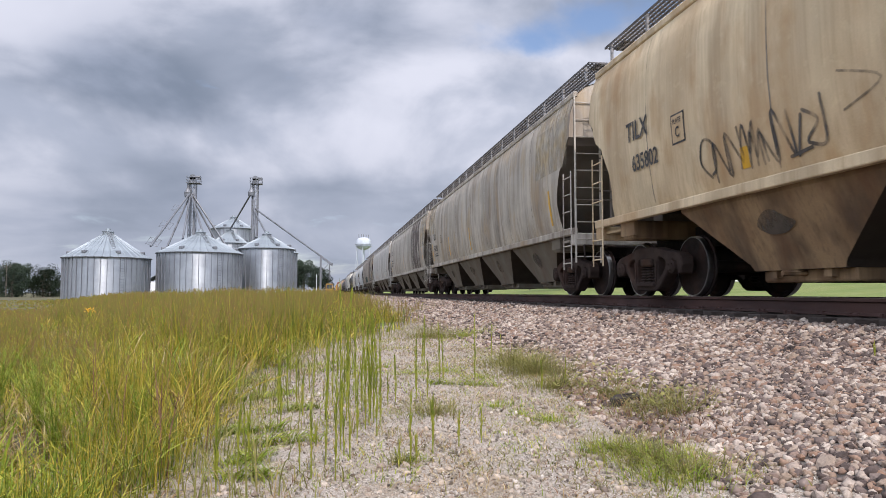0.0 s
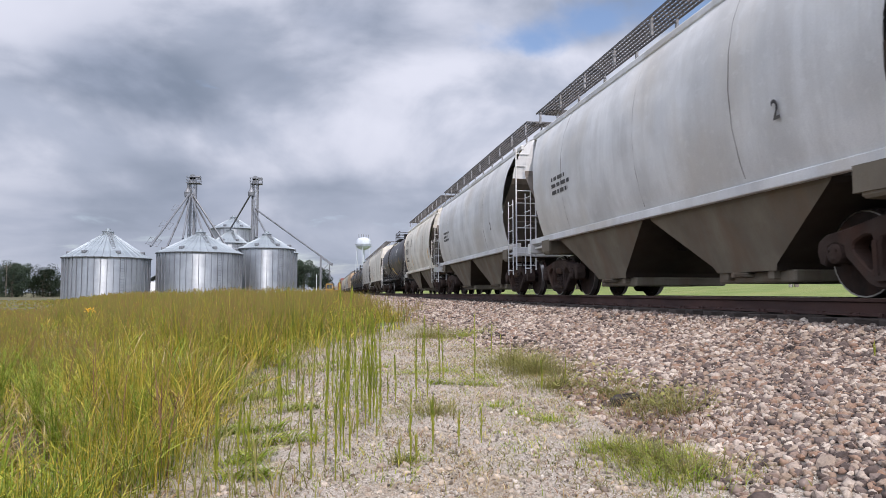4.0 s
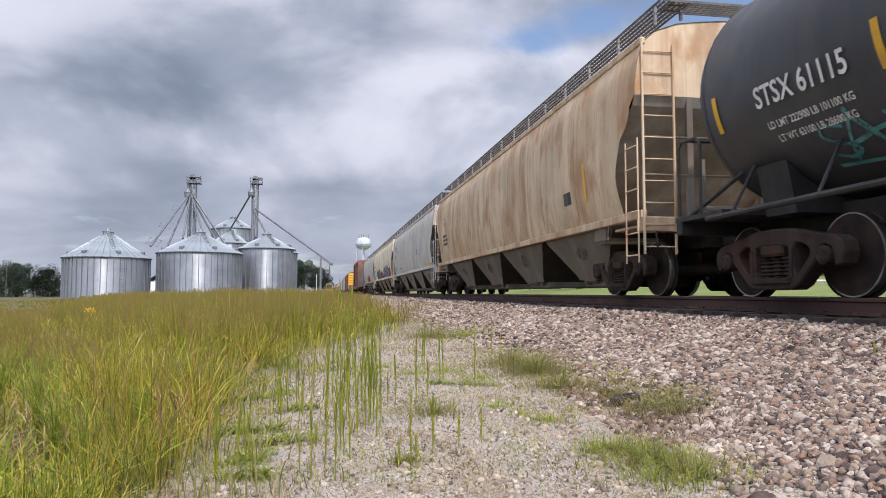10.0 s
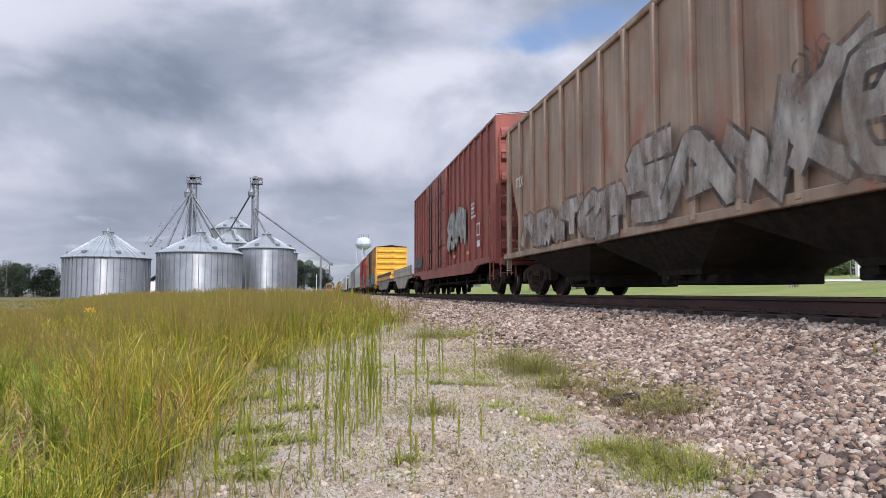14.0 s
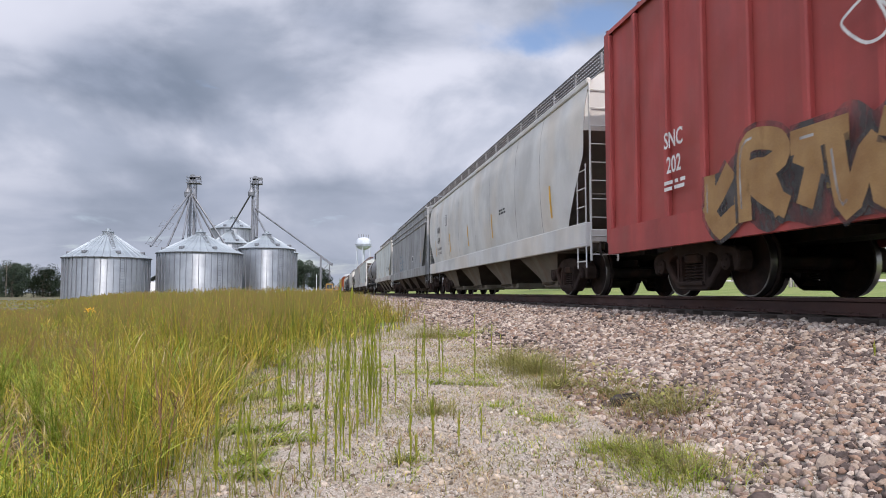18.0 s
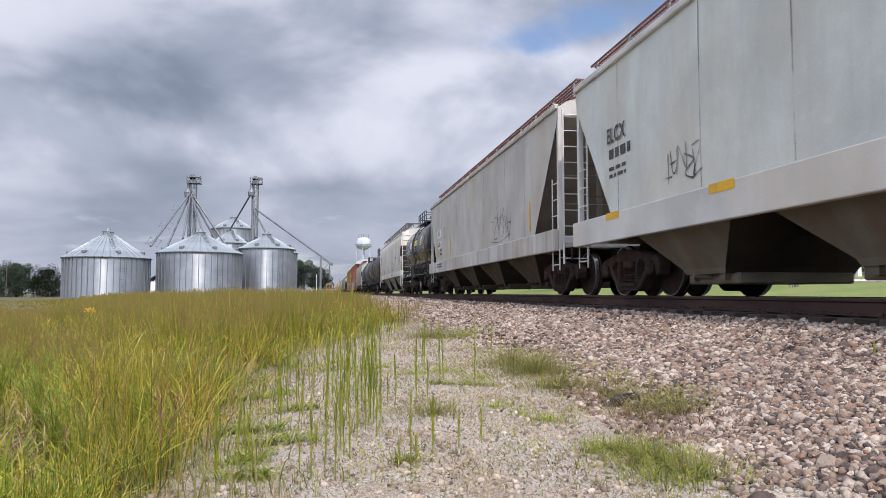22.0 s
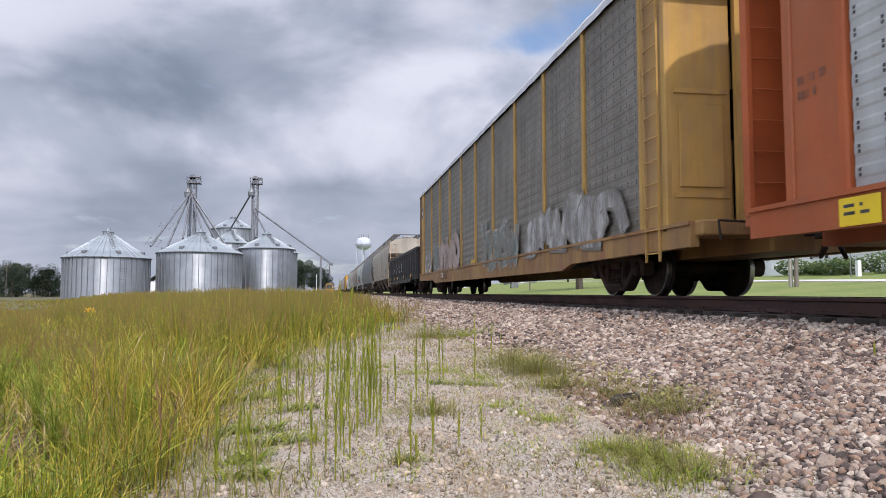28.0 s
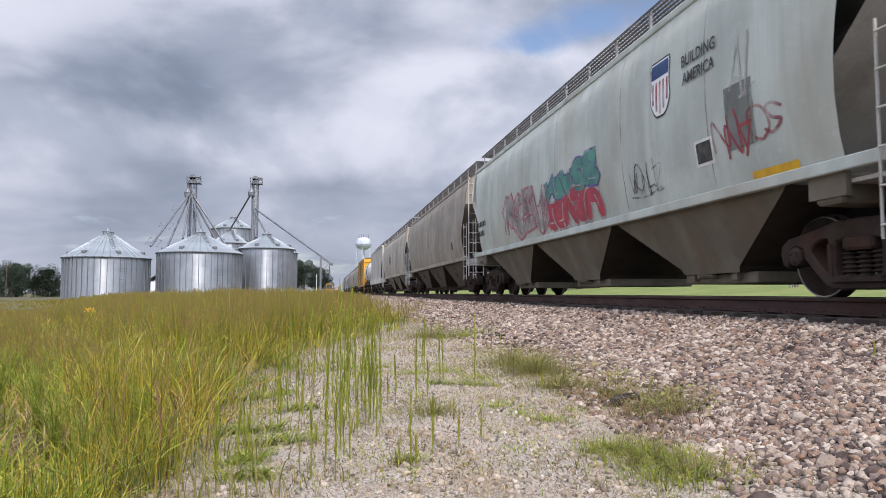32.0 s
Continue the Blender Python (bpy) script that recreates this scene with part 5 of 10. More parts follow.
def well_flat(car, half, body, band, top):
    """A low flat car with belly sides that hang between its trucks, and a striped side rail."""
    W = 1.5
    for e in (-1, 1):
        def belly(s):
            s.prism([(-half + 0.2, 1.12), (half - 0.2, 1.12), (half - 0.2, 0.92), (half - 2.2, 0.88), (half - 3.9, 0.34), (-half + 3.9, 0.34), (-half + 2.2, 0.88), (-half + 0.2, 0.92)], -0.05, 0.05)
            s.box(-0.12, 0.06, -half + 0.1, half - 0.1, 1.08, 1.15)
        turn = pose(e * W, 0, 0, 0, 0, 0 if e < 0 else 180)
        part("side", kept(("well_side", half), body, belly), car, "", turn)
        part("stripe", kept(("well_band", half), band, lambda s: s.box(-0.055, 0.03, -half + 0.9, half - 0.9, 1.15, 1.40)), car, "orange and yellow striped side rail", turn)
        part("side_rail", kept(("well_top", half), top, lambda s: s.box(-0.06, 0.035, -half + 0.9, half - 0.9, 1.40, 1.66, 0.02)), car, "", turn)
    part("deck", kept(("well_deck", half), IRON, lambda s: s.box(-1.45, 1.45, -half, half, 0.92, 1.08).box(-1.3, 1.3, -half + 4.2, half - 4.2, 0.36, 0.5)), car)
    def gear(s):
        for e in (-1, 1):
            s.turned([(-0.35, 0.0), (-0.35, 0.16), (0.35, 0.16), (0.35, 0.0)], 12, "x", at=(-0.6, e * (half - 0.5), 1.35))
            s.bar((-1.1, e * (half - 0.15), 1.1), (-1.1, e * (half - 0.15), 1.75), 0.02)
            s.bar((-0.8, e * (half - 0.15), 1.1), (-0.8, e * (half - 0.15), 1.75), 0.02)
    part("brake_gear", kept(("well_gear", half), TRUCK_IRON, gear), car)
    truck(car, -half + 1.75)
    truck(car, half - 1.75)
    couplers(car, half)
    return Skin([(W + 0.055, 0.3), (W + 0.055, 1.7)])

# ---- ground: one sheet with field, gravel, ballast bank and lawn ----
def smoothstep(a, b, v):
    k = max(0.0, min(1.0, (v - a) / (b - a)))
    return k * k * (3 - 2 * k)


def toe(y):
    """Where the foot of the ballast lies."""
    return 1.75 + 0.75 * smoothstep(2.5, 8.0, y) + 0.16 * noise.noise((0.3, y * 0.45, 2.0))


def grass_edge(y):
    """Where the tall grass ends and the gravel begins."""
    return -0.92 + 0.28 * smoothstep(3.6, 7, y) + 2.6 * smoothstep(8.0, 18, y) + 0.22 * noise.noise((4.2, y * 0.6, 0))


def ground_z(x, y):
    bump = 0.03 * noise.noise((x * 0.8, y * 0.8, 0)) + 0.06 * noise.noise((x * 0.15, y * 0.15, 3))
    if x < TRACK_X:
        t = toe(y)
        k = max(0.0, min(1.0, (x - t) / (4.55 - t)))
        k = k + 0.06 * math.sin(k * math.tau)
        base = GROUND_Z + bump * (1 - k)
        return base + (-0.315 - GROUND_Z) * k
    k = smoothstep(7.9, 10.3, x)
    rise = -0.62 + 0.073 * max(0.0, min(x, 90) - 10.5)
    return -0.315 * (1 - k) + rise * k + bump * 0.5 * k


def spread(a, b, step, far, grow=1.25):
    """Even steps between a and b, then ever longer ones out to far on both sides."""
    vals = list(np.arange(a, b + 1e-6, step))
    d, v = step, b
    while v < far:
        d *= grow
        v += d
        vals.append(v)
    d, v, low = step, a, []
    while v > -far:
        d *= grow
        v -= d
        low.append(v)
    return low[::-1] + vals


def build_ground():
    xs, ys = spread(-2.4, 11.0, 0.16, 2500), spread(1.0, 22.0, 0.2, 3000)
    verts = [(x, y, ground_z(x, y)) for y in ys for x in xs]
    n = len(xs)
    faces, slots = [], []
    for j in range(len(ys) - 1):
        for i in range(n - 1):
            faces.append((j * n + i, j * n + i + 1, (j + 1) * n + i + 1, (j + 1) * n + i))
            x, y = (xs[i] + xs[i + 1]) / 2, (ys[j] + ys[j + 1]) / 2
            slots.append(0 if x < grass_edge(y) else 1 if x < toe(y) + 0.22 else 2 if x < 9.9 else 3)
    me = bpy.data.meshes.new("ground")
    me.from_pydata(verts, [], faces)
    for m in (SOIL, GRAVEL, BALLAST_BED, LAWN):
        me.materials.append(m)
    me.polygons.foreach_set("material_index", slots)
    me.shade_smooth()
    return tagged(new("ground", me), "flat field, pale gravel strip, ballast bank and mown lawn", "ground", kind="structure")


ground = build_ground()

ICO = []
for a, b in ((1, 1.618), (-1, 1.618), (1, -1.618), (-1, -1.618)):
    ICO += [(0, a, b), (a, b, 0), (b, 0, a)]
ICO = np.array(ICO) / 1.902
hull = bmesh.new()
for p in ICO:
    hull.verts.new(p)
hull.verts.ensure_lookup_table()
bmesh.ops.convex_hull(hull, input=hull.verts)
hull.verts.index_update()
ICO_F = np.array([[v.index for v in f.verts] for f in hull.faces])
hull.free()


def stone_forms(count, seed):
    """Angular stones of unit size."""
    rng = np.random.default_rng(seed)
    forms = []
    for _ in range(count):
        v = ICO * rng.uniform(0.70, 1.16, (12, 1)) * rng.uniform([0.8, 0.65, 0.45], [1.15, 0.95, 0.75])
        forms.append(v)
    return forms


def turns(rng, n, flat=0.5):
    """Random turns, mostly about the upright."""
    a, b, c = rng.uniform(0, math.tau, n), rng.normal(0, flat, n), rng.normal(0, flat, n)
    ca, sa, cb, sb, cc, sc = np.cos(a), np.sin(a), np.cos(b), np.sin(b), np.cos(c), np.sin(c)
    R = np.empty((n, 3, 3))
    R[:, 0, 0], R[:, 0, 1], R[:, 0, 2] = ca * cb, ca * sb * sc - sa * cc, ca * sb * cc + sa * sc
    R[:, 1, 0], R[:, 1, 1], R[:, 1, 2] = sa * cb, sa * sb * sc + ca * cc, sa * sb * cc - ca * sc
    R[:, 2, 0], R[:, 2, 1], R[:, 2, 2] = -sb, cb * sc, cb * cc
    return R


OCT = np.array([(1, 0, 0), (-1, 0, 0), (0, 1, 0), (0, -1, 0), (0, 0, 1), (0, 0, -1)], float)
OCT_F = np.array([(a, b, c) if (a + b // 2 + c) % 2 else (b, a, c) for a in (0, 1) for b in (2, 3) for c in (4, 5)])


def stones(name, label, points, sizes, material, seed, parent=None, single=0, fine=False):
    """Many stones as one mesh; the first few, the nearest ones, as pieces of their own under parent."""
    rng = np.random.default_rng(seed)
    forms = [OCT * rng.uniform(0.6, 1.15, (6, 1)) * (1.0, 0.8, 0.6) for _ in range(12)] if fine else stone_forms(10, seed)
    shape = OCT_F if fine else ICO_F
    order = np.argsort(np.hypot(points[:, 0], points[:, 1]) + 100 * ((points[:, 1] < 1.6) | (points[:, 0] > 0.86 * points[:, 1] + 0.9)))
    points, sizes = points[order], sizes[order]
    if single:
        meshes = []
        for f in forms:
            me = bpy.data.meshes.new("stone")
            me.from_pydata((f).tolist(), [], ICO_F.tolist())
            me.materials.append(STONE_ONE)
            meshes.append(me)
        for k in range(single):
            e = Euler((rng.normal(0, 0.5), rng.normal(0, 0.5), rng.uniform(0, math.tau)))
            part("stone", meshes[k % len(meshes)], parent, "", Matrix.LocRotScale(points[k], e, (sizes[k],) * 3))
        points, sizes = points[single:], sizes[single:]
    n = len(points)
    R = turns(rng, n)
    pick = np.array(forms)[rng.integers(0, len(forms), n)]
    V = np.einsum("nij,nkj->nki", R, pick * sizes[:, None, None]) + points[:, None, :]
    F = (shape[None] + (np.arange(n) * (6 if fine else 12))[:, None, None]).reshape(-1, 3)
    me = bpy.data.meshes.new(name)
    me.from_pydata(V.reshape(-1, 3).tolist(), [], F.tolist())
    me.materials.append(material)
    me.polygons.foreach_set("use_smooth", np.repeat(rng.random(n) < 0.65, len(shape)))
    return tagged(new(name, me), label, "stones", kind="stuff")


STONE_ONE = mat("single_stone", (0.33, 0.295, 0.27), (0.20, 0.17, 0.155), rough=0.92, scale=9, obj=0.6, grain=0.3)


def scatter_ballast():
    rng = np.random.default_rng(11)
    pts, size = [], []
    for y0, y1, per, r in ((1.6, 4.5, 2000, 0.0190), (4.5, 9.0, 1350, 0.0225), (9.0, 16.0, 480, 0.031), (16.0, 34.0, 130, 0.047), (34.0, 75.0, 42, 0.075), (75.0, 130.0, 16, 0.11)):
        n = int((y1 - y0) * 3.4 * per)
        y = rng.uniform(y0, y1, n)
        x = rng.uniform(1.5, 4.74, n)
        for a, b in zip(x, y):
            t = toe(b)
            if a < t - 0.3 or (a < t + 0.05 and rng.random() < 0.6) or a > 0.86 * b + 1.0:
                continue
            pts.append((a, b, ground_z(a, b) + r * rng.uniform(0.0, 0.55)))
            size.append(min(max(0.06, r * 1.4), r * rng.lognormal(0, 0.36)))
    # the bank beside and behind the camera
    n = 9000
    for a, b in zip(rng.uniform(1.5, 4.74, n), rng.uniform(-4.0, 4.6, n)):
        if a > toe(b) - 0.1 and a > 0.86 * max(b, 0.0) + 1.35 - 3.0 * max(0.0, 1.3 - b):
            pts.append((a, b, ground_z(a, b) + 0.008))
            size.append(0.034 * rng.lognormal(0, 0.3))
    # between and beyond the ties
    n = 2600
    for a, b in zip(rng.uniform(4.9, 5.4, n), rng.uniform(4.5, 26, n)):
        pts.append((a, b, -0.325 + rng.uniform(-0.02, 0.015)))
        size.append(0.036 * rng.lognormal(0, 0.25))
    return stones("ballast_stones", "grey, brown and white crushed-stone railway ballast", np.array(pts), np.array(size), STONE, 5, ground, 300)


scatter_ballast()


def scatter_grit():
    rng = np.random.default_rng(12)
    n = 84000
    y = 1.7 * (24 / 1.7) ** rng.uniform(0, 1, n)
    lo = np.array([grass_edge(v) - 0.5 for v in y])
    hi = np.array([toe(v) + 0.2 for v in y])
    y[:9000] = rng.uniform(-4.0, 1.75, 9000)
    lo[:9000], hi[:9000] = -1.3, 1.9
    x = lo + (hi - lo) * rng.uniform(0, 1, n)
    size = 0.0032 * rng.lognormal(0, 0.5, n) * (1 + np.maximum(y, 0) * 0.11)
    size[:9000] *= 2.4
    z = np.array([ground_z(a, b) for a, b in zip(x, y)]) + size * 0.45
    stones("gravel_stones", "small pale gravel stones on the ground", np.stack([x, y, z], 1), np.minimum(size, 0.016), GRIT, 6, fine=True)
    # larger pebbles, thicker towards the foot of the bank
    n = 7000
    y = 2.0 * (14 / 2.0) ** rng.uniform(0, 1, n)
    lo = np.array([grass_edge(v) - 0.1 for v in y])
    hi = np.array([toe(v) + 0.15 for v in y])
    x = lo + (hi - lo) * rng.uniform(0, 1, n) ** 0.6
    size = np.minimum(0.026, 0.0072 * rng.lognormal(0, 0.5, n) * (1 + y * 0.06))
    z = np.array([ground_z(a, b) for a, b in zip(x, y)]) + size * 0.15
    stones("pebbles", "scattered brown, grey and white pebbles on the gravel", np.stack([x, y, z], 1), size, PEBBLE, 61)


scatter_grit()

# ---- track: rails, ties, plates ----
track = thing("railway_track", "straight railway track of rusty rails on dark wooden ties", "track", kind="structure")


def rail_profile(s):
    prof = [(-0.07, -0.185), (0.07, -0.185), (0.07, -0.173), (0.012, -0.15), (0.009, -0.05), (0.036, -0.036), (0.037, -0.006), (0.03, 0.0), (-0.03, 0.0), (-0.037, -0.006), (-0.036, -0.036), (-0.009, -0.05), (-0.012, -0.15), (-0.07, -0.173)]
    s.rings([[(x, y, z) for x, z in prof] for y in (-80, -20, 0, 20, 60, 200, 1600)], caps=True)


for e in (-1, 1):
    r = part("rail", kept("rail", RAIL_SIDE, rail_profile), track, "", Matrix.Translation((TRACK_X + e * 0.754, 0, RAIL_Z)))
    part("rail_head", kept("rail_head", RAIL_TOP, lambda s: s.box(-0.026, 0.026, -80, 1600, 0.0, 0.002)), r, "polished running surface")


def tie_shape(s):
    s.box(-1.3, 1.3, -0.115, 0.115, -0.18, 0.0, 0.008)


def plate_shape(s):
    s.box(-0.09, 0.09, -0.095, 0.095, 0.0, 0.016)
    for x in (-0.085, 0.085):
        for y in (-0.05, 0.05):
            s.box(x - 0.012, x + 0.012, y - 0.012, y + 0.012, 0.0, 0.045)


rnd = random.Random(3)
TIE_TOP = RAIL_Z - 0.19
for k in range(110):
    y = 2.0 + k * 0.5
    t = part("tie", kept("tie", TIE, tie_shape), track, "", pose(TRACK_X + rnd.uniform(-0.05, 0.05), y + rnd.uniform(-0.04, 0.04), TIE_TOP + rnd.uniform(-0.012, 0.004), 0, 0, rnd.uniform(-1.2, 1.2)))
    if k < 50:
        for e in (-1, 1):
            part("tie_plate", kept("tie_plate", RAIL_SIDE, plate_shape), t, "", Matrix.Translation((e * 0.754, 0, 0)))


def far_ties(s):
    for k in range(500):
        y = 57.0 + k * 0.5
        s.box(-1.3, 1.3, y - 0.115, y + 0.115, -0.18, 0.0)
    for k in range(60):
        y = -28 + k * 0.5
        s.box(-1.3, 1.3, y - 0.115, y + 0.115, -0.18, 0.0)


tagged(part("ties", kept("far_ties", TIE, far_ties), track, "", Matrix.Translation((TRACK_X, 0, TIE_TOP))), kind="stuff")

# ---- plants ----
def blade_mesh(name, base, height, width, lean, aim, material, bend=0.35, levels=3):
    """Grass blades: tapered, bent ribbons."""
    n = len(base)
    rng = np.random.default_rng(len(name) + n)
    face = aim + rng.uniform(-0.9, 0.9, n) + math.pi / 2
    side = np.stack([np.cos(face), np.sin(face), np.zeros(n)], 1)
    fwd = np.stack([np.cos(aim), np.sin(aim), np.zeros(n)], 1)
    V = np.zeros((n, levels * 2 + 1, 3))
    for k in range(levels):
        t = k / levels
        c = base + fwd * (lean * height * t ** 1.8)[:, None]
        c[:, 2] += height * t * (1 - bend * lean * t)
        w = (width * (1 - 0.55 * t))[:, None] / 2
        V[:, k * 2], V[:, k * 2 + 1] = c - side * w, c + side * w
    tip = base + fwd * (lean * height)[:, None]
    tip[:, 2] += height * (1 - bend * lean)
    V[:, -1] = tip
    per = levels * 2 + 1
    off = (np.arange(n) * per)[:, None]
    faces = []
    for k in range(levels - 1):
        faces += (off + np.array([k * 2, k * 2 + 1, k * 2 + 3, k * 2 + 2])).tolist()
    faces += (off + np.array([levels * 2 - 2, levels * 2 - 1, levels * 2])).tolist()
    me = bpy.data.meshes.new(name)
    me.from_pydata(V.reshape(-1, 3).tolist(), [], faces)
    me.materials.append(material)
    return me


def reach(y):
    """The stretch of field in view at a distance y: from the picture's edge to the gravel."""
    return -0.47 * y - 0.7, grass_edge(y) + 0.25


def tall_at(x, y):
    """How high the grass grows: lower near the camera's edge and far to the left."""
    left = np.interp(x / y, (-0.37, -0.29), (1.0, 0.0))
    worn = 1 - 0.5 * np.exp(-((x + 2.4) / 0.7) ** 2 - ((y - 6.4) / 0.8) ** 2)
    return worn * (1 - left * np.interp(y, (9, 20, 34), (0.0, 0.45, 0.85))) * np.clip(0.80 + y * 0.016, 0.8, 1.2) * np.interp(x / y, (-0.43, -0.35, -0.24, -0.12, 0.0, 0.06, 0.12), (0.70, 0.72, 0.95, 1.10, 1.04, 0.85, 0.7))


def tussocks(n, per, y0, y1, seed, hmin, hmax, wide, spread_r, material, name, label, lean, power=1.0):
    """Grass in clumps: blades rise from a common foot and lean outwards, with gaps between."""
    rng = np.random.default_rng(seed)
    cy = y0 * (y1 / y0) ** (rng.uniform(0, 1, n) ** power)
    ends = np.array([reach(v) for v in cy])
    cx = ends[:, 0] + (ends[:, 1] - ends[:, 0]) * rng.uniform(0, 1, n) ** 0.9
    thick = np.array([noise.noise((a * 0.9, b * 0.55, seed)) for a, b in zip(cx, cy)])
    edge = np.clip((ends[:, 1] - cx) / 0.9, 0, 1)
    keep = (rng.uniform(0, 1, n) < np.clip(0.52 + thick * 3.4, 0.04, 1)) & (rng.uniform(0, 1, n) < 0.18 + 0.82 * edge)
    cx, cy, thick, edge = cx[keep], cy[keep], thick[keep], edge[keep]
    top = rng.uniform(hmin, hmax, len(cx)) * (1 + 0.6 * thick) * (0.65 + 0.35 * edge) * tall_at(cx, cy)
    count = np.maximum(3, rng.poisson(per, len(cx)))
    i = np.repeat(np.arange(len(cx)), count)
    a = rng.uniform(0, math.tau, len(i))
    far = np.maximum(1, cy[i] / 6)
    d = np.abs(rng.normal(0, spread_r, len(i))) * far
    x, y = cx[i] + np.cos(a) * d, cy[i] + np.sin(a) * d
    z = np.array([ground_z(u, v) for u, v in zip(x, y)]) - 0.01
    h = top[i] * rng.uniform(0.45, 1.08, len(i))
    w = wide * rng.uniform(0.6, 1.5, len(i)) * np.maximum(1, y / 5.0)
    me = blade_mesh(name, np.stack([x, y, z], 1), h, w, rng.uniform(*lean, len(i)), a + rng.normal(0, 0.5, len(i)), material, 0.5, 4)
    return tagged(new(name, me), label, "grass", kind="stuff"), (x, y, z, h)


_, tall = tussocks(7200, 13, 1.35, 80, 21, 0.42, 0.80, 0.0040, 0.09, GRASS, "tall_grass", "dense tall meadow grass, green turning yellow", (0.03, 0.5), 0.72)
tussocks(1900, 9, 1.35, 30, 25, 0.36, 0.84, 0.0080, 0.06, GOLD, "yellow_grass", "clumps of tall yellow-green grass", (0.15, 1.4), 0.85)
tussocks(1000, 8, 1.3, 18, 22, 0.25, 0.66, 0.0105, 0.06, FRESH, "broad_grass", "broad fresh green grass blades among the tall ones", (0.2, 1.4), 0.85)
tussocks(1700, 8, 1.3, 26, 23, 0.22, 0.70, 0.0068, 0.09, DRY, "dry_grass", "bent dry tan and brown grass blades", (0.3, 1.5))
tussocks(800, 8, 1.3, 16, 29, 0.25, 0.62, 0.0040, 0.08, BROWN_STALK, "dead_stalks", "thin dead brown grass stalks", (0.02, 0.4))
tussocks(3000, 9, 1.3, 9, 24, 0.06, 0.22, 0.006, 0.16, DRY, "thatch", "matted dead grass on the ground", (0.7, 1.35))


def meadow_behind(n, seed):
    """The same tall grass goes on beside and behind the camera."""
    rng = np.random.default_rng(seed)
    cx, cy = rng.uniform(-7.0, -1.15, n), rng.uniform(-4.5, 9.0, n)
    keep = cx < -0.47 * np.maximum(cy, 0) - 0.75
    i = np.repeat(np.arange(int(keep.sum())), 14)
    a = rng.uniform(0, math.tau, len(i))
    d = np.abs(rng.normal(0, 0.09, len(i)))
    x, y = cx[keep][i] + np.cos(a) * d, cy[keep][i] + np.sin(a) * d
    z = np.array([ground_z(u, v) for u, v in zip(x, y)]) - 0.01
    me = blade_mesh("meadow_grass", np.stack([x, y, z], 1), rng.uniform(0.25, 0.66, len(i)), 0.009 * rng.uniform(0.6, 1.4, len(i)), rng.uniform(0.05, 0.6, len(i)), a, GRASS, 0.5)
    return tagged(new("meadow_grass", me), "tall meadow grass, green turning yellow", "grass", kind="stuff")


meadow_behind(3200, 27)


def seed_heads(n, seed):
    """Thin stalks with loose brownish panicles above the grass."""
    rng = np.random.default_rng(seed)
    pick = rng.integers(0, len(tall[0]), n)
    x, y, z = tall[0][pick] + rng.uniform(-0.1, 0.1, n), tall[1][pick] + rng.uniform(-0.1, 0.1, n), tall[2][pick]
    ok = rng.uniform(0, 1, n) < np.clip((y - 3.0) / 10, 0.05, 1)
    x, y, z, n = x[ok], y[ok], z[ok], int(ok.sum())
    h = rng.uniform(0.46, 0.80, n) * tall_at(x, y)
    verts, faces = [], []
    for a, b, c, hh in zip(x, y, z, h):
        f = max(1.0, b / 5.0)
        lx, ly = rng.normal(0, 0.10), rng.normal(0, 0.10)
        i = len(verts)
        w = 0.0012 * f
        top = (a + lx, b + ly, c + hh)
        verts += [(a - w, b, c), (a + w, b, c), (top[0] + w * 0.6, top[1], top[2]), (top[0] - w * 0.6, top[1], top[2])]
        faces.append((i, i + 1, i + 2, i + 3))
        for k in range(11):
            t = 1 - 0.34 * k / 11
            px, py, pz = a + lx * t, b + ly * t, c + hh * t
            dx, dz = rng.normal(0, 0.035), rng.uniform(0.015, 0.06)
            i = len(verts)
            s = 0.0019 * f
            verts += [(px, py, pz), (px + dx * 0.5 + s, py, pz + dz * 0.5), (px + dx, py, pz + dz), (px + dx * 0.5 - s, py, pz + dz * 0.5)]
            faces.append((i, i + 1, i + 2, i + 3))
    me = bpy.data.meshes.new("seed_heads")
    me.from_pydata(verts, [], faces)
    me.materials.append(SEED)
    return tagged(new("grass_seed_heads", me), "loose reddish-brown grass seed heads above the meadow", "grass", kind="stuff")


seed_heads(9000, 31)


def tuft(x, y, r, n, h, seed, material=FRESH, label="low tuft of green grass on the gravel", group="tufts on the gravel"):
    rng = np.random.default_rng(seed)
    a, d = rng.uniform(0, math.tau, n), r * np.abs(rng.normal(0, 0.62, n))
    px, py = x + d * np.cos(a) * 1.25, y + d * np.sin(a)
    pz = np.array([ground_z(u, v) for u, v in zip(px, py)]) - 0.005
    me = blade_mesh("grass_tuft", np.stack([px - x, py - y, pz - GROUND_Z], 1), rng.uniform(0.25, 1, n) * h * np.exp(-(d / (1.5 * r)) ** 2), rng.uniform(0.0025, 0.006, n), rng.uniform(0.2, 1.5, n), a + rng.normal(0, 0.9, n), material, 0.5, 4)
    return thing("grass_tuft", label, "grass", Matrix.Translation((x, y, GROUND_Z)), group, "stuff", me)


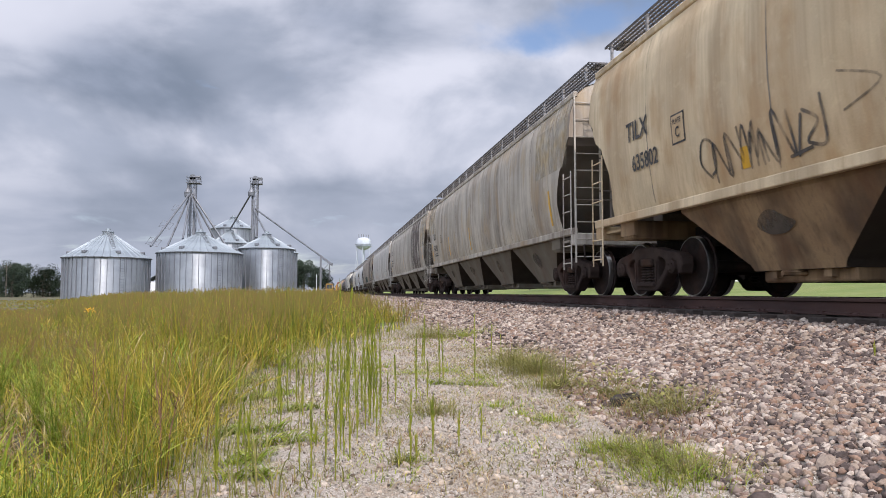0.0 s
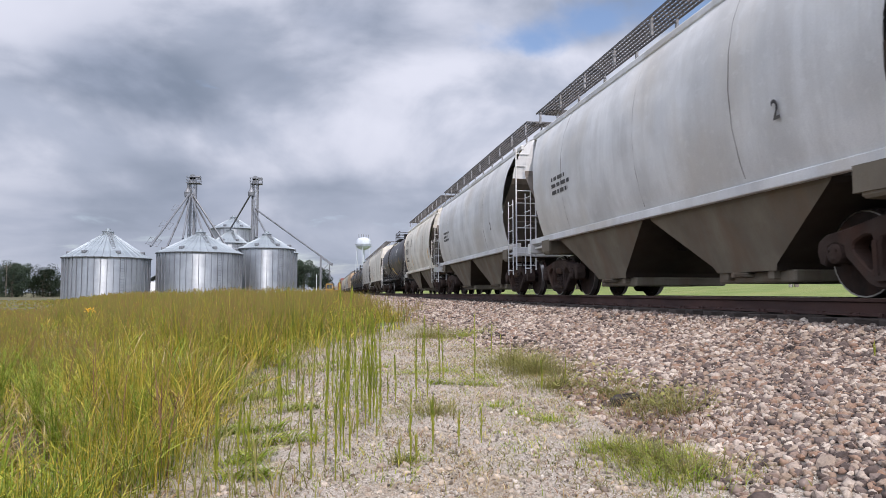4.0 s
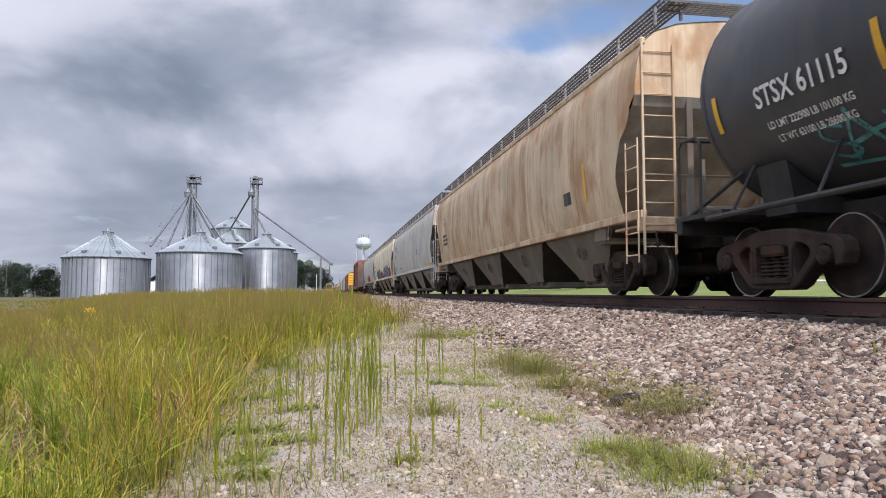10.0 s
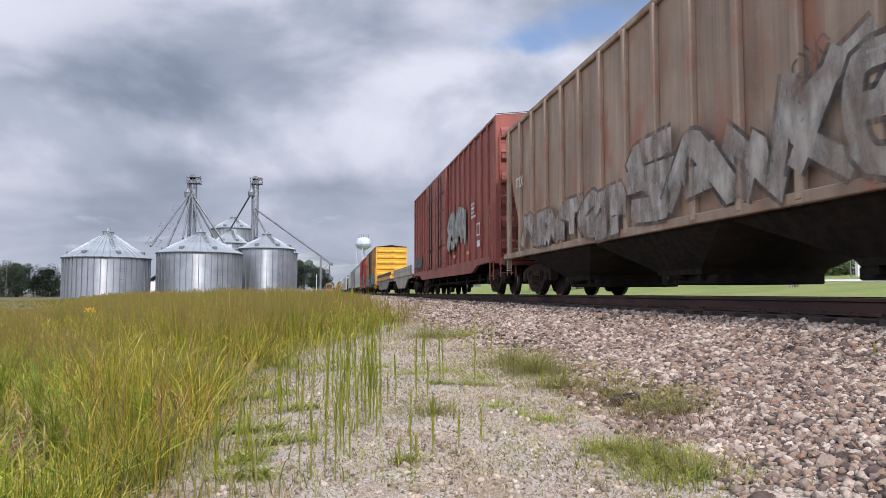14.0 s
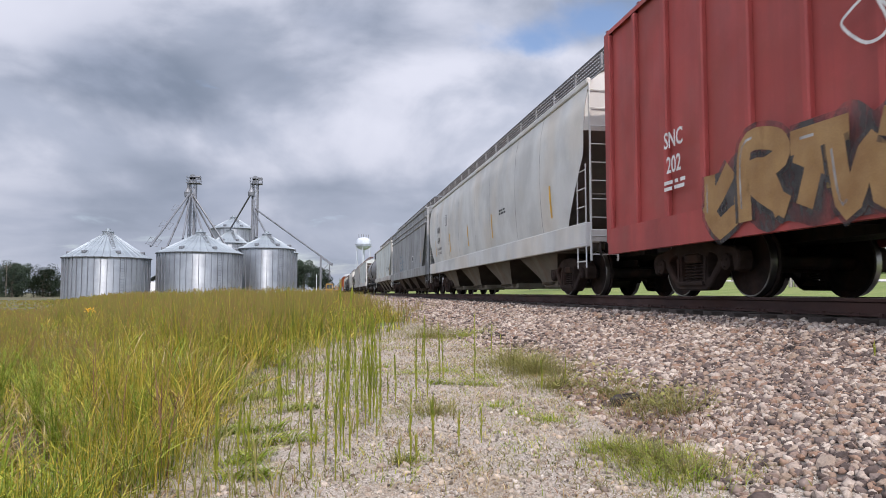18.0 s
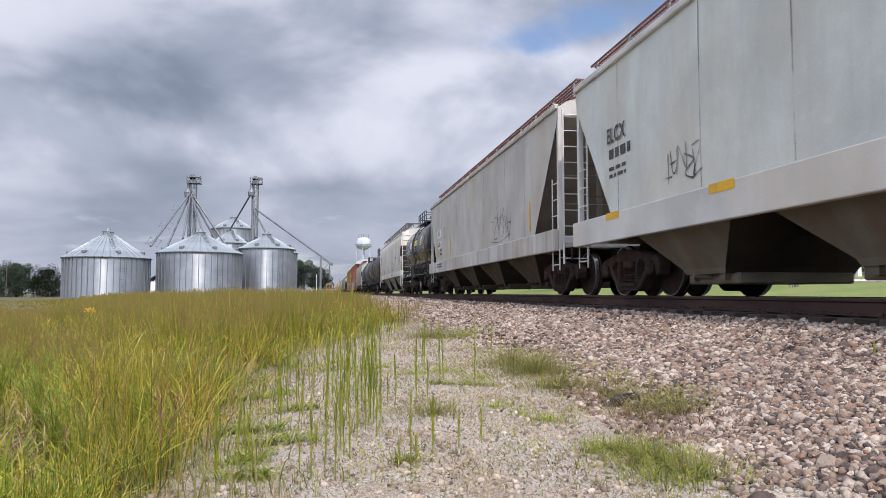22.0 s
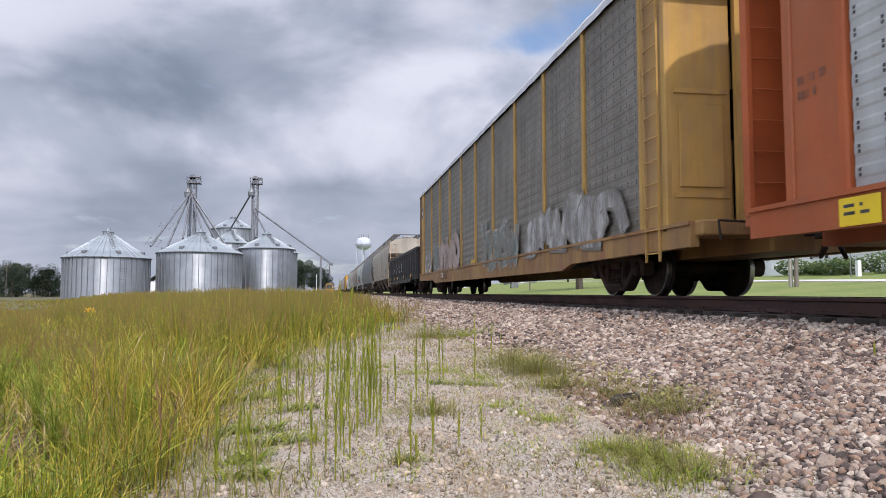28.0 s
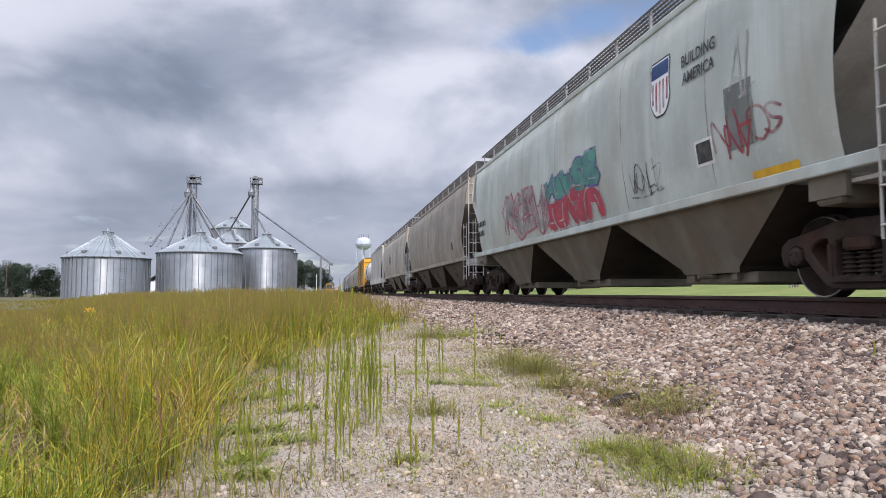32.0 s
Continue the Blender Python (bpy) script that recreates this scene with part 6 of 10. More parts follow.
for i, (x, y, r, n, h, dry) in enumerate((
         (1.36, 3.23, 0.15, 120, 0.12, False), (1.42, 3.06, 0.19, 190, 0.13, False), (1.47, 2.85, 0.19, 190, 0.13, False), (1.46, 2.63, 0.17, 150, 0.13, False), (1.3, 2.69, 0.12, 70, 0.1, False), (1.25, 3.18, 0.1, 50, 0.09, False), (1.38, 3.15, 0.16, 110, 0.1, True), (1.44, 2.93, 0.18, 130, 0.11, True), (1.47, 2.71, 0.18, 120, 0.11, True),
         (1.96, 7.31, 0.3, 420, 0.22, True), (2.01, 6.53, 0.3, 460, 0.22, True), (1.88, 5.56, 0.2, 220, 0.16, True), (1.76, 12.01, 0.5, 380, 0.28, True),
         (2.34, 11.91, 0.45, 380, 0.3, False), (2.3, 23.73, 0.9, 420, 0.4, True), (1.18, 6.91, 0.35, 420, 0.08, False), (0.85, 6.72, 0.25, 260, 0.08, False), (1.42, 6.4, 0.25, 240, 0.07, False),
         (1.31, 4.05, 0.12, 160, 0.09, False), (1.13, 4.58, 0.14, 160, 0.08, False), (0.67, 4.35, 0.2, 200, 0.1, True), (1.21, 4.26, 0.1, 90, 0.07, False), (1.58, 4.4, 0.12, 90, 0.07, False),
         (0.34, 3.15, 0.06, 60, 0.06, True), (0.4, 3.19, 0.05, 50, 0.08, False), (2.09, 4.31, 0.25, 200, 0.12, True), (2.09, 4.01, 0.2, 160, 0.12, True), (2.12, 4.91, 0.2, 120, 0.1, True),
         (-0.08, 5.56, 0.2, 120, 0.05, False), (-0.47, 5.63, 0.25, 200, 0.05, False))):
    tuft(x, y, r * 1.3, int(n * (2.0 if dry else 1.3)), h * (1.9 if dry else 1.05), 100 + i, OLIVE if dry else FRESH, "brownish tuft of weedy grass on the gravel" if dry else "low tuft of green grass on the gravel")


for i, (x, y, r, n, h, m) in enumerate(((-1.9, 4.55, 0.20, 150, 0.42, FRESH), (-2.12, 5.15, 0.22, 170, 0.46, GOLD), (-2.4, 5.75, 0.25, 170, 0.5, FRESH), (-1.72, 4.3, 0.16, 110, 0.36, GRASS), (-2.2, 6.5, 0.45, 260, 0.30, DRY), (-2.7, 6.7, 0.45, 240, 0.30, BROWN_STALK), (-2.5, 6.2, 0.4, 160, 0.26, DRY))):
    tuft(x, y, r, n, h, 170 + i, m, "brown dead grass clump in the meadow" if m in (DRY, BROWN_STALK) else "upright green grass clump in the meadow", "clumps in the meadow")


def runner(x0, y0, x1, y1, n, seed):
    """Creeping grass that lies along the gravel in a thin line."""
    rng = np.random.default_rng(seed)
    t = rng.uniform(0, 1, n)
    px, py = x0 + (x1 - x0) * t + rng.normal(0, 0.02, n), y0 + (y1 - y0) * t + rng.normal(0, 0.035, n)
    pz = np.array([ground_z(u, v) for u, v in zip(px, py)])
    aim = math.atan2(y1 - y0, x1 - x0) + rng.choice([0, math.pi], n) + rng.normal(0, 0.5, n)
    me = blade_mesh("creeping_grass", np.stack([px - x0, py - y0, pz - GROUND_Z], 1), rng.uniform(0.05, 0.14, n), 1.5 * rng.uniform(0.004, 0.008, n), rng.uniform(0.7, 1.3, n), aim, FRESH, 0.5)
    return thing("creeping_grass", "green grass runner creeping over pale gravel", "grass", Matrix.Translation((x0, y0, GROUND_Z)), "tufts on the gravel", "stuff", me)


for i, (a, b, c, d, n) in enumerate(((-0.62, 4.0, -0.24, 4.09, 150), (-0.41, 3.66, -0.05, 3.73, 100), (-0.45, 3.31, -0.27, 3.32, 80), (-0.72, 5.12, -0.26, 5.75, 120), (-0.89, 6.02, -0.56, 6.65, 90), (-0.38, 4.62, -0.03, 4.82, 90), (-0.1, 7.12, 0.67, 7.53, 90), (0.86, 5.9, 1.41, 5.7, 120), (-0.45, 3.05, -0.22, 3.03, 70), (-0.45, 7.44, 0.14, 8.24, 80))):
    runner(a, b, c, d, int(n * 1.2), 700 + i)


def stalk(x, y, h, leaves, seed, leafy=1.0):
    """A tall upright weed: one stem with many narrow leaves."""
    rnd = random.Random(seed)
    s = Shape()
    bend = (rnd.uniform(-0.04, 0.04), rnd.uniform(-0.04, 0.04))
    spine = [(bend[0] * t * t * h, bend[1] * t * t * h, h * t) for t in (0, 0.35, 0.7, 1)]
    s.tube(spine, 0.0035, 5, 0.0012)
    for k in range(leaves):
        t = 0.12 + 0.88 * k / leaves
        a = rnd.uniform(0, math.tau)
        l = (0.085 if t < 0.6 else 0.07) * rnd.uniform(0.6, 1.2) * leafy
        c = Vector((bend[0] * t * t * h, bend[1] * t * t * h, h * t))
        d = Vector((math.cos(a) * 0.17, math.sin(a) * 0.17, 0.98)) * l
        w = Vector((-math.sin(a), math.cos(a), 0)) * 0.0029
        s.add([c - w * 0.5, c + w * 0.5, c + d * 0.5 + w, c + d * 0.5 - w, c + d], [(0, 1, 2, 3), (3, 2, 4)])
    me = s.mesh("weed_stalk", WEED)
    return thing("weed_stalk", "slender upright green weed growing from the gravel", "weed", Matrix.Translation((x, y, ground_z(x, y) - 0.005)), "weeds on the gravel", data=me)


rnd = random.Random(8)
for i, (x, y, h, n, f) in enumerate(((0.04, 2.95, 0.62, 46, 1.0), (0.07, 3.45, 0.80, 60, 1.0), (0.12, 4.3, 0.78, 70, 1.1), (0.22, 4.0, 0.60, 60, 1.2), (0.25, 4.15, 0.68, 80, 1.3), (0.28, 4.2, 0.62, 80, 1.3), (0.31, 4.1, 0.55, 60, 1.2), (0.27, 4.35, 0.64, 70, 1.2),
                                     (0.20, 4.9, 0.66, 50, 1.0), (0.16, 5.2, 0.6, 40, 1.0), (0.42, 7.5, 0.62, 40, 1.0), (0.95, 7.0, 0.36, 30, 1.0), (1.05, 7.6, 0.55, 46, 1.1), (1.1, 7.9, 0.5, 46, 1.1), (0.72, 5.7, 0.33, 26, 0.9),
                                     (0.5, 3.3, 0.27, 24, 0.9), (0.53, 3.5, 0.2, 20, 0.9), (0.78, 3.5, 0.16, 16, 0.8), (-0.34, 5.1, 0.42, 36, 1.0), (-0.2, 4.9, 0.3, 30, 1.0), (-0.42, 2.85, 0.34, 44, 1.2), (-0.06, 3.0, 0.28, 24, 0.9),
                                     (-0.1, 5.6, 0.5, 40, 1.1), (0.04, 4.9, 0.52, 46, 1.1), (0.0, 3.85, 0.5, 40, 1.0), (0.16, 3.7, 0.34, 30, 1.0), (2.0, 7.9, 0.3, 26, 0.9), (-0.36, 3.02, 0.3, 25, 1.0), (-0.41, 3.66, 0.2, 17, 1.0), (-0.31, 4.71, 0.3, 25, 1.0), (-0.28, 4.5, 0.16, 13, 1.0), (-0.15, 4.54, 0.26, 22, 1.0), (-0.05, 3.6, 0.1, 12, 1.0), (-0.0, 3.16, 0.35, 29, 1.0), (0.08, 3.85, 0.28, 23, 1.0), (0.15, 4.98, 0.64, 54, 1.0), (0.23, 4.62, 0.35, 29, 1.0), (0.27, 4.41, 0.37, 31, 1.0), (0.27, 3.79, 0.55, 46, 1.0), (0.48, 4.92, 0.32, 27, 1.0), (0.65, 5.1, 0.46, 39, 1.0), (0.7, 4.89, 0.28, 23, 1.0), (0.98, 6.07, 0.5, 42, 1.0), (0.95, 5.71, 0.42, 35, 1.0), (1.21, 5.67, 0.61, 51, 1.0), (0.65, 3.43, 0.13, 12, 1.0), (0.37, 3.11, 0.3, 25, 1.0), (0.4, 3.14, 0.11, 12, 1.0), (0.32, 3.1, 0.1, 12, 1.0), (-0.11, 3.08, 0.14, 12, 1.0), (0.29, 5.82, 0.42, 35, 1.0), (0.21, 5.52, 0.48, 40, 1.0), (0.01, 5.55, 0.44, 37, 1.0), (-0.14, 5.89, 0.23, 19, 1.0), (1.9, 7.95, 0.43, 36, 1.0), (1.66, 5.27, 0.26, 22, 1.0), (1.95, 5.55, 0.23, 19, 1.0), (3.85, 4.4, 0.09, 10, 1.0))):
    stalk(x, y, h, n, 300 + i, f)


rnd = random.Random(19)
for i in range(18):
    y = 2.9 * (10.5 / 2.9) ** rnd.random()
    x = rnd.uniform(-0.72, 0.42) + 0.05 * max(0, y - 6)
    h = rnd.uniform(0.10, 0.5) * (0.75 + 0.04 * y)
    stalk(x, y, h, int(14 + h * 60), 900 + i, rnd.uniform(0.7, 1.1))


def sparse_blades(n, seed):
    """Thin single blades that stand here and there on the gravel beside the meadow."""
    rng = np.random.default_rng(seed)
    y = 2.6 * (13 / 2.6) ** rng.uniform(0, 1, n)
    x = np.array([grass_edge(v) for v in y]) + np.abs(rng.normal(0, 0.42, n))
    z = np.array([ground_z(a, b) for a, b in zip(x, y)]) - 0.005
    me = blade_mesh("sparse_grass", np.stack([x, y, z], 1), rng.uniform(0.06, 0.34, n), rng.uniform(0.004, 0.009, n) * np.maximum(1, y / 6), rng.uniform(0.1, 1.2, n), rng.uniform(0, math.tau, n), OLIVE, 0.5, 4)
    return tagged(new("sparse_grass", me), "sparse olive grass blades on the gravel beside the meadow", "grass", kind="stuff")


sparse_blades(1100, 33)


def gravel_litter(n, seed, material, name, label, low, high, wide, lean, cut):
    """Short dry and green bits in loose patches all over the gravel."""
    rng = np.random.default_rng(seed)
    y = 2.3 * (12 / 2.3) ** rng.uniform(0, 1, n)
    lo = np.array([grass_edge(v) for v in y])
    hi = np.array([toe(v) + 0.1 for v in y])
    x = lo + (hi - lo) * rng.uniform(0, 1, n)
    thick = np.array([noise.noise((a * 2.6, b * 1.5, seed)) + 0.5 * noise.noise((a * 8, b * 5, seed)) + 0.22 * smoothstep(3.0, 6.0, b) for a, b in zip(x, y)])
    ok = thick > cut + rng.normal(0, 0.08, n)
    x, y, n = x[ok], y[ok], int(ok.sum())
    z = np.array([ground_z(a, b) for a, b in zip(x, y)]) - 0.002
    me = blade_mesh(name, np.stack([x, y, z], 1), rng.uniform(low, high, n), wide * rng.uniform(0.6, 1.4, n) * np.maximum(1, y / 5), rng.uniform(*lean, n), rng.uniform(0, math.tau, n), material, 0.4)
    return tagged(new(name, me), label, "grass", kind="stuff")


gravel_litter(15000, 81, DRY, "straw_litter", "bits of dry straw lying on the gravel", 0.02, 0.06, 0.0036, (1.0, 1.5), 0.10)
gravel_litter(15000, 82, OLIVE, "olive_sprouts", "low olive weed sprouts on the gravel", 0.02, 0.055, 0.0042, (0.4, 1.4), 0.16)
gravel_litter(9000, 83, BROWN_STALK, "brown_litter", "brown plant bits lying on the gravel", 0.015, 0.05, 0.0036, (0.9, 1.5), 0.16)
gravel_litter(8000, 84, FRESH, "green_sprouts", "small green sprouts on the gravel", 0.02, 0.07, 0.0044, (0.3, 1.3), 0.30)


def leaf_weed(x, y, seed):
    rnd = random.Random(seed)
    s = Shape()
    for k in range(55):
        a, r = rnd.uniform(0, math.tau), rnd.uniform(0.02, 0.24)
        c = Vector((math.cos(a) * r, math.sin(a) * r, rnd.uniform(0.02, 0.16)))
        d = Vector((math.cos(a + rnd.uniform(-1, 1)), math.sin(a + rnd.uniform(-1, 1)), rnd.uniform(-0.2, 0.8))).normalized()
        w = d.cross(Vector((0, 0, 1))).normalized() * rnd.uniform(0.008, 0.016)
        l = rnd.uniform(0.03, 0.06)
        s.add([c, c + d * l * 0.5 + w, c + d * l, c + d * l * 0.5 - w], [(0, 1, 2, 3)])
        if k % 5 == 0:
            s.bar((0, 0, 0), c, 0.002, 4)
    return thing("leafy_weed", "low broad-leaved weed at the foot of the ballast", "weed", Matrix.Translation((x, y, ground_z(x, y))), "weeds on the gravel", "stuff", s.mesh("leafy_weed", OLIVE))


for i, (x, y) in enumerate(((2.12, 5.05), (2.3, 5.3), (2.2, 4.6), (1.95, 5.2), (2.1, 3.9))):
    leaf_weed(x, y, 60 + i)


def feathery_weed(x, y, h, stems, seed):
    """A bright green weed: several stems closely set with fine needle leaves."""
    rnd = random.Random(seed)
    s = Shape()
    for _ in range(stems):
        a, l = rnd.uniform(0, math.tau), rnd.uniform(0.05, 0.34)
        top = Vector((math.cos(a) * l * h, math.sin(a) * l * h, h * rnd.uniform(0.7, 1.0)))
        mid = Vector((top.x * 0.3, top.y * 0.3, top.z * 0.55))
        s.tube([(0, 0, 0), mid, top], 0.0028, 5, 0.001)
        for k in range(110):
            t = 0.25 + 0.75 * rnd.random()
            c = Vector((0, 0, 0)).lerp(mid, t / 0.55) if t < 0.55 else mid.lerp(top, (t - 0.55) / 0.45)
            b = rnd.uniform(0, math.tau)
            d = Vector((math.cos(b), math.sin(b), rnd.uniform(0.2, 1.0))).normalized() * rnd.uniform(0.025, 0.07)
            w = Vector((-math.sin(b), math.cos(b), 0)) * 0.0016
            s.add([c - w, c + w, c + d], [(0, 1, 2)])
    return thing("feathery_weed", "feathery bright green weed among the tall grass", "weed", Matrix.Translation((x, y, ground_z(x, y))), "weeds in the meadow", data=s.mesh("feathery_weed", FRESH))


for i, (x, y, h, n) in enumerate(((-1.22, 3.45, 0.46, 8), (-1.42, 3.85, 0.5, 9), (-1.05, 3.3, 0.34, 6), (-1.62, 4.3, 0.5, 8), (-1.95, 4.6, 0.5, 7), (-0.92, 3.75, 0.36, 6), (-2.35, 5.6, 0.5, 7), (-2.0, 6.3, 0.46, 6))):
    feathery_weed(x, y, h, n, 820 + i)


def dead_stem(x, y, h, seed):
    rnd = random.Random(seed)
    s = Shape()
    top = (rnd.uniform(-0.06, 0.06), rnd.uniform(-0.05, 0.05), h)
    s.tube([(0, 0, 0), (top[0] * 0.2, top[1] * 0.3, h * 0.5), top], 0.005, 6, 0.0015)
    for k in range(7):
        t = rnd.uniform(0.3, 0.95)
        a = rnd.uniform(0, math.tau)
        p = Vector(top) * t
        s.tube([p, p + Vector((math.cos(a) * 0.03, math.sin(a) * 0.03, 0.03)), p + Vector((math.cos(a) * 0.05, math.sin(a) * 0.05, 0.08))], 0.0016, 4, 0.0008)
    return thing("dead_stem", "thin dark dead weed stem in the meadow", "weed", Matrix.Translation((x, y, ground_z(x, y))), "weeds in the meadow", "stuff", data=s.mesh("dead_stem", BROWN_STALK))


for i, (x, y, h) in enumerate(((-0.70, 3.2, 0.47), (-0.66, 3.12, 0.36), (-0.74, 3.35, 0.42), (-0.95, 3.5, 0.4), (-1.3, 4.3, 0.5), (-1.35, 4.4, 0.45), (-0.58, 3.6, 0.3), (-1.7, 5.0, 0.5))):
    dead_stem(x, y, h, 860 + i)


def bent_culm(points, seed):
    """A long pale grass culm bent to the ground, with a drooping seed head."""
    rnd = random.Random(seed)
    s = Shape()
    path = [Vector(p) for p in points]
    s.tube(path, 0.0026, 5, 0.0012)
    for k in range(46):
        t = 0.35 + 0.65 * k / 46
        q = t * (len(path) - 1)
        i = min(int(q), len(path) - 2)
        c, d = path[i].lerp(path[i + 1], q - i), (path[i + 1] - path[i]).normalized()
        d = (d + Vector((rnd.uniform(-0.5, 0.5), rnd.uniform(-0.5, 0.5), rnd.uniform(-0.3, 0.5)))).normalized() * rnd.uniform(0.02, 0.035)
        w = d.orthogonal().normalized() * 0.0022
        s.add([c, c + d * 0.5 + w, c + d, c + d * 0.5 - w], [(0, 1, 2, 3)])
    return thing("bent_grass_culm", "long pale bent grass culm with a seed head", "grass", Matrix.Translation((0, 0, 0)), "weeds in the meadow", data=s.mesh("bent_grass_culm", GOLD))


bent_culm(((-0.70, 2.78, -0.80), (-0.88, 2.95, -0.72), (-1.10, 3.12, -0.70), (-1.36, 3.40, -0.74)), 871)
bent_culm(((-0.62, 4.3, -0.79), (-0.52, 4.2, -0.62), (-0.38, 4.15, -0.52), (-0.24, 4.1, -0.47)), 872)


def yellow_flower(x, y, z):
    s, f = Shape(), Shape()
    h = z - ground_z(x, y)
    s.tube([(0, 0, 0), (0.03, 0, h * 0.6), (0, 0, h)], 0.006, 5, 0.003)
    rnd = random.Random(5)
    for k in range(34):
        c = Vector((rnd.gauss(0, 0.035), rnd.gauss(0, 0.035), h + rnd.uniform(-0.04, 0.03)))
        d = Vector((rnd.gauss(0, 1), rnd.gauss(0, 1), rnd.gauss(0, 1))).normalized() * 0.018
        w = d.orthogonal().normalized() * 0.008
        f.add([c - d, c + w, c + d, c - w], [(0, 1, 2, 3)])
    t = thing("wildflower", "small yellow wildflower among the tall grass", "flower", Matrix.Translation((x, y, ground_z(x, y))))
    part("stem", s.mesh("stem", FRESH), t)
    part("blossom", f.mesh("blossom", REFLECT), t, "bright yellow blossom")


yellow_flower(-3.78, 12.0, -0.27)


def toe_debris(n, seed):
    """Dead leaves and bits of straw caught at the foot of the ballast."""
    rng = np.random.default_rng(seed)
    t = rng.uniform(0, 1, n)
    x, y = 2.25 - 0.42 * t + rng.normal(0, 0.16, n), 5.9 - 2.7 * t + rng.normal(0, 0.12, n)
    z = np.array([ground_z(a, b) for a, b in zip(x, y)]) + rng.uniform(0.0, 0.03, n)
    me = blade_mesh("dead_straw", np.stack([x, y, z], 1), rng.uniform(0.03, 0.12, n), rng.uniform(0.003, 0.007, n), rng.uniform(0.8, 1.5, n), rng.uniform(0, math.tau, n), BROWN_STALK, 0.6, 3)
    return tagged(new("dead_straw", me), "dead brown straw and leaves at the foot of the ballast", "straw", kind="stuff")


toe_debris(800, 41)


def wood_chunk(x, y):
    s = Shape()
    s.rings([[(-0.10, -0.05, 0.0), (0.10, -0.06, 0.0), (0.11, 0.05, 0.0), (-0.09, 0.06, 0.0)], [(-0.11, -0.05, 0.06), (0.09, -0.055, 0.08), (0.10, 0.05, 0.075), (-0.08, 0.05, 0.055)], [(-0.07, -0.03, 0.085), (0.07, -0.03, 0.10), (0.07, 0.03, 0.09), (-0.05, 0.03, 0.08)]], caps=True)
    thing("wood_chunk", "broken chunk of old grey-brown tie wood", "wood", pose(x, y, ground_z(x, y) - 0.01, 0, 0, 8), data=s.mesh("wood_chunk", TIE))


wood_chunk(2.05, 4.62)


def tree_parts(h, r, seed, leaves, size, trunk_h=0.3):
    """Tapered trunk with limbs, and a crown of many small leaf sprays in uneven clumps."""
    rnd = random.Random(seed)
    s, c = Shape(), Shape()
    s.tube([(0, 0, 0), (0.1, 0, h * 0.3), (-0.05, 0.1, h * 0.6), (0.1, 0, h * 0.85)], h * 0.03, 8, h * 0.006)
    clumps = []
    for k in range(15):
        a, q = k * 2.4 + rnd.uniform(-0.4, 0.4), (k + 0.5) / 15
        z = h * (trunk_h + (0.93 - trunk_h) * q)
        d = r * (1.0 - 0.75 * abs(q - 0.35) ** 1.2) * rnd.uniform(0.45, 0.95)
        p = (math.cos(a) * d, math.sin(a) * d, z)
        s.tube([(0, 0, max(h * 0.15, z * 0.6)), (p[0] * 0.5, p[1] * 0.5, z * 0.85), p], h * 0.010, 5, h * 0.003)
        clumps.append((p, r * rnd.uniform(0.30, 0.52)))
    for k in range(leaves):
        p, cr = clumps[k % len(clumps)]
        v = Vector((rnd.gauss(0, 1), rnd.gauss(0, 1), rnd.gauss(0, 0.8))).normalized() * cr * rnd.uniform(0.5, 1.1)
        q = Vector(p) + v
        a = Vector((rnd.gauss(0, 1), rnd.gauss(0, 1), rnd.gauss(0, 1))).normalized()
        b = a.orthogonal().normalized() * size * rnd.uniform(0.5, 1.2)
        a = a * size * rnd.uniform(0.6, 1.3)
        c.add([q - a, q + b * 0.6, q + a, q - b * 0.6], [(0, 1, 2, 3)])
    return s, c


TREES = []
for k in range(3):
    s, c = tree_parts(10, 3.6, 40 + k, 3600, 0.26)
    TREES.append((s.mesh("trunk", BARK, True), c.mesh("crown", LEAF)))


def tree(x, y, z, scale, k, label="full-crowned dark green broadleaf tree", group="trees"):
    t = thing("tree", label, "tree", Matrix.LocRotScale((x, y, z), Euler((0, 0, x * 1.7 + y)), (scale,) * 3), group)
    part("trunk", TREES[k][0], t)
    part("crown", TREES[k][1], t)
    return t


def shrub(x, y, w, h, seed, z=None, label="rounded green garden shrub"):
    rnd = random.Random(seed)
    s = Shape()
    for k in range(900):
        v = Vector((rnd.gauss(0, 1), rnd.gauss(0, 1), rnd.gauss(0, 1))).normalized()
        q = Vector((v.x * w / 2, v.y * w / 2, h * 0.5 + v.z * h * 0.5)) * rnd.uniform(0.75, 1.08)
        a = Vector((rnd.gauss(0, 1), rnd.gauss(0, 1), rnd.gauss(0, 1))).normalized() * 0.11
        b = a.orthogonal() * 0.6
        s.add([q - a, q + b, q + a, q - b], [(0, 1, 2, 3)])
    b = thing("shrub", label, "shrub", Matrix.Translation((x, y, ground_z(x, y) if z is None else z)), "garden shrubs")
    part("stem", kept("shrub_stem", BARK, lambda s: s.tube([(0, 0, -0.1), (0.05, 0, 0.5)], 0.05, 6, 0.02).tube([(0, 0, 0), (-0.25, 0.1, 0.6)], 0.03, 6, 0.01)), b)
    part("leaves", s.mesh("leaves", SHRUB), b)


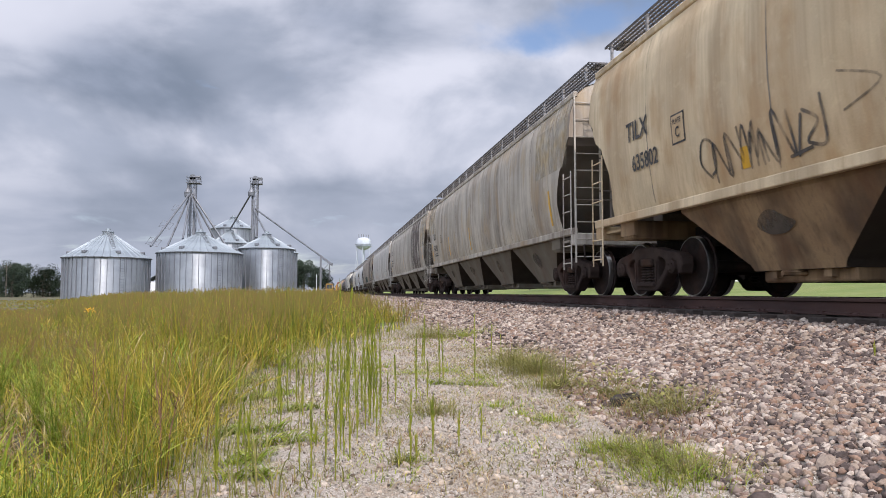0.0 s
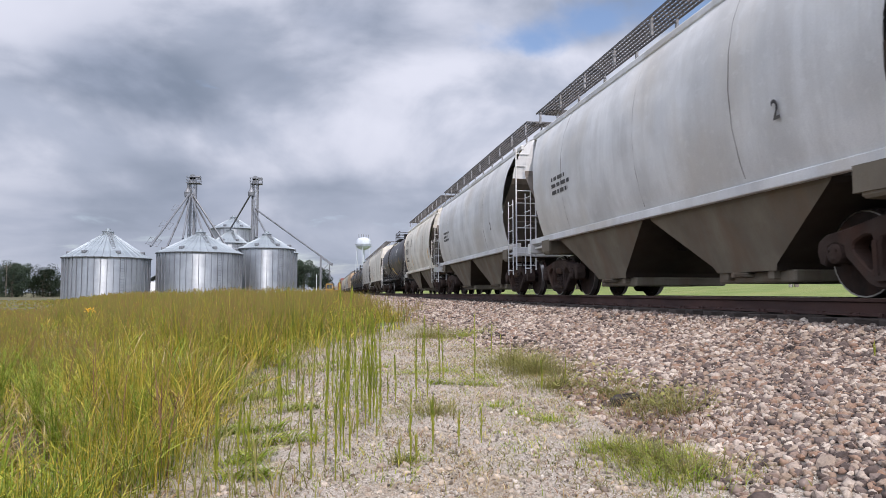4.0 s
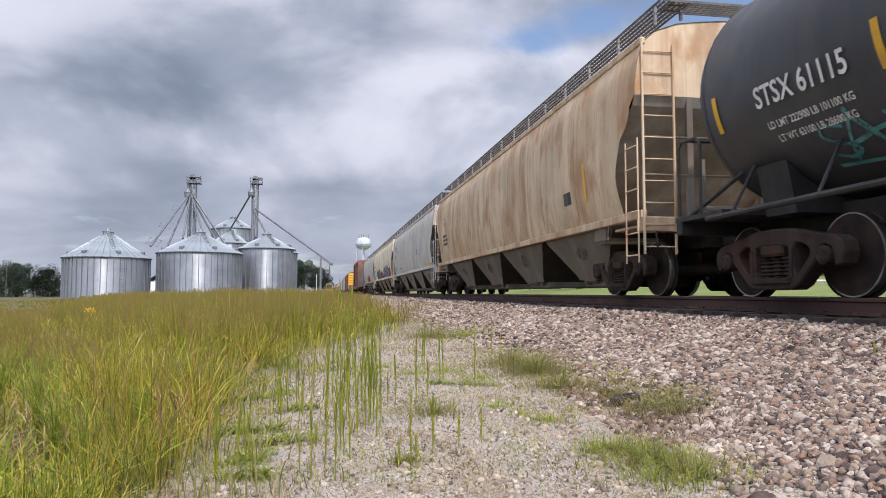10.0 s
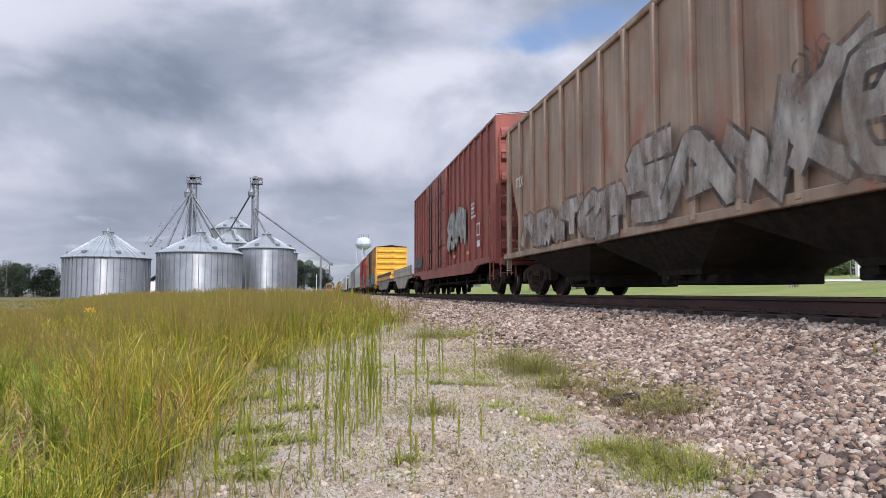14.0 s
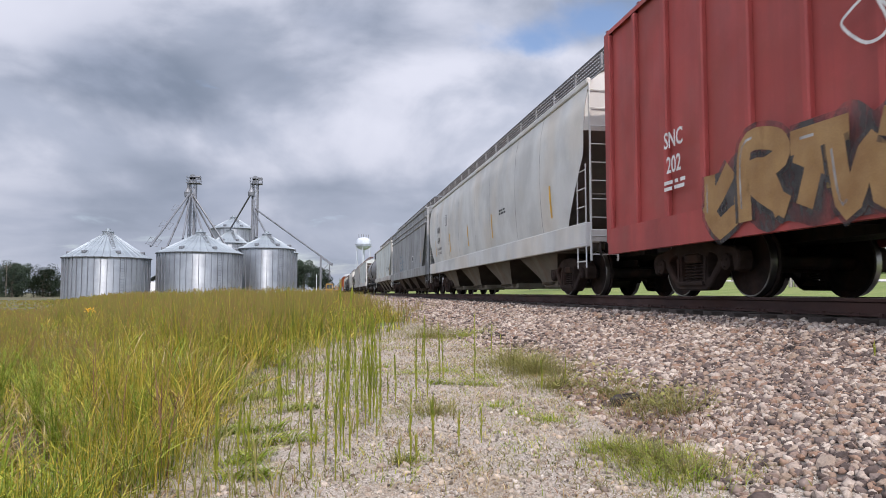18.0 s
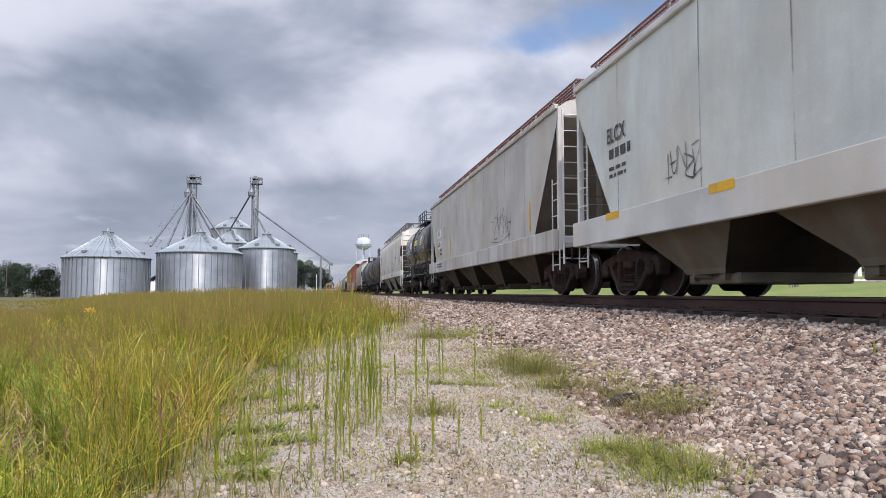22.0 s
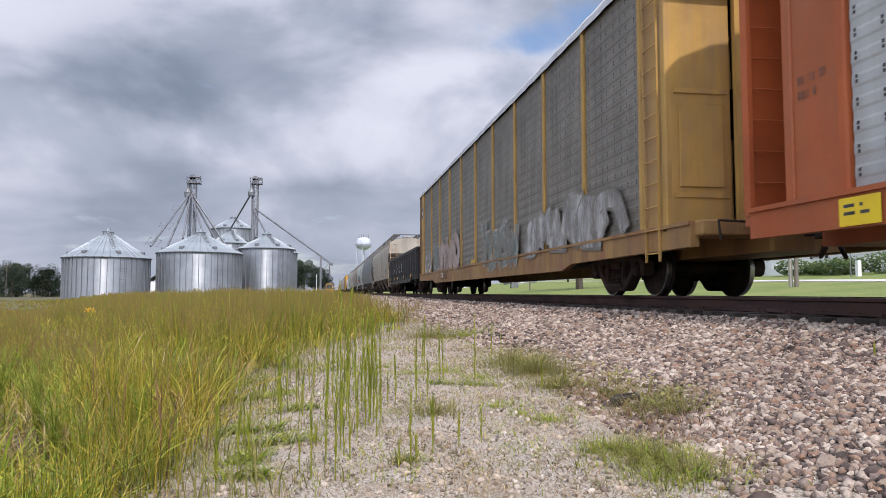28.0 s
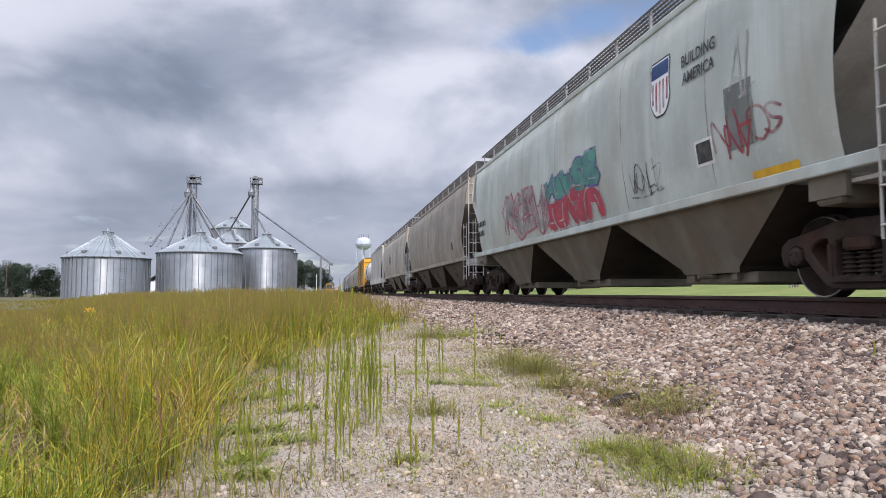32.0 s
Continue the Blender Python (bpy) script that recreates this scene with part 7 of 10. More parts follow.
for k in range(3):
    s, c = tree_parts(10, 4.2, 50 + k, 4200, 0.24, 0.08)
    TREES.append((s.mesh("trunk", BARK, True), c.mesh("crown", LEAF)))
rnd = random.Random(77)
for i in range(26):
    x = -104 + i * 2.3 + rnd.uniform(-1.2, 1.2)
    tree(x, 136 + rnd.uniform(-6, 14), GROUND_Z - 0.2, rnd.uniform(0.3, 0.62), 3 + i % 3, "low bushy dark green tree in a dense hedgerow", "trees behind the field")
for i, (x, y, sc) in enumerate(((-73, 148, 0.66), (-67, 152, 0.6), (-79, 150, 0.7), (-61, 150, 0.66), (-57, 155, 0.6), (-85, 146, 0.62), (-64, 160, 0.72), (-52, 158, 0.62), (-76, 165, 0.75), (-91, 150, 0.7), (-70, 140, 0.42), (-60, 138, 0.4), (-82, 138, 0.45), (-54, 140, 0.36))):
    tree(x, y, GROUND_Z - 0.1, sc, i % 3, group="trees behind the field")
for i, (x, y, sc) in enumerate(((-6.0, 180, 0.92), (-2.5, 188, 0.8), (-9.5, 190, 0.85), (-13, 196, 0.7), (0, 205, 0.55))):
    tree(x, y, GROUND_Z - 0.1, sc, i % 3, group="trees behind the bins")
for i, (x, y, sc) in enumerate(((24, 64, 1.22), (60, 96, 0.75), (54, 104, 0.7), (66, 88, 0.8), (72, 80, 0.75), (48, 112, 0.75), (78, 70, 0.8), (58, 120, 0.85), (70, 108, 0.8), (84, 62, 0.7), (90, 50, 0.75), (50, 140, 0.8))):
    tree(x, y, ground_z(x, y) - 0.1, sc, i % 3, group="trees behind the houses")

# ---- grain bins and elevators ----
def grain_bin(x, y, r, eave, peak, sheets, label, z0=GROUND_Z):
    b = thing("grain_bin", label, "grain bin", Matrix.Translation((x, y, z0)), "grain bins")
    he, hp = eave - z0, peak - z0
    def wall(s):
        n = 72
        rows = []
        rings = 6
        for k in range(rings + 1):
            rr = r
            rows.append([(rr * math.cos(j * math.tau / n), rr * math.sin(j * math.tau / n), he * k / rings) for j in range(n)])
        s.rings(rows)
    part("wall", kept(("bin_wall", r, he), BIN_WALL, wall, True), b)
    for k in range(sheets):
        a = k * math.tau / sheets
        part("stiffener", kept(("bin_rib", he), STIFF, lambda s: s.box(-0.045, 0.045, -0.035, 0.035, 0, he, 0.015)), b, "", pose((r + 0.05) * math.cos(a), (r + 0.05) * math.sin(a), 0, 0, 0, math.degrees(a)))
    n = 36
    for k in range(n):
        def panel(s):
            a0, a1 = 0, math.tau / n
            rows = []
            for rr, z in ((r + 0.22, he - 0.06), (r * 0.55, he + (hp - he) * 0.46), (0.55, hp - 0.35)):
                rows.append([(rr * math.cos(a0), rr * math.sin(a0), z + 0.07), (rr * math.cos(a0 + 0.02), rr * math.sin(a0 + 0.02), z), (rr * math.cos(a1 - 0.02), rr * math.sin(a1 - 0.02), z), (rr * math.cos(a1), rr * math.sin(a1), z + 0.07)])
            s.rings(rows, closed=False)
        part("roof_panel", kept(("bin_roof", r, he, hp), GALV_ROOF, panel), b, "", pose(0, 0, 0, 0, 0, k * 360 / n))
    part("roof_cap", kept(("bin_cap", hp), GALV_ROOF, lambda s: s.turned([(hp - 0.4, 0.62), (hp - 0.15, 0.62), (hp - 0.1, 0.72), (hp + 0.05, 0.3), (hp + 0.3, 0.28), (hp + 0.34, 0.0)], 20, "z")), b)
    part("eave_ring", kept(("bin_eave", r, he), GALV_DARK, lambda s: s.turned([(he - 0.14, r + 0.03), (he - 0.14, r + 0.2), (he - 0.04, r + 0.24), (he - 0.02, r + 0.03)], 48, "z")), b)
    for k in range(7):
        a = radians(200 + k * 51)
        part("roof_vent", kept("bin_vent", GALV_DARK, lambda s: s.box(-0.28, 0.28, -0.25, 0.25, 0, 0.36, 0.06)), b, "", pose(r * 0.86 * math.cos(a), r * 0.86 * math.sin(a), he + (hp - he) * 0.12, 0, 0, math.degrees(a)))
    def steps(s):
        for y2 in (-0.2, 0.2):
            s.bar((r * 0.98, y2, he), (0.6, y2, hp - 0.25), 0.03)
        for k in range(14):
            t = k / 13
            s.bar((r * 0.98 * (1 - t) + 0.6 * t, -0.2, he + (hp - 0.25 - he) * t + 0.06), (r * 0.98 * (1 - t) + 0.6 * t, 0.2, he + (hp - 0.25 - he) * t + 0.06), 0.03)
    part("roof_ladder", kept(("bin_steps", r, he, hp), GALV_DARK, steps), b, "", pose(0, 0, 0, 0, 0, -62))
    def side_ladder(s):
        ladder_shape(s, 0.45, he, int(he / 0.3))
    part("ladder", kept(("bin_ladder", he), GALV_DARK, side_ladder), b, "", pose((r + 0.14) * math.cos(-1.0), (r + 0.14) * math.sin(-1.0), 0, 0, 0, -57))
    return b


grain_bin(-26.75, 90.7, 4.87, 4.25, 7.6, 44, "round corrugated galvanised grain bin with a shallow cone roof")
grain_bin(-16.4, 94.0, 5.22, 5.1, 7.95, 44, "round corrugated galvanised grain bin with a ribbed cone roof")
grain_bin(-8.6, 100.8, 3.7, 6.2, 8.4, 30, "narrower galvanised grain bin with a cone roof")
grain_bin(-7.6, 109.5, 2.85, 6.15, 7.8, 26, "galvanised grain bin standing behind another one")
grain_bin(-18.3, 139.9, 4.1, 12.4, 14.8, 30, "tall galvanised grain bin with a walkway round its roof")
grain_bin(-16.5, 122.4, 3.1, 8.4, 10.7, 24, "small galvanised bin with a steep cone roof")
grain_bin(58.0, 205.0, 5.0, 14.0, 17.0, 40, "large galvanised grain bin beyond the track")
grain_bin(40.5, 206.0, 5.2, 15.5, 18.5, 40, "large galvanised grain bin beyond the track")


def lattice(s, p, w, z0, z1, step=1.5):
    for dx in (-w / 2, w / 2):
        for dy in (-w / 2, w / 2):
            s.box(p[0] + dx - 0.05, p[0] + dx + 0.05, p[1] + dy - 0.05, p[1] + dy + 0.05, z0, z1)
    z = z0
    while z < z1 - step * 0.5:
        for dy in (-w / 2, w / 2):
            s.bar((p[0] - w / 2, p[1] + dy, z), (p[0] + w / 2, p[1] + dy, z + step), 0.03, 4)
            s.bar((p[0] + w / 2, p[1] + dy, z), (p[0] - w / 2, p[1] + dy, z), 0.03, 4)
        for dx in (-w / 2, w / 2):
            s.bar((p[0] + dx, p[1] - w / 2, z), (p[0] + dx, p[1] + w / 2, z + step), 0.03, 4)
        z += step


def elevator(x, y, top, spouts, label, braces=True):
    """A bucket elevator: twin legs in a lattice, a head with its motor, a platform, and spouts."""
    t = thing("bucket_elevator", label, "grain elevator", Matrix.Translation((x, y, GROUND_Z)), "grain elevators")
    h = top - GROUND_Z
    part("tower", (lambda s: (lattice(s, (0, 0), 0.95, 0, h - 1.0), s)[1])(Shape()).mesh("tower", GALV_DARK), t)
    def legs(s):
        for dx in (-0.26, 0.26):
            s.box(dx - 0.14, dx + 0.14, -0.2, 0.2, 0, h - 0.9)
    part("leg_casing", kept(("legs", h), GALV_MID, legs), t)
    def head(s):
        s.turned([(-0.28, 0.0), (-0.28, 0.46), (0.28, 0.46), (0.28, 0.0)], 18, "y", at=(0, 0, h - 0.45))
        s.box(-0.46, 0.46, -0.28, 0.28, h - 1.1, h - 0.45)
    part("head", kept(("head", h), GALV_DARK, head), t)
    def motor(s):
        s.turned([(0.35, 0.0), (0.35, 0.2), (1.0, 0.2), (1.05, 0.0)], 12, "x", at=(0, 0, h - 0.35))
        s.box(0.3, 1.1, -0.25, 0.25, h - 0.72, h - 0.55)
    part("motor", kept(("motor", h), GALV_DARK, motor), t)
    def deck(s):
        z = h - 1.35
        s.box(-0.8, 1.1, -0.8, 0.8, z, z + 0.08)
        for a, b in (((-0.8, -0.8), (1.1, -0.8)), ((1.1, -0.8), (1.1, 0.8)), ((1.1, 0.8), (-0.8, 0.8)), ((-0.8, 0.8), (-0.8, -0.8))):
            for q in (0.5, 1.0):
                s.bar((*a, z + q), (*b, z + q), 0.03, 4)
            s.bar((*a, z), (*a, z + 1.0), 0.03, 4)
            s.bar(((a[0] + b[0]) / 2, (a[1] + b[1]) / 2, z), ((a[0] + b[0]) / 2, (a[1] + b[1]) / 2, z + 1), 0.03, 4)
    part("platform", kept(("deck_top", h), GALV_DARK, deck), t)
    part("distributor", kept(("dist", h), GALV_DARK, lambda s: s.turned([(h - 3.4, 0.0), (h - 3.3, 0.5), (h - 2.7, 0.55), (h - 2.0, 0.2), (h - 1.2, 0.16), (h - 1.2, 0)], 14, "z", at=(-0.55 if len(spouts) > 3 else -0.7, -0.4, 0))), t)
    for ex, ey, ez, from_z in spouts:
        p, q = Vector((-0.2, -0.3, h - from_z)), Vector((ex - x, ey - y, ez - GROUND_Z))
        s = Shape()
        s.bar(p, q, 0.14, 8)
        sp = part("spout", s.mesh("spout", GALV_DARK), t)
        if braces and (q - p).length > 9 and ex < x - 2.5 and ey < y - 6:
            b = Shape()
            for f in (0.34, 0.64, 0.93):
                c = p.lerp(q, f)
                d = (q - p).normalized()
                u = Vector((-d.z, 0, d.x)).normalized() * 0.72
                for k in range(2):
                    w = d * 0.8 * (1 if k else -1)
                    for g in (u, -u):
                        b.bar(c, c + g + w, 0.03, 4)
                    b.bar(c + u + w, c - u + w, 0.03, 4)
                for g in (u, -u):
                    b.bar(c + g + d * 0.8, c + g - d * 0.8, 0.03, 4)
                b.bar(p.lerp(q, max(0, f - 0.22)), c + u, 0.012, 3)
                b.bar(c + u, p.lerp(q, min(1, f + 0.22)), 0.012, 3)
            part("truss", b.mesh("truss", GALV_DARK), sp)
    return t


elevator(-19.5, 104.6, 17.2, ((-22.2, 92.5, 5.9, 2.6), (-22.4, 101.0, 5.5, 2.8), (-16.3, 94.6, 8.1, 2.8), (-14.2, 103.5, 6.3, 2.6), (-19.7, 100.0, 8.0, 2.6), (-19.1, 96.4, 7.2, 2.8), (-15.0, 104.6, 5.5, 3.0)), "tall galvanised bucket elevator with spouts fanning out to the bins")
elevator(-11.8, 115.5, 19.0, ((-16.5, 122.0, 10.8, 2.2), (0.6, 100.5, 4.1, 5.2), (-8.8, 101.2, 8.6, 5.5), (-11.0, 110.0, 8.5, 4.0)), "galvanised bucket elevator with a long loading spout towards the track")
elevator(29.0, 106.0, 20.5, ((23.5, 110.0, 9.0, 2.5), (33.0, 100.0, 9.0, 2.5)), "galvanised bucket elevator beyond the track", False)
elevator(32.5, 203.0, 20.5, ((40.0, 205.0, 17.0, 2.5), (26.0, 205.0, 12.0, 2.5), (38.0, 200.0, 10.0, 2.5)), "galvanised bucket elevator beyond the track", False)


def loading_post():
    t = thing("loading_spout_post", "tall steel post that carries the loading spout", "post", Matrix.Translation((-0.9, 89.4, GROUND_Z)))
    part("post", kept("load_post", GALV_DARK, lambda s: s.box(-0.12, 0.12, -0.12, 0.12, 0, 5.6)), t)
    part("arm", kept("load_arm", GALV_DARK, lambda s: s.bar((0, 0, 5.3), (1.5, 0, 4.2), 0.06).bar((0, 0, 3.4), (0.9, 0, 4.4), 0.05).bar((1.1, 0, 4.4), (1.1, 0, 2.4), 0.09).bar((0, 0, 4.0), (0.7, 0, 3.6), 0.04)), t)
    part("ladder", kept("load_ladder", WHITE, lambda s: ladder_shape(s, 0.4, 3.2, 10)), t, "", Matrix.Translation((-0.5, -0.1, 0)))


loading_post()


def shed(x, y):
    t = thing("shed", "small low metal shed between the bins", "shed", Matrix.Translation((x, y, GROUND_Z)))
    part("wall", kept("shed_wall", WHITE, lambda s: s.box(-1.6, 1.6, -2, 2, 0, 2.4)), t)
    part("roof", kept("shed_roof", GALV_ROOF, lambda s: s.rings([[(-1.8, yy, 2.35), (0, yy, 3.3), (1.8, yy, 2.35), (1.8, yy, 2.42), (0, yy, 3.4), (-1.8, yy, 2.42)] for yy in (-2.2, 2.2)], caps=True)), t)


shed(-24.2, 106.5)


TOWER_PAINT = mat("chalky_pale_blue_paint", (0.52, 0.56, 0.61), (0.46, 0.50, 0.55), rough=0.6, scale=0.3, streak=(0.38, 0.40, 0.42), streak_amt=0.3)


def water_tower():
    t = thing("water_tower", "white water tower with antennas on its domed tank", "water tower", Matrix.Translation((23.5, 467.5, GROUND_Z)))
    prof = [(29.5, 0.5), (30.0, 2.6), (31.0, 4.2), (32.0, 4.75), (32.6, 4.8), (36.0, 4.75), (37.0, 4.2), (37.8, 2.6), (38.1, 0.4)]
    part("tank", kept("water_tank", TOWER_PAINT, lambda s: s.turned(prof, 36, "z"), True), t)
    part("walkway", kept("water_walk", TOWER_PAINT, lambda s: s.turned([(32.0, 4.7), (32.0, 5.6), (32.15, 5.6), (32.15, 4.7)], 36, "z").turned([(33.1, 5.5), (33.1, 5.6), (33.2, 5.6), (33.2, 5.5)], 36, "z")), t)
    part("riser", kept("water_riser", TOWER_PAINT, lambda s: s.bar((0, 0, 0), (0, 0, 30), 0.5, 14)), t)
    for k in range(6):
        a = k * math.tau / 6 + 0.3
        part("leg", kept(("water_leg", k), TOWER_PAINT, lambda s: s.bar((math.cos(a) * 6.2, math.sin(a) * 6.2, 0), (math.cos(a) * 4.7, math.sin(a) * 4.7, 32), 0.19, 8)), t)
        b = a + math.tau / 6
        part("brace", kept(("water_brace", k), TOWER_PAINT, lambda s: s.bar((math.cos(a) * 5.4, math.sin(a) * 5.4, 16), (math.cos(b) * 5.4, math.sin(b) * 5.4, 16), 0.12, 5)), t)
    for k in range(5):
        part("antenna", kept("water_antenna", GALV_DARK, lambda s: s.box(-0.22, 0.22, -0.22, 0.22, 0, 2.6)), t, "", Matrix.Translation((-3.2 + k * 1.6, -1.5, 37.3)))


water_tower()


def track_machine():
    """A small yellow track-repair machine that stands beside the line."""
    t = thing("track_machine", "small yellow rail-mounted track repair machine with railings", "machine", Matrix.LocRotScale((0.5, 86, GROUND_Z + 0.08), None, (0.8, 0.8, 0.8)))
    part("frame", kept("tm_frame", YELLOW_MACHINE, lambda s: s.box(-1.1, 1.1, -2.2, 2.2, 0.45, 0.8, 0.05)), t)
    part("cab", kept("tm_cab", YELLOW_MACHINE, lambda s: s.box(-0.9, 0.1, -0.8, 1.2, 0.8, 1.5).box(-0.9, 0.1, -0.8, 1.2, 2.15, 2.3, 0.04)), t)
    for x in (-0.86, 0.06):
        for y in (-0.75, 1.15):
            part("cab_post", kept("tm_post", YELLOW_MACHINE, lambda s: s.box(-0.05, 0.05, -0.05, 0.05, 1.5, 2.2)), t, "", Matrix.Translation((x, y, 0)))
    part("window", kept("tm_glass", GLASS_DARK, lambda s: s.box(-0.8, 0.0, -0.74, -0.70, 1.5, 2.15)), t)
    def rails(s):
        for z in (1.25, 1.75):
            s.bar((0.2, -2.1, z), (1.05, -2.1, z), 0.04).bar((1.05, -2.1, z), (1.05, 2.1, z), 0.04)
        for x, y in ((0.2, -2.1), (0.62, -2.1), (1.05, -2.1), (1.05, 0), (1.05, 2.1)):
            s.bar((x, y, 0.8), (x, y, 1.75), 0.04)
    part("railing", kept("tm_rail", YELLOW_MACHINE, rails), t)
    part("engine", kept("tm_engine", IRON, lambda s: s.box(0.2, 0.95, -1.5, 0.6, 0.8, 1.3, 0.05)), t)
    for x in (-0.75, 0.75):
        for y in (-1.5, 1.5):
            part("wheel", kept("tm_wheel", IRON, lambda s: s.turned([(-0.06, 0.0), (-0.06, 0.3), (0.06, 0.28), (0.06, 0)], 16)), t, "", Matrix.Translation((x, y, 0.32)))


track_machine()


def utility_pole(x, y, h, z=None, arm=2.4, label="weathered wooden utility pole with a crossarm and transformer"):
    z = ground_z(x, y) if z is None else z
    t = thing("utility_pole", label, "utility pole", Matrix.Translation((x, y, z - 0.1)), "utility poles")
    part("pole", kept(("pole", h), POLE_WOOD, lambda s: s.tube([(0, 0, 0), (0.02, 0, h * 0.5), (0, 0, h)], 0.105, 10, 0.08), True), t)
    part("crossarm", kept(("crossarm", h, arm), POLE_WOOD, lambda s: s.box(-arm / 2, arm / 2, -0.16, -0.06, h - 0.55, h - 0.42)), t)
    part("brace", kept(("arm_brace", h), POLE_WOOD, lambda s: s.bar((-0.7, -0.1, h - 0.5), (0, -0.1, h - 1.15), 0.03).bar((0.7, -0.1, h - 0.5), (0, -0.1, h - 1.15), 0.03)), t)
    for dx in (-arm / 2 + 0.12, -0.45, 0.45, arm / 2 - 0.12):
        part("insulator", kept(("insulator", h), GALV_DARK, lambda s: s.turned([(h - 0.42, 0.0), (h - 0.42, 0.05), (h - 0.30, 0.07), (h - 0.22, 0.04), (h - 0.2, 0)], 8, "z")), t, "", Matrix.Translation((dx, -0.11, 0)))
    part("transformer", kept(("transformer", h), GALV_DARK, lambda s: s.turned([(h - 3.1, 0.0), (h - 3.1, 0.22), (h - 2.35, 0.22), (h - 2.3, 0.1), (h - 2.2, 0.0)], 14, "z", at=(-0.42, -0.05, 0))), t)
    return Vector((x, y, z - 0.1))


poles = [utility_pole(x, y, 10.2) for x, y in ((22.6, -16), (22.9, 31.0), (23.2, 78), (23.6, 125))]
utility_pole(-55, 131, 6.0, GROUND_Z, 1.6, "small wooden pole at the edge of the field")
for k, (p, q) in enumerate(zip(poles, poles[1:])):
    for dx, dz in ((-1.08, 9.98), (-0.45, 9.98), (0.45, 9.98), (1.08, 9.98), (0.12, 7.6)):
        s = Shape()
        a, b = p + Vector((dx, -0.11, dz)), q + Vector((dx, -0.11, dz))
        s.tube([a.lerp(b, i / 10) - Vector((0, 0, 0.9 * 4 * (i / 10) * (1 - i / 10))) for i in range(11)], 0.014, 4)
        thing("power_line", "thin power line between utility poles", "cable", group="power lines", data=s.mesh("power_line", IRON))


# ---- lawn, footpath and house beyond the track ----
def footpath():
    s = Shape()
    rows = []
    for k in range(60):
        y = -40 + k * 5
        x = 26 + (y - 29) * 0.232
        rows.append([(x + d, y, ground_z(x + d, y) + 0.03) for d in (0, 1.5)])
    s.rings(rows, closed=False)
    thing("pavement", "pale concrete footpath across the lawn", "pavement", kind="structure", data=s.mesh("pavement", CONCRETE))


footpath()


def house():
    X, Y0, Y1 = 42.0, 51.0, 65.0
    z = 2.0
    t = thing("house", "single-storey pale house with grey roof and small porch", "house", Matrix.Translation((X, (Y0 + Y1) / 2, z)))
    L = (Y1 - Y0) / 2
    def walls(s):
        s.box(0.02, 8.9, -L + 0.05, L - 0.05, -0.6, 2.86)
    wall = part("wall", kept("house_wall", SIDING, walls), t)
    for k in range(13):
        part("siding_board", kept("siding_board", SIDING, lambda s: s.box(-0.02, 0.03, -L, L, 0.0, 0.19)), wall, "", Matrix.Translation((-0.012, 0, 0.25 + k * 0.2)))
    def roof(s):
        s.rings([[(-0.6, yy, 2.72), (4.5, yy, 4.6), (9.6, yy, 2.72), (9.6, yy, 2.86), (4.5, yy, 4.78), (-0.6, yy, 2.86)] for yy in (-L - 0.4, L + 0.4)], caps=True)
    r = part("roof", kept("house_roof", SHINGLE, roof), t)
    part("fascia", kept("house_fascia", WHITE, lambda s: s.box(-0.66, -0.6, -L - 0.4, L + 0.4, 2.66, 2.86)), r)
    for y, w in ((-4.2, 1.5), (3.6, 0.9), (5.6, 0.9)):
        wd = part("window", kept(("house_win", w), WHITE, lambda s: s.box(-0.07, 0.0, -w / 2, w / 2, 1.0, 2.2)), t, "white-framed window", Matrix.Translation((0, y, 0)))
        for e in (-1, 1):
            part("pane", kept(("house_pane", w), GLASS_DARK, lambda s: s.box(-0.085, -0.06, 0.04, w / 2 - 0.06, 1.08, 2.12)), wd, "", Matrix.Translation((0, 0 if e > 0 else -w / 2 + 0.02, 0)))
            part("shutter", kept("house_shutter", SHUTTER, lambda s: s.box(-0.06, 0.0, -0.17, 0.17, 0.95, 2.25)), wd, "", Matrix.Translation((0, e * (w / 2 + 0.2), 0)))
    part("door", kept("house_door", WHITE, lambda s: s.box(-0.09, 0.0, -0.5, 0.5, 0.25, 2.3).box(-0.12, -0.08, -0.34, 0.34, 1.2, 2.1)), t, "white front door", Matrix.Translation((0, -1.0, 0)))
    def porch(s):
        s.box(-1.8, 0.0, -2.8, 1.4, -0.5, 0.2)
        for y in (-2.7, -0.1, 1.3):
            s.box(-1.75, -1.63, y - 0.06, y + 0.06, 0.2, 2.7)
    part("porch", kept("house_porch", WHITE, porch), t)
    def rail(s):
        s.box(-1.74, -1.66, -2.7, 1.3, 1.05, 1.12)
        for k in range(28):
            s.box(-1.71, -1.68, -2.6 + k * 0.14, -2.57 + k * 0.14, 0.25, 1.05)
    part("porch_railing", kept("house_rail", WHITE, rail), t)
    g = thing("garage", "white garage wing beside the house", "garage", Matrix.Translation((40.5, 44.0, 1.85)))
    part("wall", kept("garage_wall", WHITE, lambda s: s.box(0, 8, -6.6, 6.6, -0.6, 2.9)), g)
    part("roof", kept("garage_roof", SHINGLE, lambda s: s.rings([[(-0.5, yy, 2.8), (4, yy, 4.5), (8.5, yy, 2.8), (8.5, yy, 2.95), (4, yy, 4.68), (-0.5, yy, 2.95)] for yy in (-7, 7)], caps=True)), g)
    for y in (-3.2, 3.2):
        part("garage_door", kept("garage_door", SIDING, lambda s: s.box(-0.05, 0, -2.2, 2.2, 0, 2.2).box(-0.07, 0, -2.1, 2.1, 0.55, 0.6).box(-0.07, 0, -2.1, 2.1, 1.1, 1.15)), g, "", Matrix.Translation((0, y, 0)))


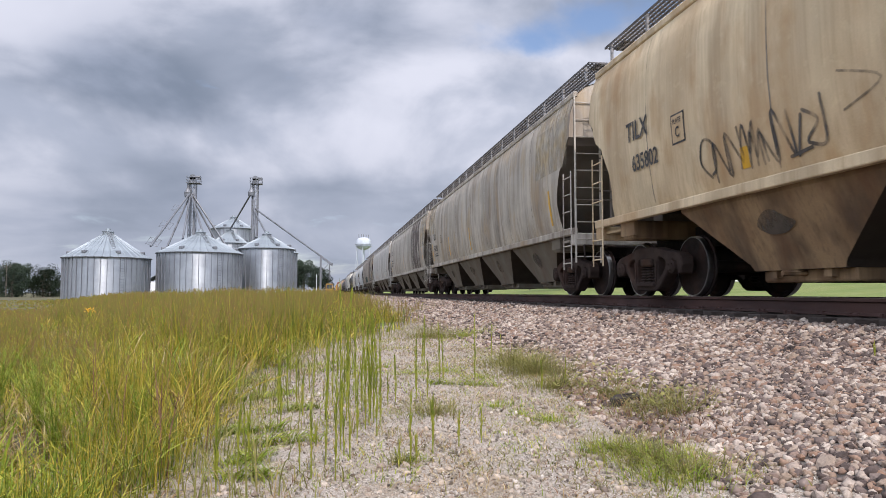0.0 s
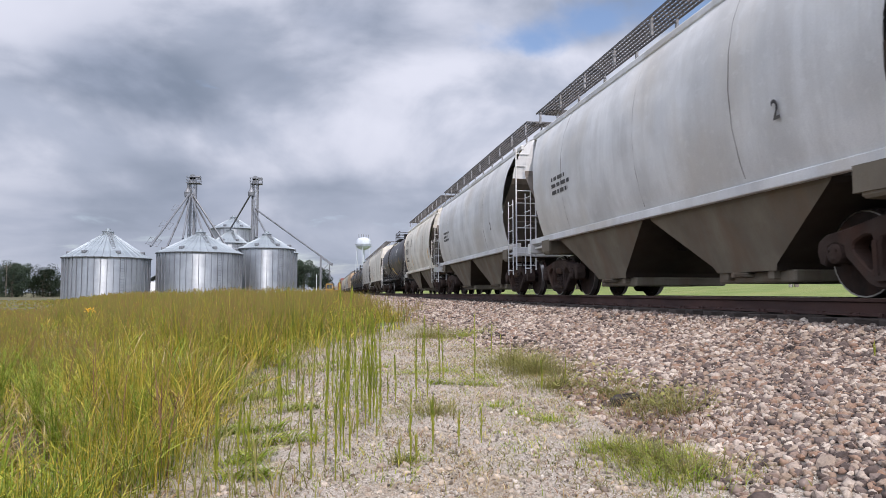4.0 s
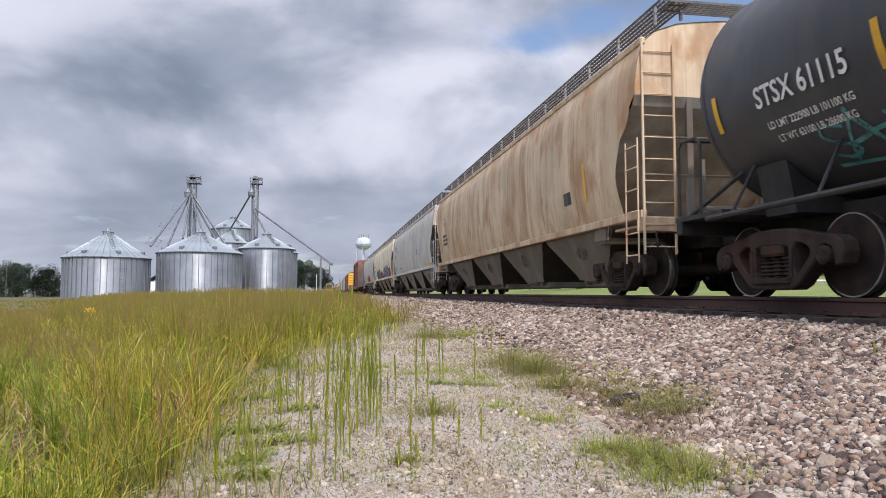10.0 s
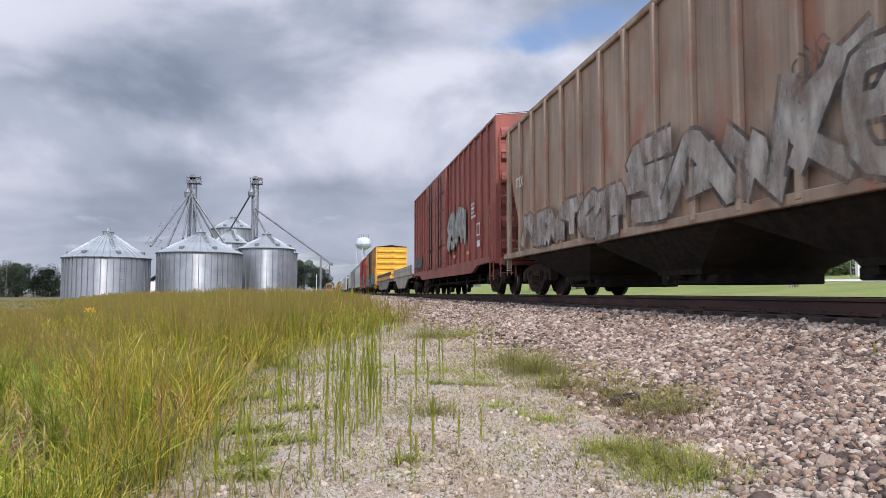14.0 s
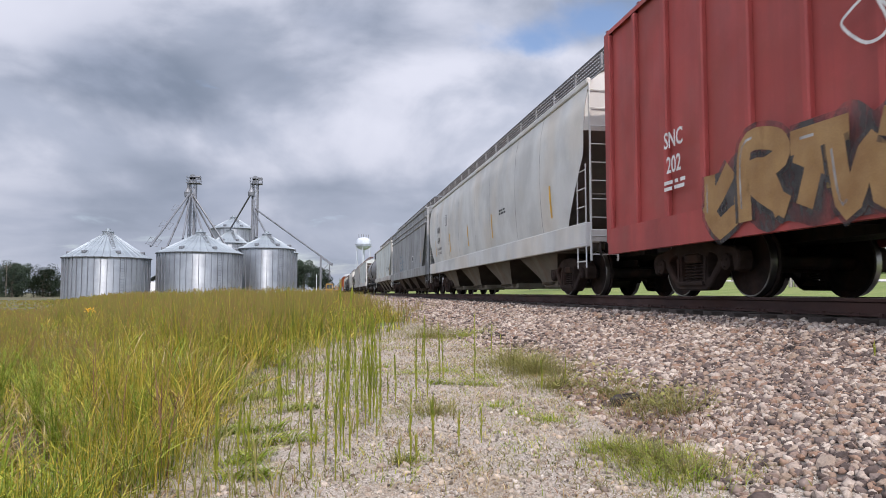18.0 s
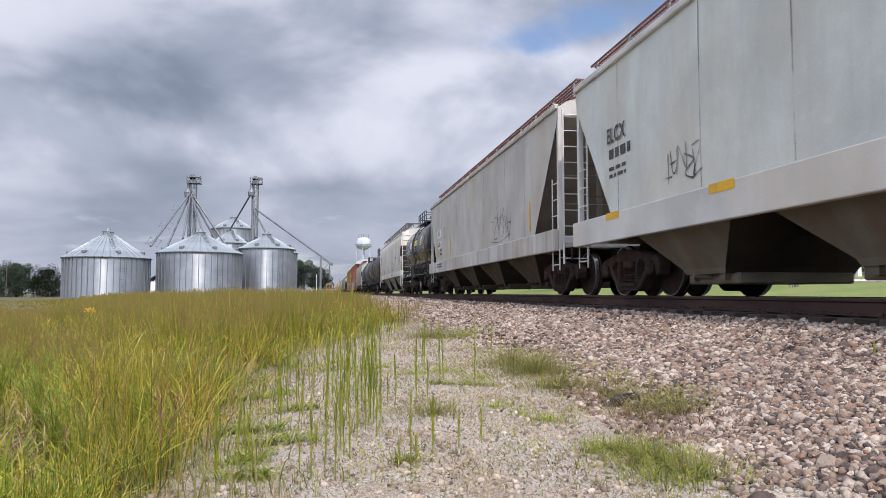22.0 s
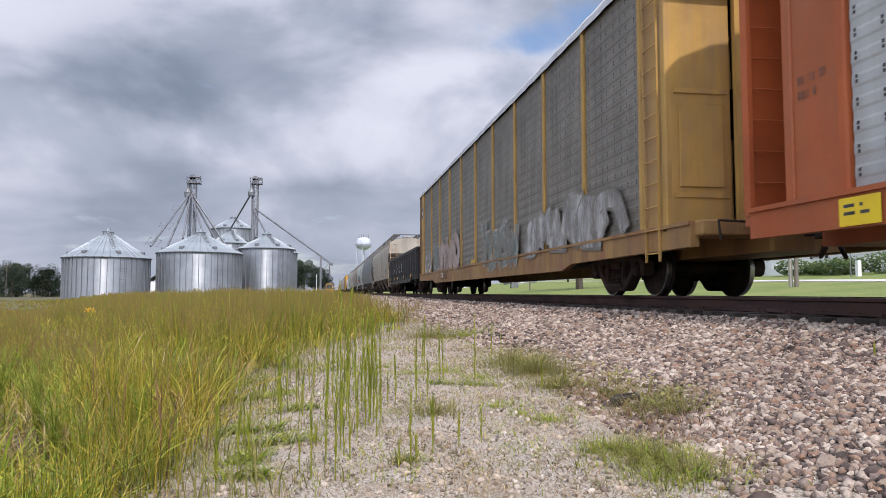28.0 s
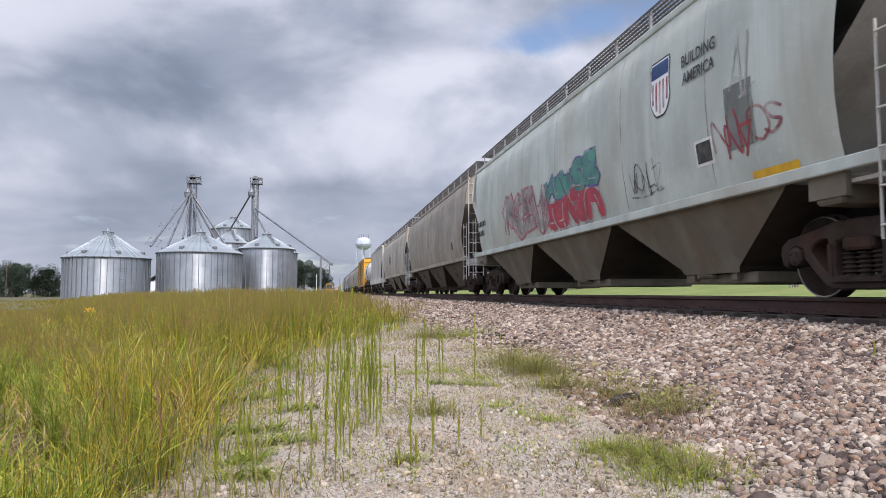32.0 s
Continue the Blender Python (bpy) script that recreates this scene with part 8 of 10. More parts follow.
house()
for i, (x, y, w, h) in enumerate(((39.5, 62.5, 2.4, 1.7), (39.4, 60.2, 2.3, 1.6), (39.6, 64.8, 2.2, 1.6), (39.3, 66.8, 2.0, 1.5), (38.5, 52.5, 3.0, 2.2), (38.4, 49.5, 2.2, 1.5), (37.8, 47.0, 3.0, 1.9), (37.0, 44.5, 2.6, 2.1), (37.0, 41.0, 3.2, 2.3))):
    shrub(x, y, w * 0.9, h * 0.62, 500 + i)


def post(x, y, w, h, material, label):
    z = ground_z(x, y)
    return thing("post", label, "post", Matrix.Translation((x, y, z - 0.2)), data=(lambda s: s.box(-w / 2, w / 2, -w / 2, w / 2, 0, h + 0.2, 0.015))(Shape()).mesh("post", material))


post(22.8, 31.3, 0.16, 2.3, POST_WOOD, "square weathered grey wooden post on the lawn")
post(33.1, 38.9, 0.25, 1.0, WHITE, "short white post beside the footpath")


def road_sign():
    t = thing("road_sign", "yellow diamond warning sign on a thin post", "road sign", Matrix.Translation((32.3, 38.6, ground_z(32.3, 38.6) - 0.1)))
    part("pole", kept("sign_pole", GALV_DARK, lambda s: s.bar((0, 0, 0), (0, 0, 2.6), 0.035, 8)), t)
    part("board", kept("sign_board", SIGN_YELLOW, lambda s: s.prism([(0, 1.95), (0.42, 2.37), (0, 2.79), (-0.42, 2.37)], -0.06, -0.045)), t, "", pose(0, 0, 0, 0, 0, 38))


road_sign()


def mailbox():
    t = thing("mailbox", "small white mailbox on a dark post", "mailbox", Matrix.Translation((32.0, 51.0, ground_z(32, 51))))
    part("post", kept("mail_post", POLE_WOOD, lambda s: s.box(-0.06, 0.06, -0.06, 0.06, -0.1, 1.05)), t)
    part("box", kept("mail_box", WHITE, lambda s: s.box(-0.14, 0.14, -0.26, 0.26, 1.05, 1.32, 0.05)), t)


mailbox()

# ---- a small dark bird that crosses the sky over the bins ----
BIRD_INK = mat("dark_feathers", (0.022, 0.022, 0.025), (0.04, 0.038, 0.038), rough=0.8, scale=8)


def bird():
    b = thing("bird", "small dark bird in flight with spread wings", "bird")
    part("body", kept("bird_body", BIRD_INK, lambda s: s.turned([(-0.11, 0.0), (-0.09, 0.025), (-0.03, 0.042), (0.04, 0.036), (0.10, 0.014), (0.17, 0.02), (0.18, 0.0)], 10, "y"), True), b)
    wings = []
    for e in (-1, 1):
        def wing(s):
            s.rings([[(0.02 * e, -0.05, 0.0), (0.02 * e, 0.06, 0.0), (0.02 * e, 0.06, 0.008), (0.02 * e, -0.05, 0.008)], [(0.13 * e, -0.07, 0.01), (0.13 * e, 0.04, 0.01), (0.13 * e, 0.04, 0.016), (0.13 * e, -0.07, 0.016)], [(0.27 * e, 0.03, 0.0), (0.27 * e, 0.055, 0.0), (0.27 * e, 0.055, 0.003), (0.27 * e, 0.03, 0.003)]], caps=True)
        wings.append((part("wing", kept(("bird_wing", e), BIRD_INK, wing), b), e))
    return b, wings


BIRD = bird()

# ---- the train: each car by the stretch of the line that it fills at the start ----
CARS = []


def car(name, label, start, end, category="freight car"):
    mid = (start + end) / 2
    c = thing(name, label, category, Matrix.Translation((TRACK_X, mid, RAIL_Z)), "freight train")
    CARS.append((c, mid))
    return c, (end - start) / 2


def tapes(c, skin, ys, z0=1.55, z1=2.2, w=0.11):
    for y in ys:
        patch(c, skin, "reflective_tape", y - w / 2, y + w / 2, z0, z1, REFLECT, "yellow reflective tape", 0.02, 0.009)


BELLY = mat("rusty_hopper_underside", (0.0626, 0.0435, 0.0299), (0.0925, 0.068, 0.0462), rough=0.8, scale=1.2, rust=(0.087, 0.0435, 0.0245), rust_amt=0.6, streak=(0.049, 0.0381, 0.0299), streak_amt=0.5)
# rust-brown grime, darkened further to stand for shade between the bays
BAY_SLOPE = mat("grimy_shaded_bay_slope", (0.026, 0.018, 0.013), (0.0425, 0.029, 0.02), rough=0.85, scale=1.2, rust=(0.04, 0.021, 0.0125), rust_amt=0.5, bump=0.003)
BELLY_LIGHT = mat("dusty_hopper_underside", (0.181, 0.158, 0.12), (0.127, 0.109, 0.0816), rough=0.8, scale=1.2, rust=(0.155, 0.0956, 0.0544), rust_amt=0.4, streak=(0.137, 0.104, 0.0738), streak_amt=0.6)
BELLY_OLIVE = mat("olive_hopper_underside", (0.246, 0.226, 0.186), (0.181, 0.163, 0.131), rough=0.8, scale=1.2, rust=(0.155, 0.109, 0.0725), rust_amt=0.3, streak=(0.146, 0.123, 0.095), streak_amt=0.5)
BELLY_RUST = mat("orange_brown_underside", (0.326, 0.218, 0.115), (0.178, 0.104, 0.0518), rough=0.8, scale=1.0, rust=(0.148, 0.074, 0.037), rust_amt=0.6, streak=(0.074, 0.0481, 0.0311), streak_amt=0.7)
BELLY_BROWN = mat("brown_hopper_underside", (0.278, 0.198, 0.128), (0.175, 0.116, 0.0789), rough=0.8, scale=1.2, rust=(0.185, 0.104, 0.0581), rust_amt=0.4, streak=(0.116, 0.0871, 0.0637), streak_amt=0.5)
SLOPE_PALE = mat("dusty_slope_sheet", (0.403, 0.371, 0.32), (0.254, 0.224, 0.185), rough=0.85, scale=1.0, rust=(0.224, 0.134, 0.0817), rust_amt=0.4, streak=(0.178, 0.149, 0.119), streak_amt=0.5)
# grime plus the shade of the end recess, both put into this colour
SLOPE = mat("grimy_shaded_slope_sheet", (0.11, 0.092, 0.078), (0.17, 0.145, 0.122), rough=0.85, scale=1.0, rust=(0.16, 0.095, 0.06), rust_amt=0.4)
BLACK_TRIM = mat("black_tank_trim", (0.018, 0.018, 0.019), (0.035, 0.031, 0.029), rough=0.55, scale=3)


def spray(name, col, col2, keep=0.55):
    """Old spray paint: rubbed through in patches, so that what lies under it shows."""
    m = mat(name, col, col2, rough=0.65, scale=2.5, lo=0.35, hi=0.65, grain=0.2)
    t = m.node_tree
    co, mp, nz, mr, clear, mix = (t.nodes.new(k) for k in ("ShaderNodeTexCoord", "ShaderNodeMapping", "ShaderNodeTexNoise", "ShaderNodeMapRange", "ShaderNodeBsdfTransparent", "ShaderNodeMixShader"))
    mp.inputs["Scale"].default_value = (3.0, 3.0, 1.1)
    nz.inputs["Scale"].default_value, nz.inputs["Detail"].default_value, nz.inputs["Roughness"].default_value = 1.0, 7, 0.65
    wire(t, co.outputs["Object"], mp.inputs[0])
    wire(t, mp.outputs[0], nz.inputs["Vector"])
    wire(t, nz.outputs[0], mr.inputs[0])
    mr.inputs[1].default_value, mr.inputs[2].default_value, mr.inputs[3].default_value, mr.inputs[4].default_value = keep - 0.13, keep + 0.13, 0.05, 0.95
    wire(t, mr.outputs[0], mix.inputs[0])
    wire(t, t.nodes["Principled BSDF"].outputs[0], mix.inputs[1])
    wire(t, clear.outputs[0], mix.inputs[2])
    wire(t, mix.outputs[0], t.nodes["Material Output"].inputs[0])
    return m


GRIME = spray("oily_grime", (0.06, 0.05, 0.04), (0.10, 0.082, 0.064), 0.50)
SEAM = spray("grimy_weld_line", (0.22, 0.19, 0.16), (0.28, 0.25, 0.22), 0.46)
TEAL = spray("teal_spray", (0.06, 0.24, 0.25), (0.12, 0.36, 0.34), 0.58)
MINT = spray("mint_spray", (0.27, 0.47, 0.41), (0.09, 0.22, 0.27), 0.53)
RED_SPRAY = spray("red_spray", (0.44, 0.07, 0.07), (0.26, 0.05, 0.07))
PINK_SPRAY = spray("pink_spray", (0.50, 0.17, 0.20), (0.36, 0.07, 0.10))
BLUE_SPRAY = spray("blue_spray", (0.03, 0.12, 0.24), (0.06, 0.24, 0.34), 0.6)
WHITE_SPRAY = spray("white_spray", (0.58, 0.57, 0.55), (0.34, 0.33, 0.32), 0.52)
ORANGE_SPRAY = spray("ochre_spray", (0.48, 0.27, 0.10), (0.24, 0.12, 0.05), 0.6)
PURPLE = spray("purple_spray", (0.12, 0.09, 0.26), (0.16, 0.12, 0.32))
BUBBLE = spray("chalky_white_spray", (0.62, 0.61, 0.63), (0.48, 0.46, 0.50), 0.66)
BLEACHED = spray("bleached_tan_paint", (0.50, 0.38, 0.22), (0.46, 0.42, 0.35), 0.53)
GRIME_WASH = spray("brown_soot", (0.10, 0.075, 0.065), (0.16, 0.12, 0.10), 0.52)
SOOT = spray("black_spray", (0.04, 0.037, 0.036), (0.10, 0.09, 0.083), 0.50)

tan = paint("tan_paint", (0.60, 0.48, 0.31), (0.30, 0.21, 0.12), 0.65, 0.5, spots=(0.42, 0.24, 0.10))
brown_grey = paint("brown_grey_paint", (0.45, 0.405, 0.335), (0.15, 0.12, 0.095), 0.8, 0.5, spots=(0.42, 0.29, 0.15))
worn_grey = paint("worn_grey_paint", (0.46, 0.425, 0.37), (0.17, 0.14, 0.11), 0.7, 0.2)
light_grey = paint("light_grey_paint", (0.49, 0.475, 0.445), (0.24, 0.215, 0.19), 0.55, 0.12)
streaked = paint("streaked_brown_paint", (0.448, 0.392, 0.325), (0.0784, 0.0582, 0.0515), 0.95, 0.4, spots=(0.47, 0.336, 0.19))
cement_grey = paint("cement_grey_paint", (0.55, 0.555, 0.555), (0.36, 0.36, 0.355), 0.3, 0.05)
ivory = paint("ivory_paint", (0.64, 0.61, 0.54), (0.36, 0.32, 0.26), 0.25, 0.08)
rust_tan = paint("rusty_tan_paint", (0.54, 0.42, 0.285), (0.28, 0.16, 0.08), 0.65, 0.85, spots=(0.38, 0.20, 0.09))
cream = paint("cream_paint", (0.67, 0.595, 0.44), (0.36, 0.30, 0.22), 0.35, 0.1)
warm_grey = paint("warm_grey_paint", (0.57, 0.55, 0.50), (0.33, 0.30, 0.26), 0.35, 0.06)
brown = paint("brown_paint", (0.324, 0.238, 0.172), (0.138, 0.09, 0.069), 0.75, 0.8, spots=(0.318, 0.14, 0.0874))
oxide = paint("oxide_red_paint", (0.27, 0.075, 0.055), (0.12, 0.045, 0.038), 0.5, 0.25)
bright_red = paint("red_paint", (0.345, 0.06, 0.052), (0.19, 0.045, 0.04), 0.35, 0.12)
railbox = paint("weathered_yellow_paint", (0.41, 0.21, 0.05), (0.17, 0.09, 0.055), 0.65, 0.85, spots=(0.24, 0.10, 0.045))
yellow_end = paint("yellow_paint", (0.62, 0.34, 0.03), (0.34, 0.17, 0.045), 0.25, 0.18)
off_white = paint("off_white_paint", (0.515, 0.51, 0.485), (0.44, 0.42, 0.39), 0.22, 0.03)
mid_grey = paint("mid_grey_paint", (0.28, 0.285, 0.285), (0.12, 0.12, 0.118), 0.6, 0.08)
pale_green_grey = paint("pale_green_grey_paint", (0.51, 0.54, 0.51), (0.40, 0.40, 0.375), 0.35, 0.06)
dark_grey = paint("dark_grey_paint", (0.165, 0.17, 0.172), (0.09, 0.12, 0.12), 0.4, 0.06)
plain_grey = paint("plain_grey_paint", (0.447, 0.43, 0.396), (0.33, 0.30, 0.265), 0.35, 0.08)
moss_grey = paint("greenish_grey_paint", (0.38, 0.37, 0.32), (0.2, 0.19, 0.155), 0.5, 0.12)
tank_black = paint("black_tank_paint", (0.0524, 0.0541, 0.0625), (0.0728, 0.0663, 0.0637), 0.35, 0.06, 0.42)
tank_gloss = paint("gloss_black_tank_paint", (0.016, 0.016, 0.018), (0.03, 0.03, 0.03), 0.2, 0.0, 0.22)
tank_brown = paint("brownish_black_tank_paint", (0.0413, 0.035, 0.0338), (0.065, 0.045, 0.0387), 0.45, 0.3, 0.5)
tank_grey = paint("dark_grey_tank_paint", (0.175, 0.175, 0.18), (0.11, 0.11, 0.11), 0.3, 0.1, 0.5)
orange = paint("orange_rack_paint", (0.378, 0.0903, 0.0258), (0.26, 0.09, 0.04), 0.35, 0.12)
rack_yellow = paint("yellow_rack_paint", (0.407, 0.242, 0.0601), (0.246, 0.162, 0.104), 0.45, 0.3)
screen_grey = paint("grey_screen", (0.179, 0.165, 0.142), (0.0819, 0.0752, 0.0636), 0.4, 0.1)
screen_pale = paint("pale_grey_screen", (0.38, 0.40, 0.40), (0.25, 0.25, 0.25), 0.35, 0.05)
gon_black = paint("black_gondola_paint", (0.0182, 0.0189, 0.021), (0.05, 0.045, 0.04), 0.45, 0.2)
silver = mat("silver_roof", (0.62, 0.63, 0.64), (0.5, 0.5, 0.51), rough=0.45, metal=0.5, scale=1)
board_red = mat("red_brown_grating", (0.16, 0.06, 0.05), (0.10, 0.05, 0.04), rough=0.7)
white_tank = paint("white_tank_paint", (0.72, 0.72, 0.70), (0.45, 0.43, 0.4), 0.3, 0.05)

# 1: tan hopper with dark tags
c, h = car("hopper_car", "tan covered hopper car with faded dark tags and rusty bays", -8.3, 11.9)
k = hopper(c, h, tan, BELLY_RUST, tan)
words(c, k, "TILX", h - 2.0, 2.55, 0.42, INK)
words(c, k, "635802", h - 2.2, 2.05, 0.34, INK)
plate(c, k, (h - 3.1 + h - 3.35) / 2, 2.30, 0.36, INK, tan)
scrawl(c, k, h - 3.7, h - 4.8, 1.5, 1.95, SOOT, 1, 13, 0.06)
scrawl(c, k, h - 4.7, h - 5.9, 1.5, 1.95, SOOT, 3, 13, 0.06)
scrawl(c, k, h - 6.2, h - 8.5, 1.7, 2.2, SOOT, 2, 9, 0.04)
patch(c, k, "reflective_tape", h - 4.55, h - 4.7, 1.5, 1.75, REFLECT)
# 2
c, h = car("hopper_car", "brown-grey streaked covered hopper car with yellow tape", 13.0, 32.35)
k = hopper(c, h, brown_grey, BELLY_LIGHT, worn_grey)
words(c, k, "TILX", h - 2.0, 2.5, 0.40, INK)
words(c, k, "650580", h - 2.2, 2.0, 0.38, INK)
small_print(c, k, h - 1.7, 1.75, 0.9, 2, INK)
tapes(c, k, (h - 1.25, -h + 1.3, 0.2, 4.2), 1.5, 2.25)
patch(c, k, "faded_paint", h - 0.1, h - 1.9, 2.7, 4.0, BLEACHED, "bleached rusty tan paint", 0.0, 0.004)
patch(c, k, "faded_paint", -h + 2.2, -h + 0.1, 2.6, 4.0, BLEACHED, "bleached rusty tan paint", 0.0, 0.004)
plate(c, k, h - 3.55, 2.32, 0.28, SOOT, brown_grey)
# 3
c, h = car("hopper_car", "weathered grey covered hopper car with yellow tape", 33.45, 52.85)
k = hopper(c, h, worn_grey, BELLY_LIGHT, worn_grey)
words(c, k, "TILX", h - 2.2, 2.9, 0.42, INK)
small_print(c, k, h - 1.6, 2.3, 1.3, 3, INK, 0.1, 0.16)
tapes(c, k, (h - 1.3, -h + 1.3, 0.4), 1.6, 2.35)
patch(c, k, "faded_paint", -h + 1.9, -h + 0.1, 2.4, 4.0, BLEACHED, "bleached rusty tan paint", 0.0, 0.004)
patch(c, k, "soot_stain", -h + 5.8, -h + 2.4, 1.4, 4.0, GRIME_WASH, "dark brown rain streaks", 0.0, 0.004)
# 4
c, h = car("hopper_car", "light grey covered hopper car with dirty bays", 53.95, 73.45)
k = hopper(c, h, light_grey, BELLY_LIGHT, light_grey)
patch(c, k, "panel", -h + 3.1, -h + 2.75, 1.75, 2.0, INK)
small_print(c, k, 3.5, 2.3, 0.9, 3, INK)
tapes(c, k, (4.0, -4.2), 1.5, 1.8)
# 5
c, h = car("hopper_car", "dark streaked covered hopper car with teal graffiti", 74.55, 94.3)
k = hopper(c, h, streaked, BELLY_LIGHT, worn_grey)
words(c, k, "TILX", h - 1.9, 2.35, 0.36, INK)
small_print(c, k, h - 1.5, 2.0, 1.1, 2, INK, 0.1, 0.16)
FADED_TEAL = spray("faded_teal_spray", (0.10, 0.20, 0.20), (0.16, 0.22, 0.20), 0.46)
graffiti(c, k, 3.9, -0.6, 1.30, 2.05, FADED_TEAL, SOOT, 5, None, 6, "faded teal and dark spray-painted graffiti")
patch(c, k, "faded_paint", -h + 2.3, -h + 0.06, 2.95, 3.98, BLEACHED, "bleached tan paint", 0.0, 0.004)
patch(c, k, "faded_paint", -h + 3.1, -h + 1.0, 1.5, 2.95, spray("bleached_grey_paint", (0.44, 0.39, 0.33), (0.38, 0.34, 0.29), 0.48), "bleached grey paint", 0.0, 0.004)
patch(c, k, "soot_stain", -h + 5.6, -h + 3.3, 1.4, 4.0, GRIME_WASH, "dark brown rain streaks", 0.0, 0.004)
tapes(c, k, (-h + 1.45, h - 3.4, -2.5), 1.5, 2.3)
patch(c, k, "panel", -h + 4.1, -h + 3.5, 1.55, 1.85, CHALK)
patch(c, k, "panel", -h + 4.04, -h + 3.56, 1.6, 1.8, INK, out=0.012)
# 6, 7, 8: short cement hoppers
for a, b in ((95.4, 107.45), (108.55, 121.3)):
    c, h = car("hopper_car", "short smooth pale grey covered hopper car with rounded sides", a, b)
    k = hopper(c, h, cement_grey, BELLY_LIGHT, cement_grey, CYL, 2, "curve", 4.3)
    small_print(c, k, h - 2.2, 2.4, 1.2, 3, INK, 0.08, 0.14)
    words(c, k, "2", -h + 2.4, 2.0, 0.3, INK)
c, h = car("hopper_car", "short ivory covered hopper car with black lettering and scrawled tag", 122.4, 134.6)
k = hopper(c, h, ivory, BELLY_LIGHT, off_white, CYL, 2, "curve", 4.3)
words(c, k, "FURX", h - 2.3, 2.95, 0.46, INK)
words(c, k, "891619", h - 2.4, 2.45, 0.46, INK)
small_print(c, k, h - 1.9, 2.05, 1.1, 2, INK, 0.09, 0.15)
scrawl(c, k, h - 1.8, h - 3.4, 1.45, 1.8, SOOT, 4, 11, 0.035)
tapes(c, k, (h - 1.5, h - 4.4, -h + 1.6), 1.6, 2.2)
plate(c, k, (h - 4.0 + h - 4.35) / 2, 2.90, 0.36, INK, ivory)
# 9: black tank
c, h = car("tank_car", "dull black tank car with yellow tape and a large yellow placard", 135.7, 151.9)
k = tank(c, h, tank_black, BLACK_TRIM, climb_y=0.75)
words(c, k, "TCBX  306863", h - 2.0, 2.18, 0.34, CHALK)
small_print(c, k, h - 1.6, 1.85, 1.2, 2, CHALK)
tapes(c, k, (5.03, 2.2, -1.1, -h + 4.6, -h + 2.2), 2.05, 2.5)
patch(c, k, "placard", 0.08, -0.58, 1.42, 1.93, SIGN_YELLOW, "yellow placard", 0.0, 0.012)
patch(c, k, "placard_field", -0.12, -0.45, 1.54, 1.79, CHALK, "", 0.0, 0.016)
small_print(c, k, 0.05, 2.36, 0.62, 4, CHALK, 0.035, 0.07)
small_print(c, k, 0.05, 2.9, 0.45, 2, CHALK, 0.035, 0.07)
small_print(c, k, 3.2, 2.3, 0.6, 2, CHALK, 0.035, 0.07)
small_print(c, k, -h + 4.0, 3.0, 1.0, 5, CHALK, 0.05, 0.09)
# 10, 11: ivory hoppers
c, h = car("hopper_car", "ivory covered hopper car with black lettering and tags", 153.0, 170.45)
k = hopper(c, h, ivory, BELLY, off_white, ROUND, 3)
words(c, k, "SOXX", h - 1.75, 2.5, 0.32, INK)
words(c, k, "516107", h - 1.95, 2.12, 0.32, INK)
small_print(c, k, h - 1.7, 2.0, 1.0, 2, INK)
scrawl(c, k, h - 3.6, h - 4.6, 1.85, 2.3, SOOT, 7, 11, 0.035)
scrawl(c, k, h - 5.4, h - 9.0, 1.9, 2.8, SOOT, 8, 9, 0.03)
tapes(c, k, (h - 1.4, -h + 1.3), 1.6, 2.35)
tapes(c, k, (4.6,), 1.5, 1.97)
plate(c, k, (4.15 + 3.8) / 2, 2.33, 0.29, INK, ivory)
c, h = car("hopper_car", "pale grey covered hopper car with grey scrawls along its side", 171.55, 187.0)
k = hopper(c, h, light_grey, BELLY, off_white, ROUND, 3)
scrawl(c, k, 0.5, 5.5, 1.6, 2.4, SOOT, 9, 17, 0.04)
scrawl(c, k, -4.2, 0.0, 1.65, 2.5, SOOT, 10, 15, 0.04)
for y in (-4.7, -5.0, -5.3, -5.55):
    patch(c, k, "logo", y, y - 0.16, 3.45, 3.8, BLUE_SPRAY, "faded blue owner's mark", 0.06)
patch(c, k, "panel", -h + 2.3, -h + 2.0, 1.6, 1.85, WHITE)
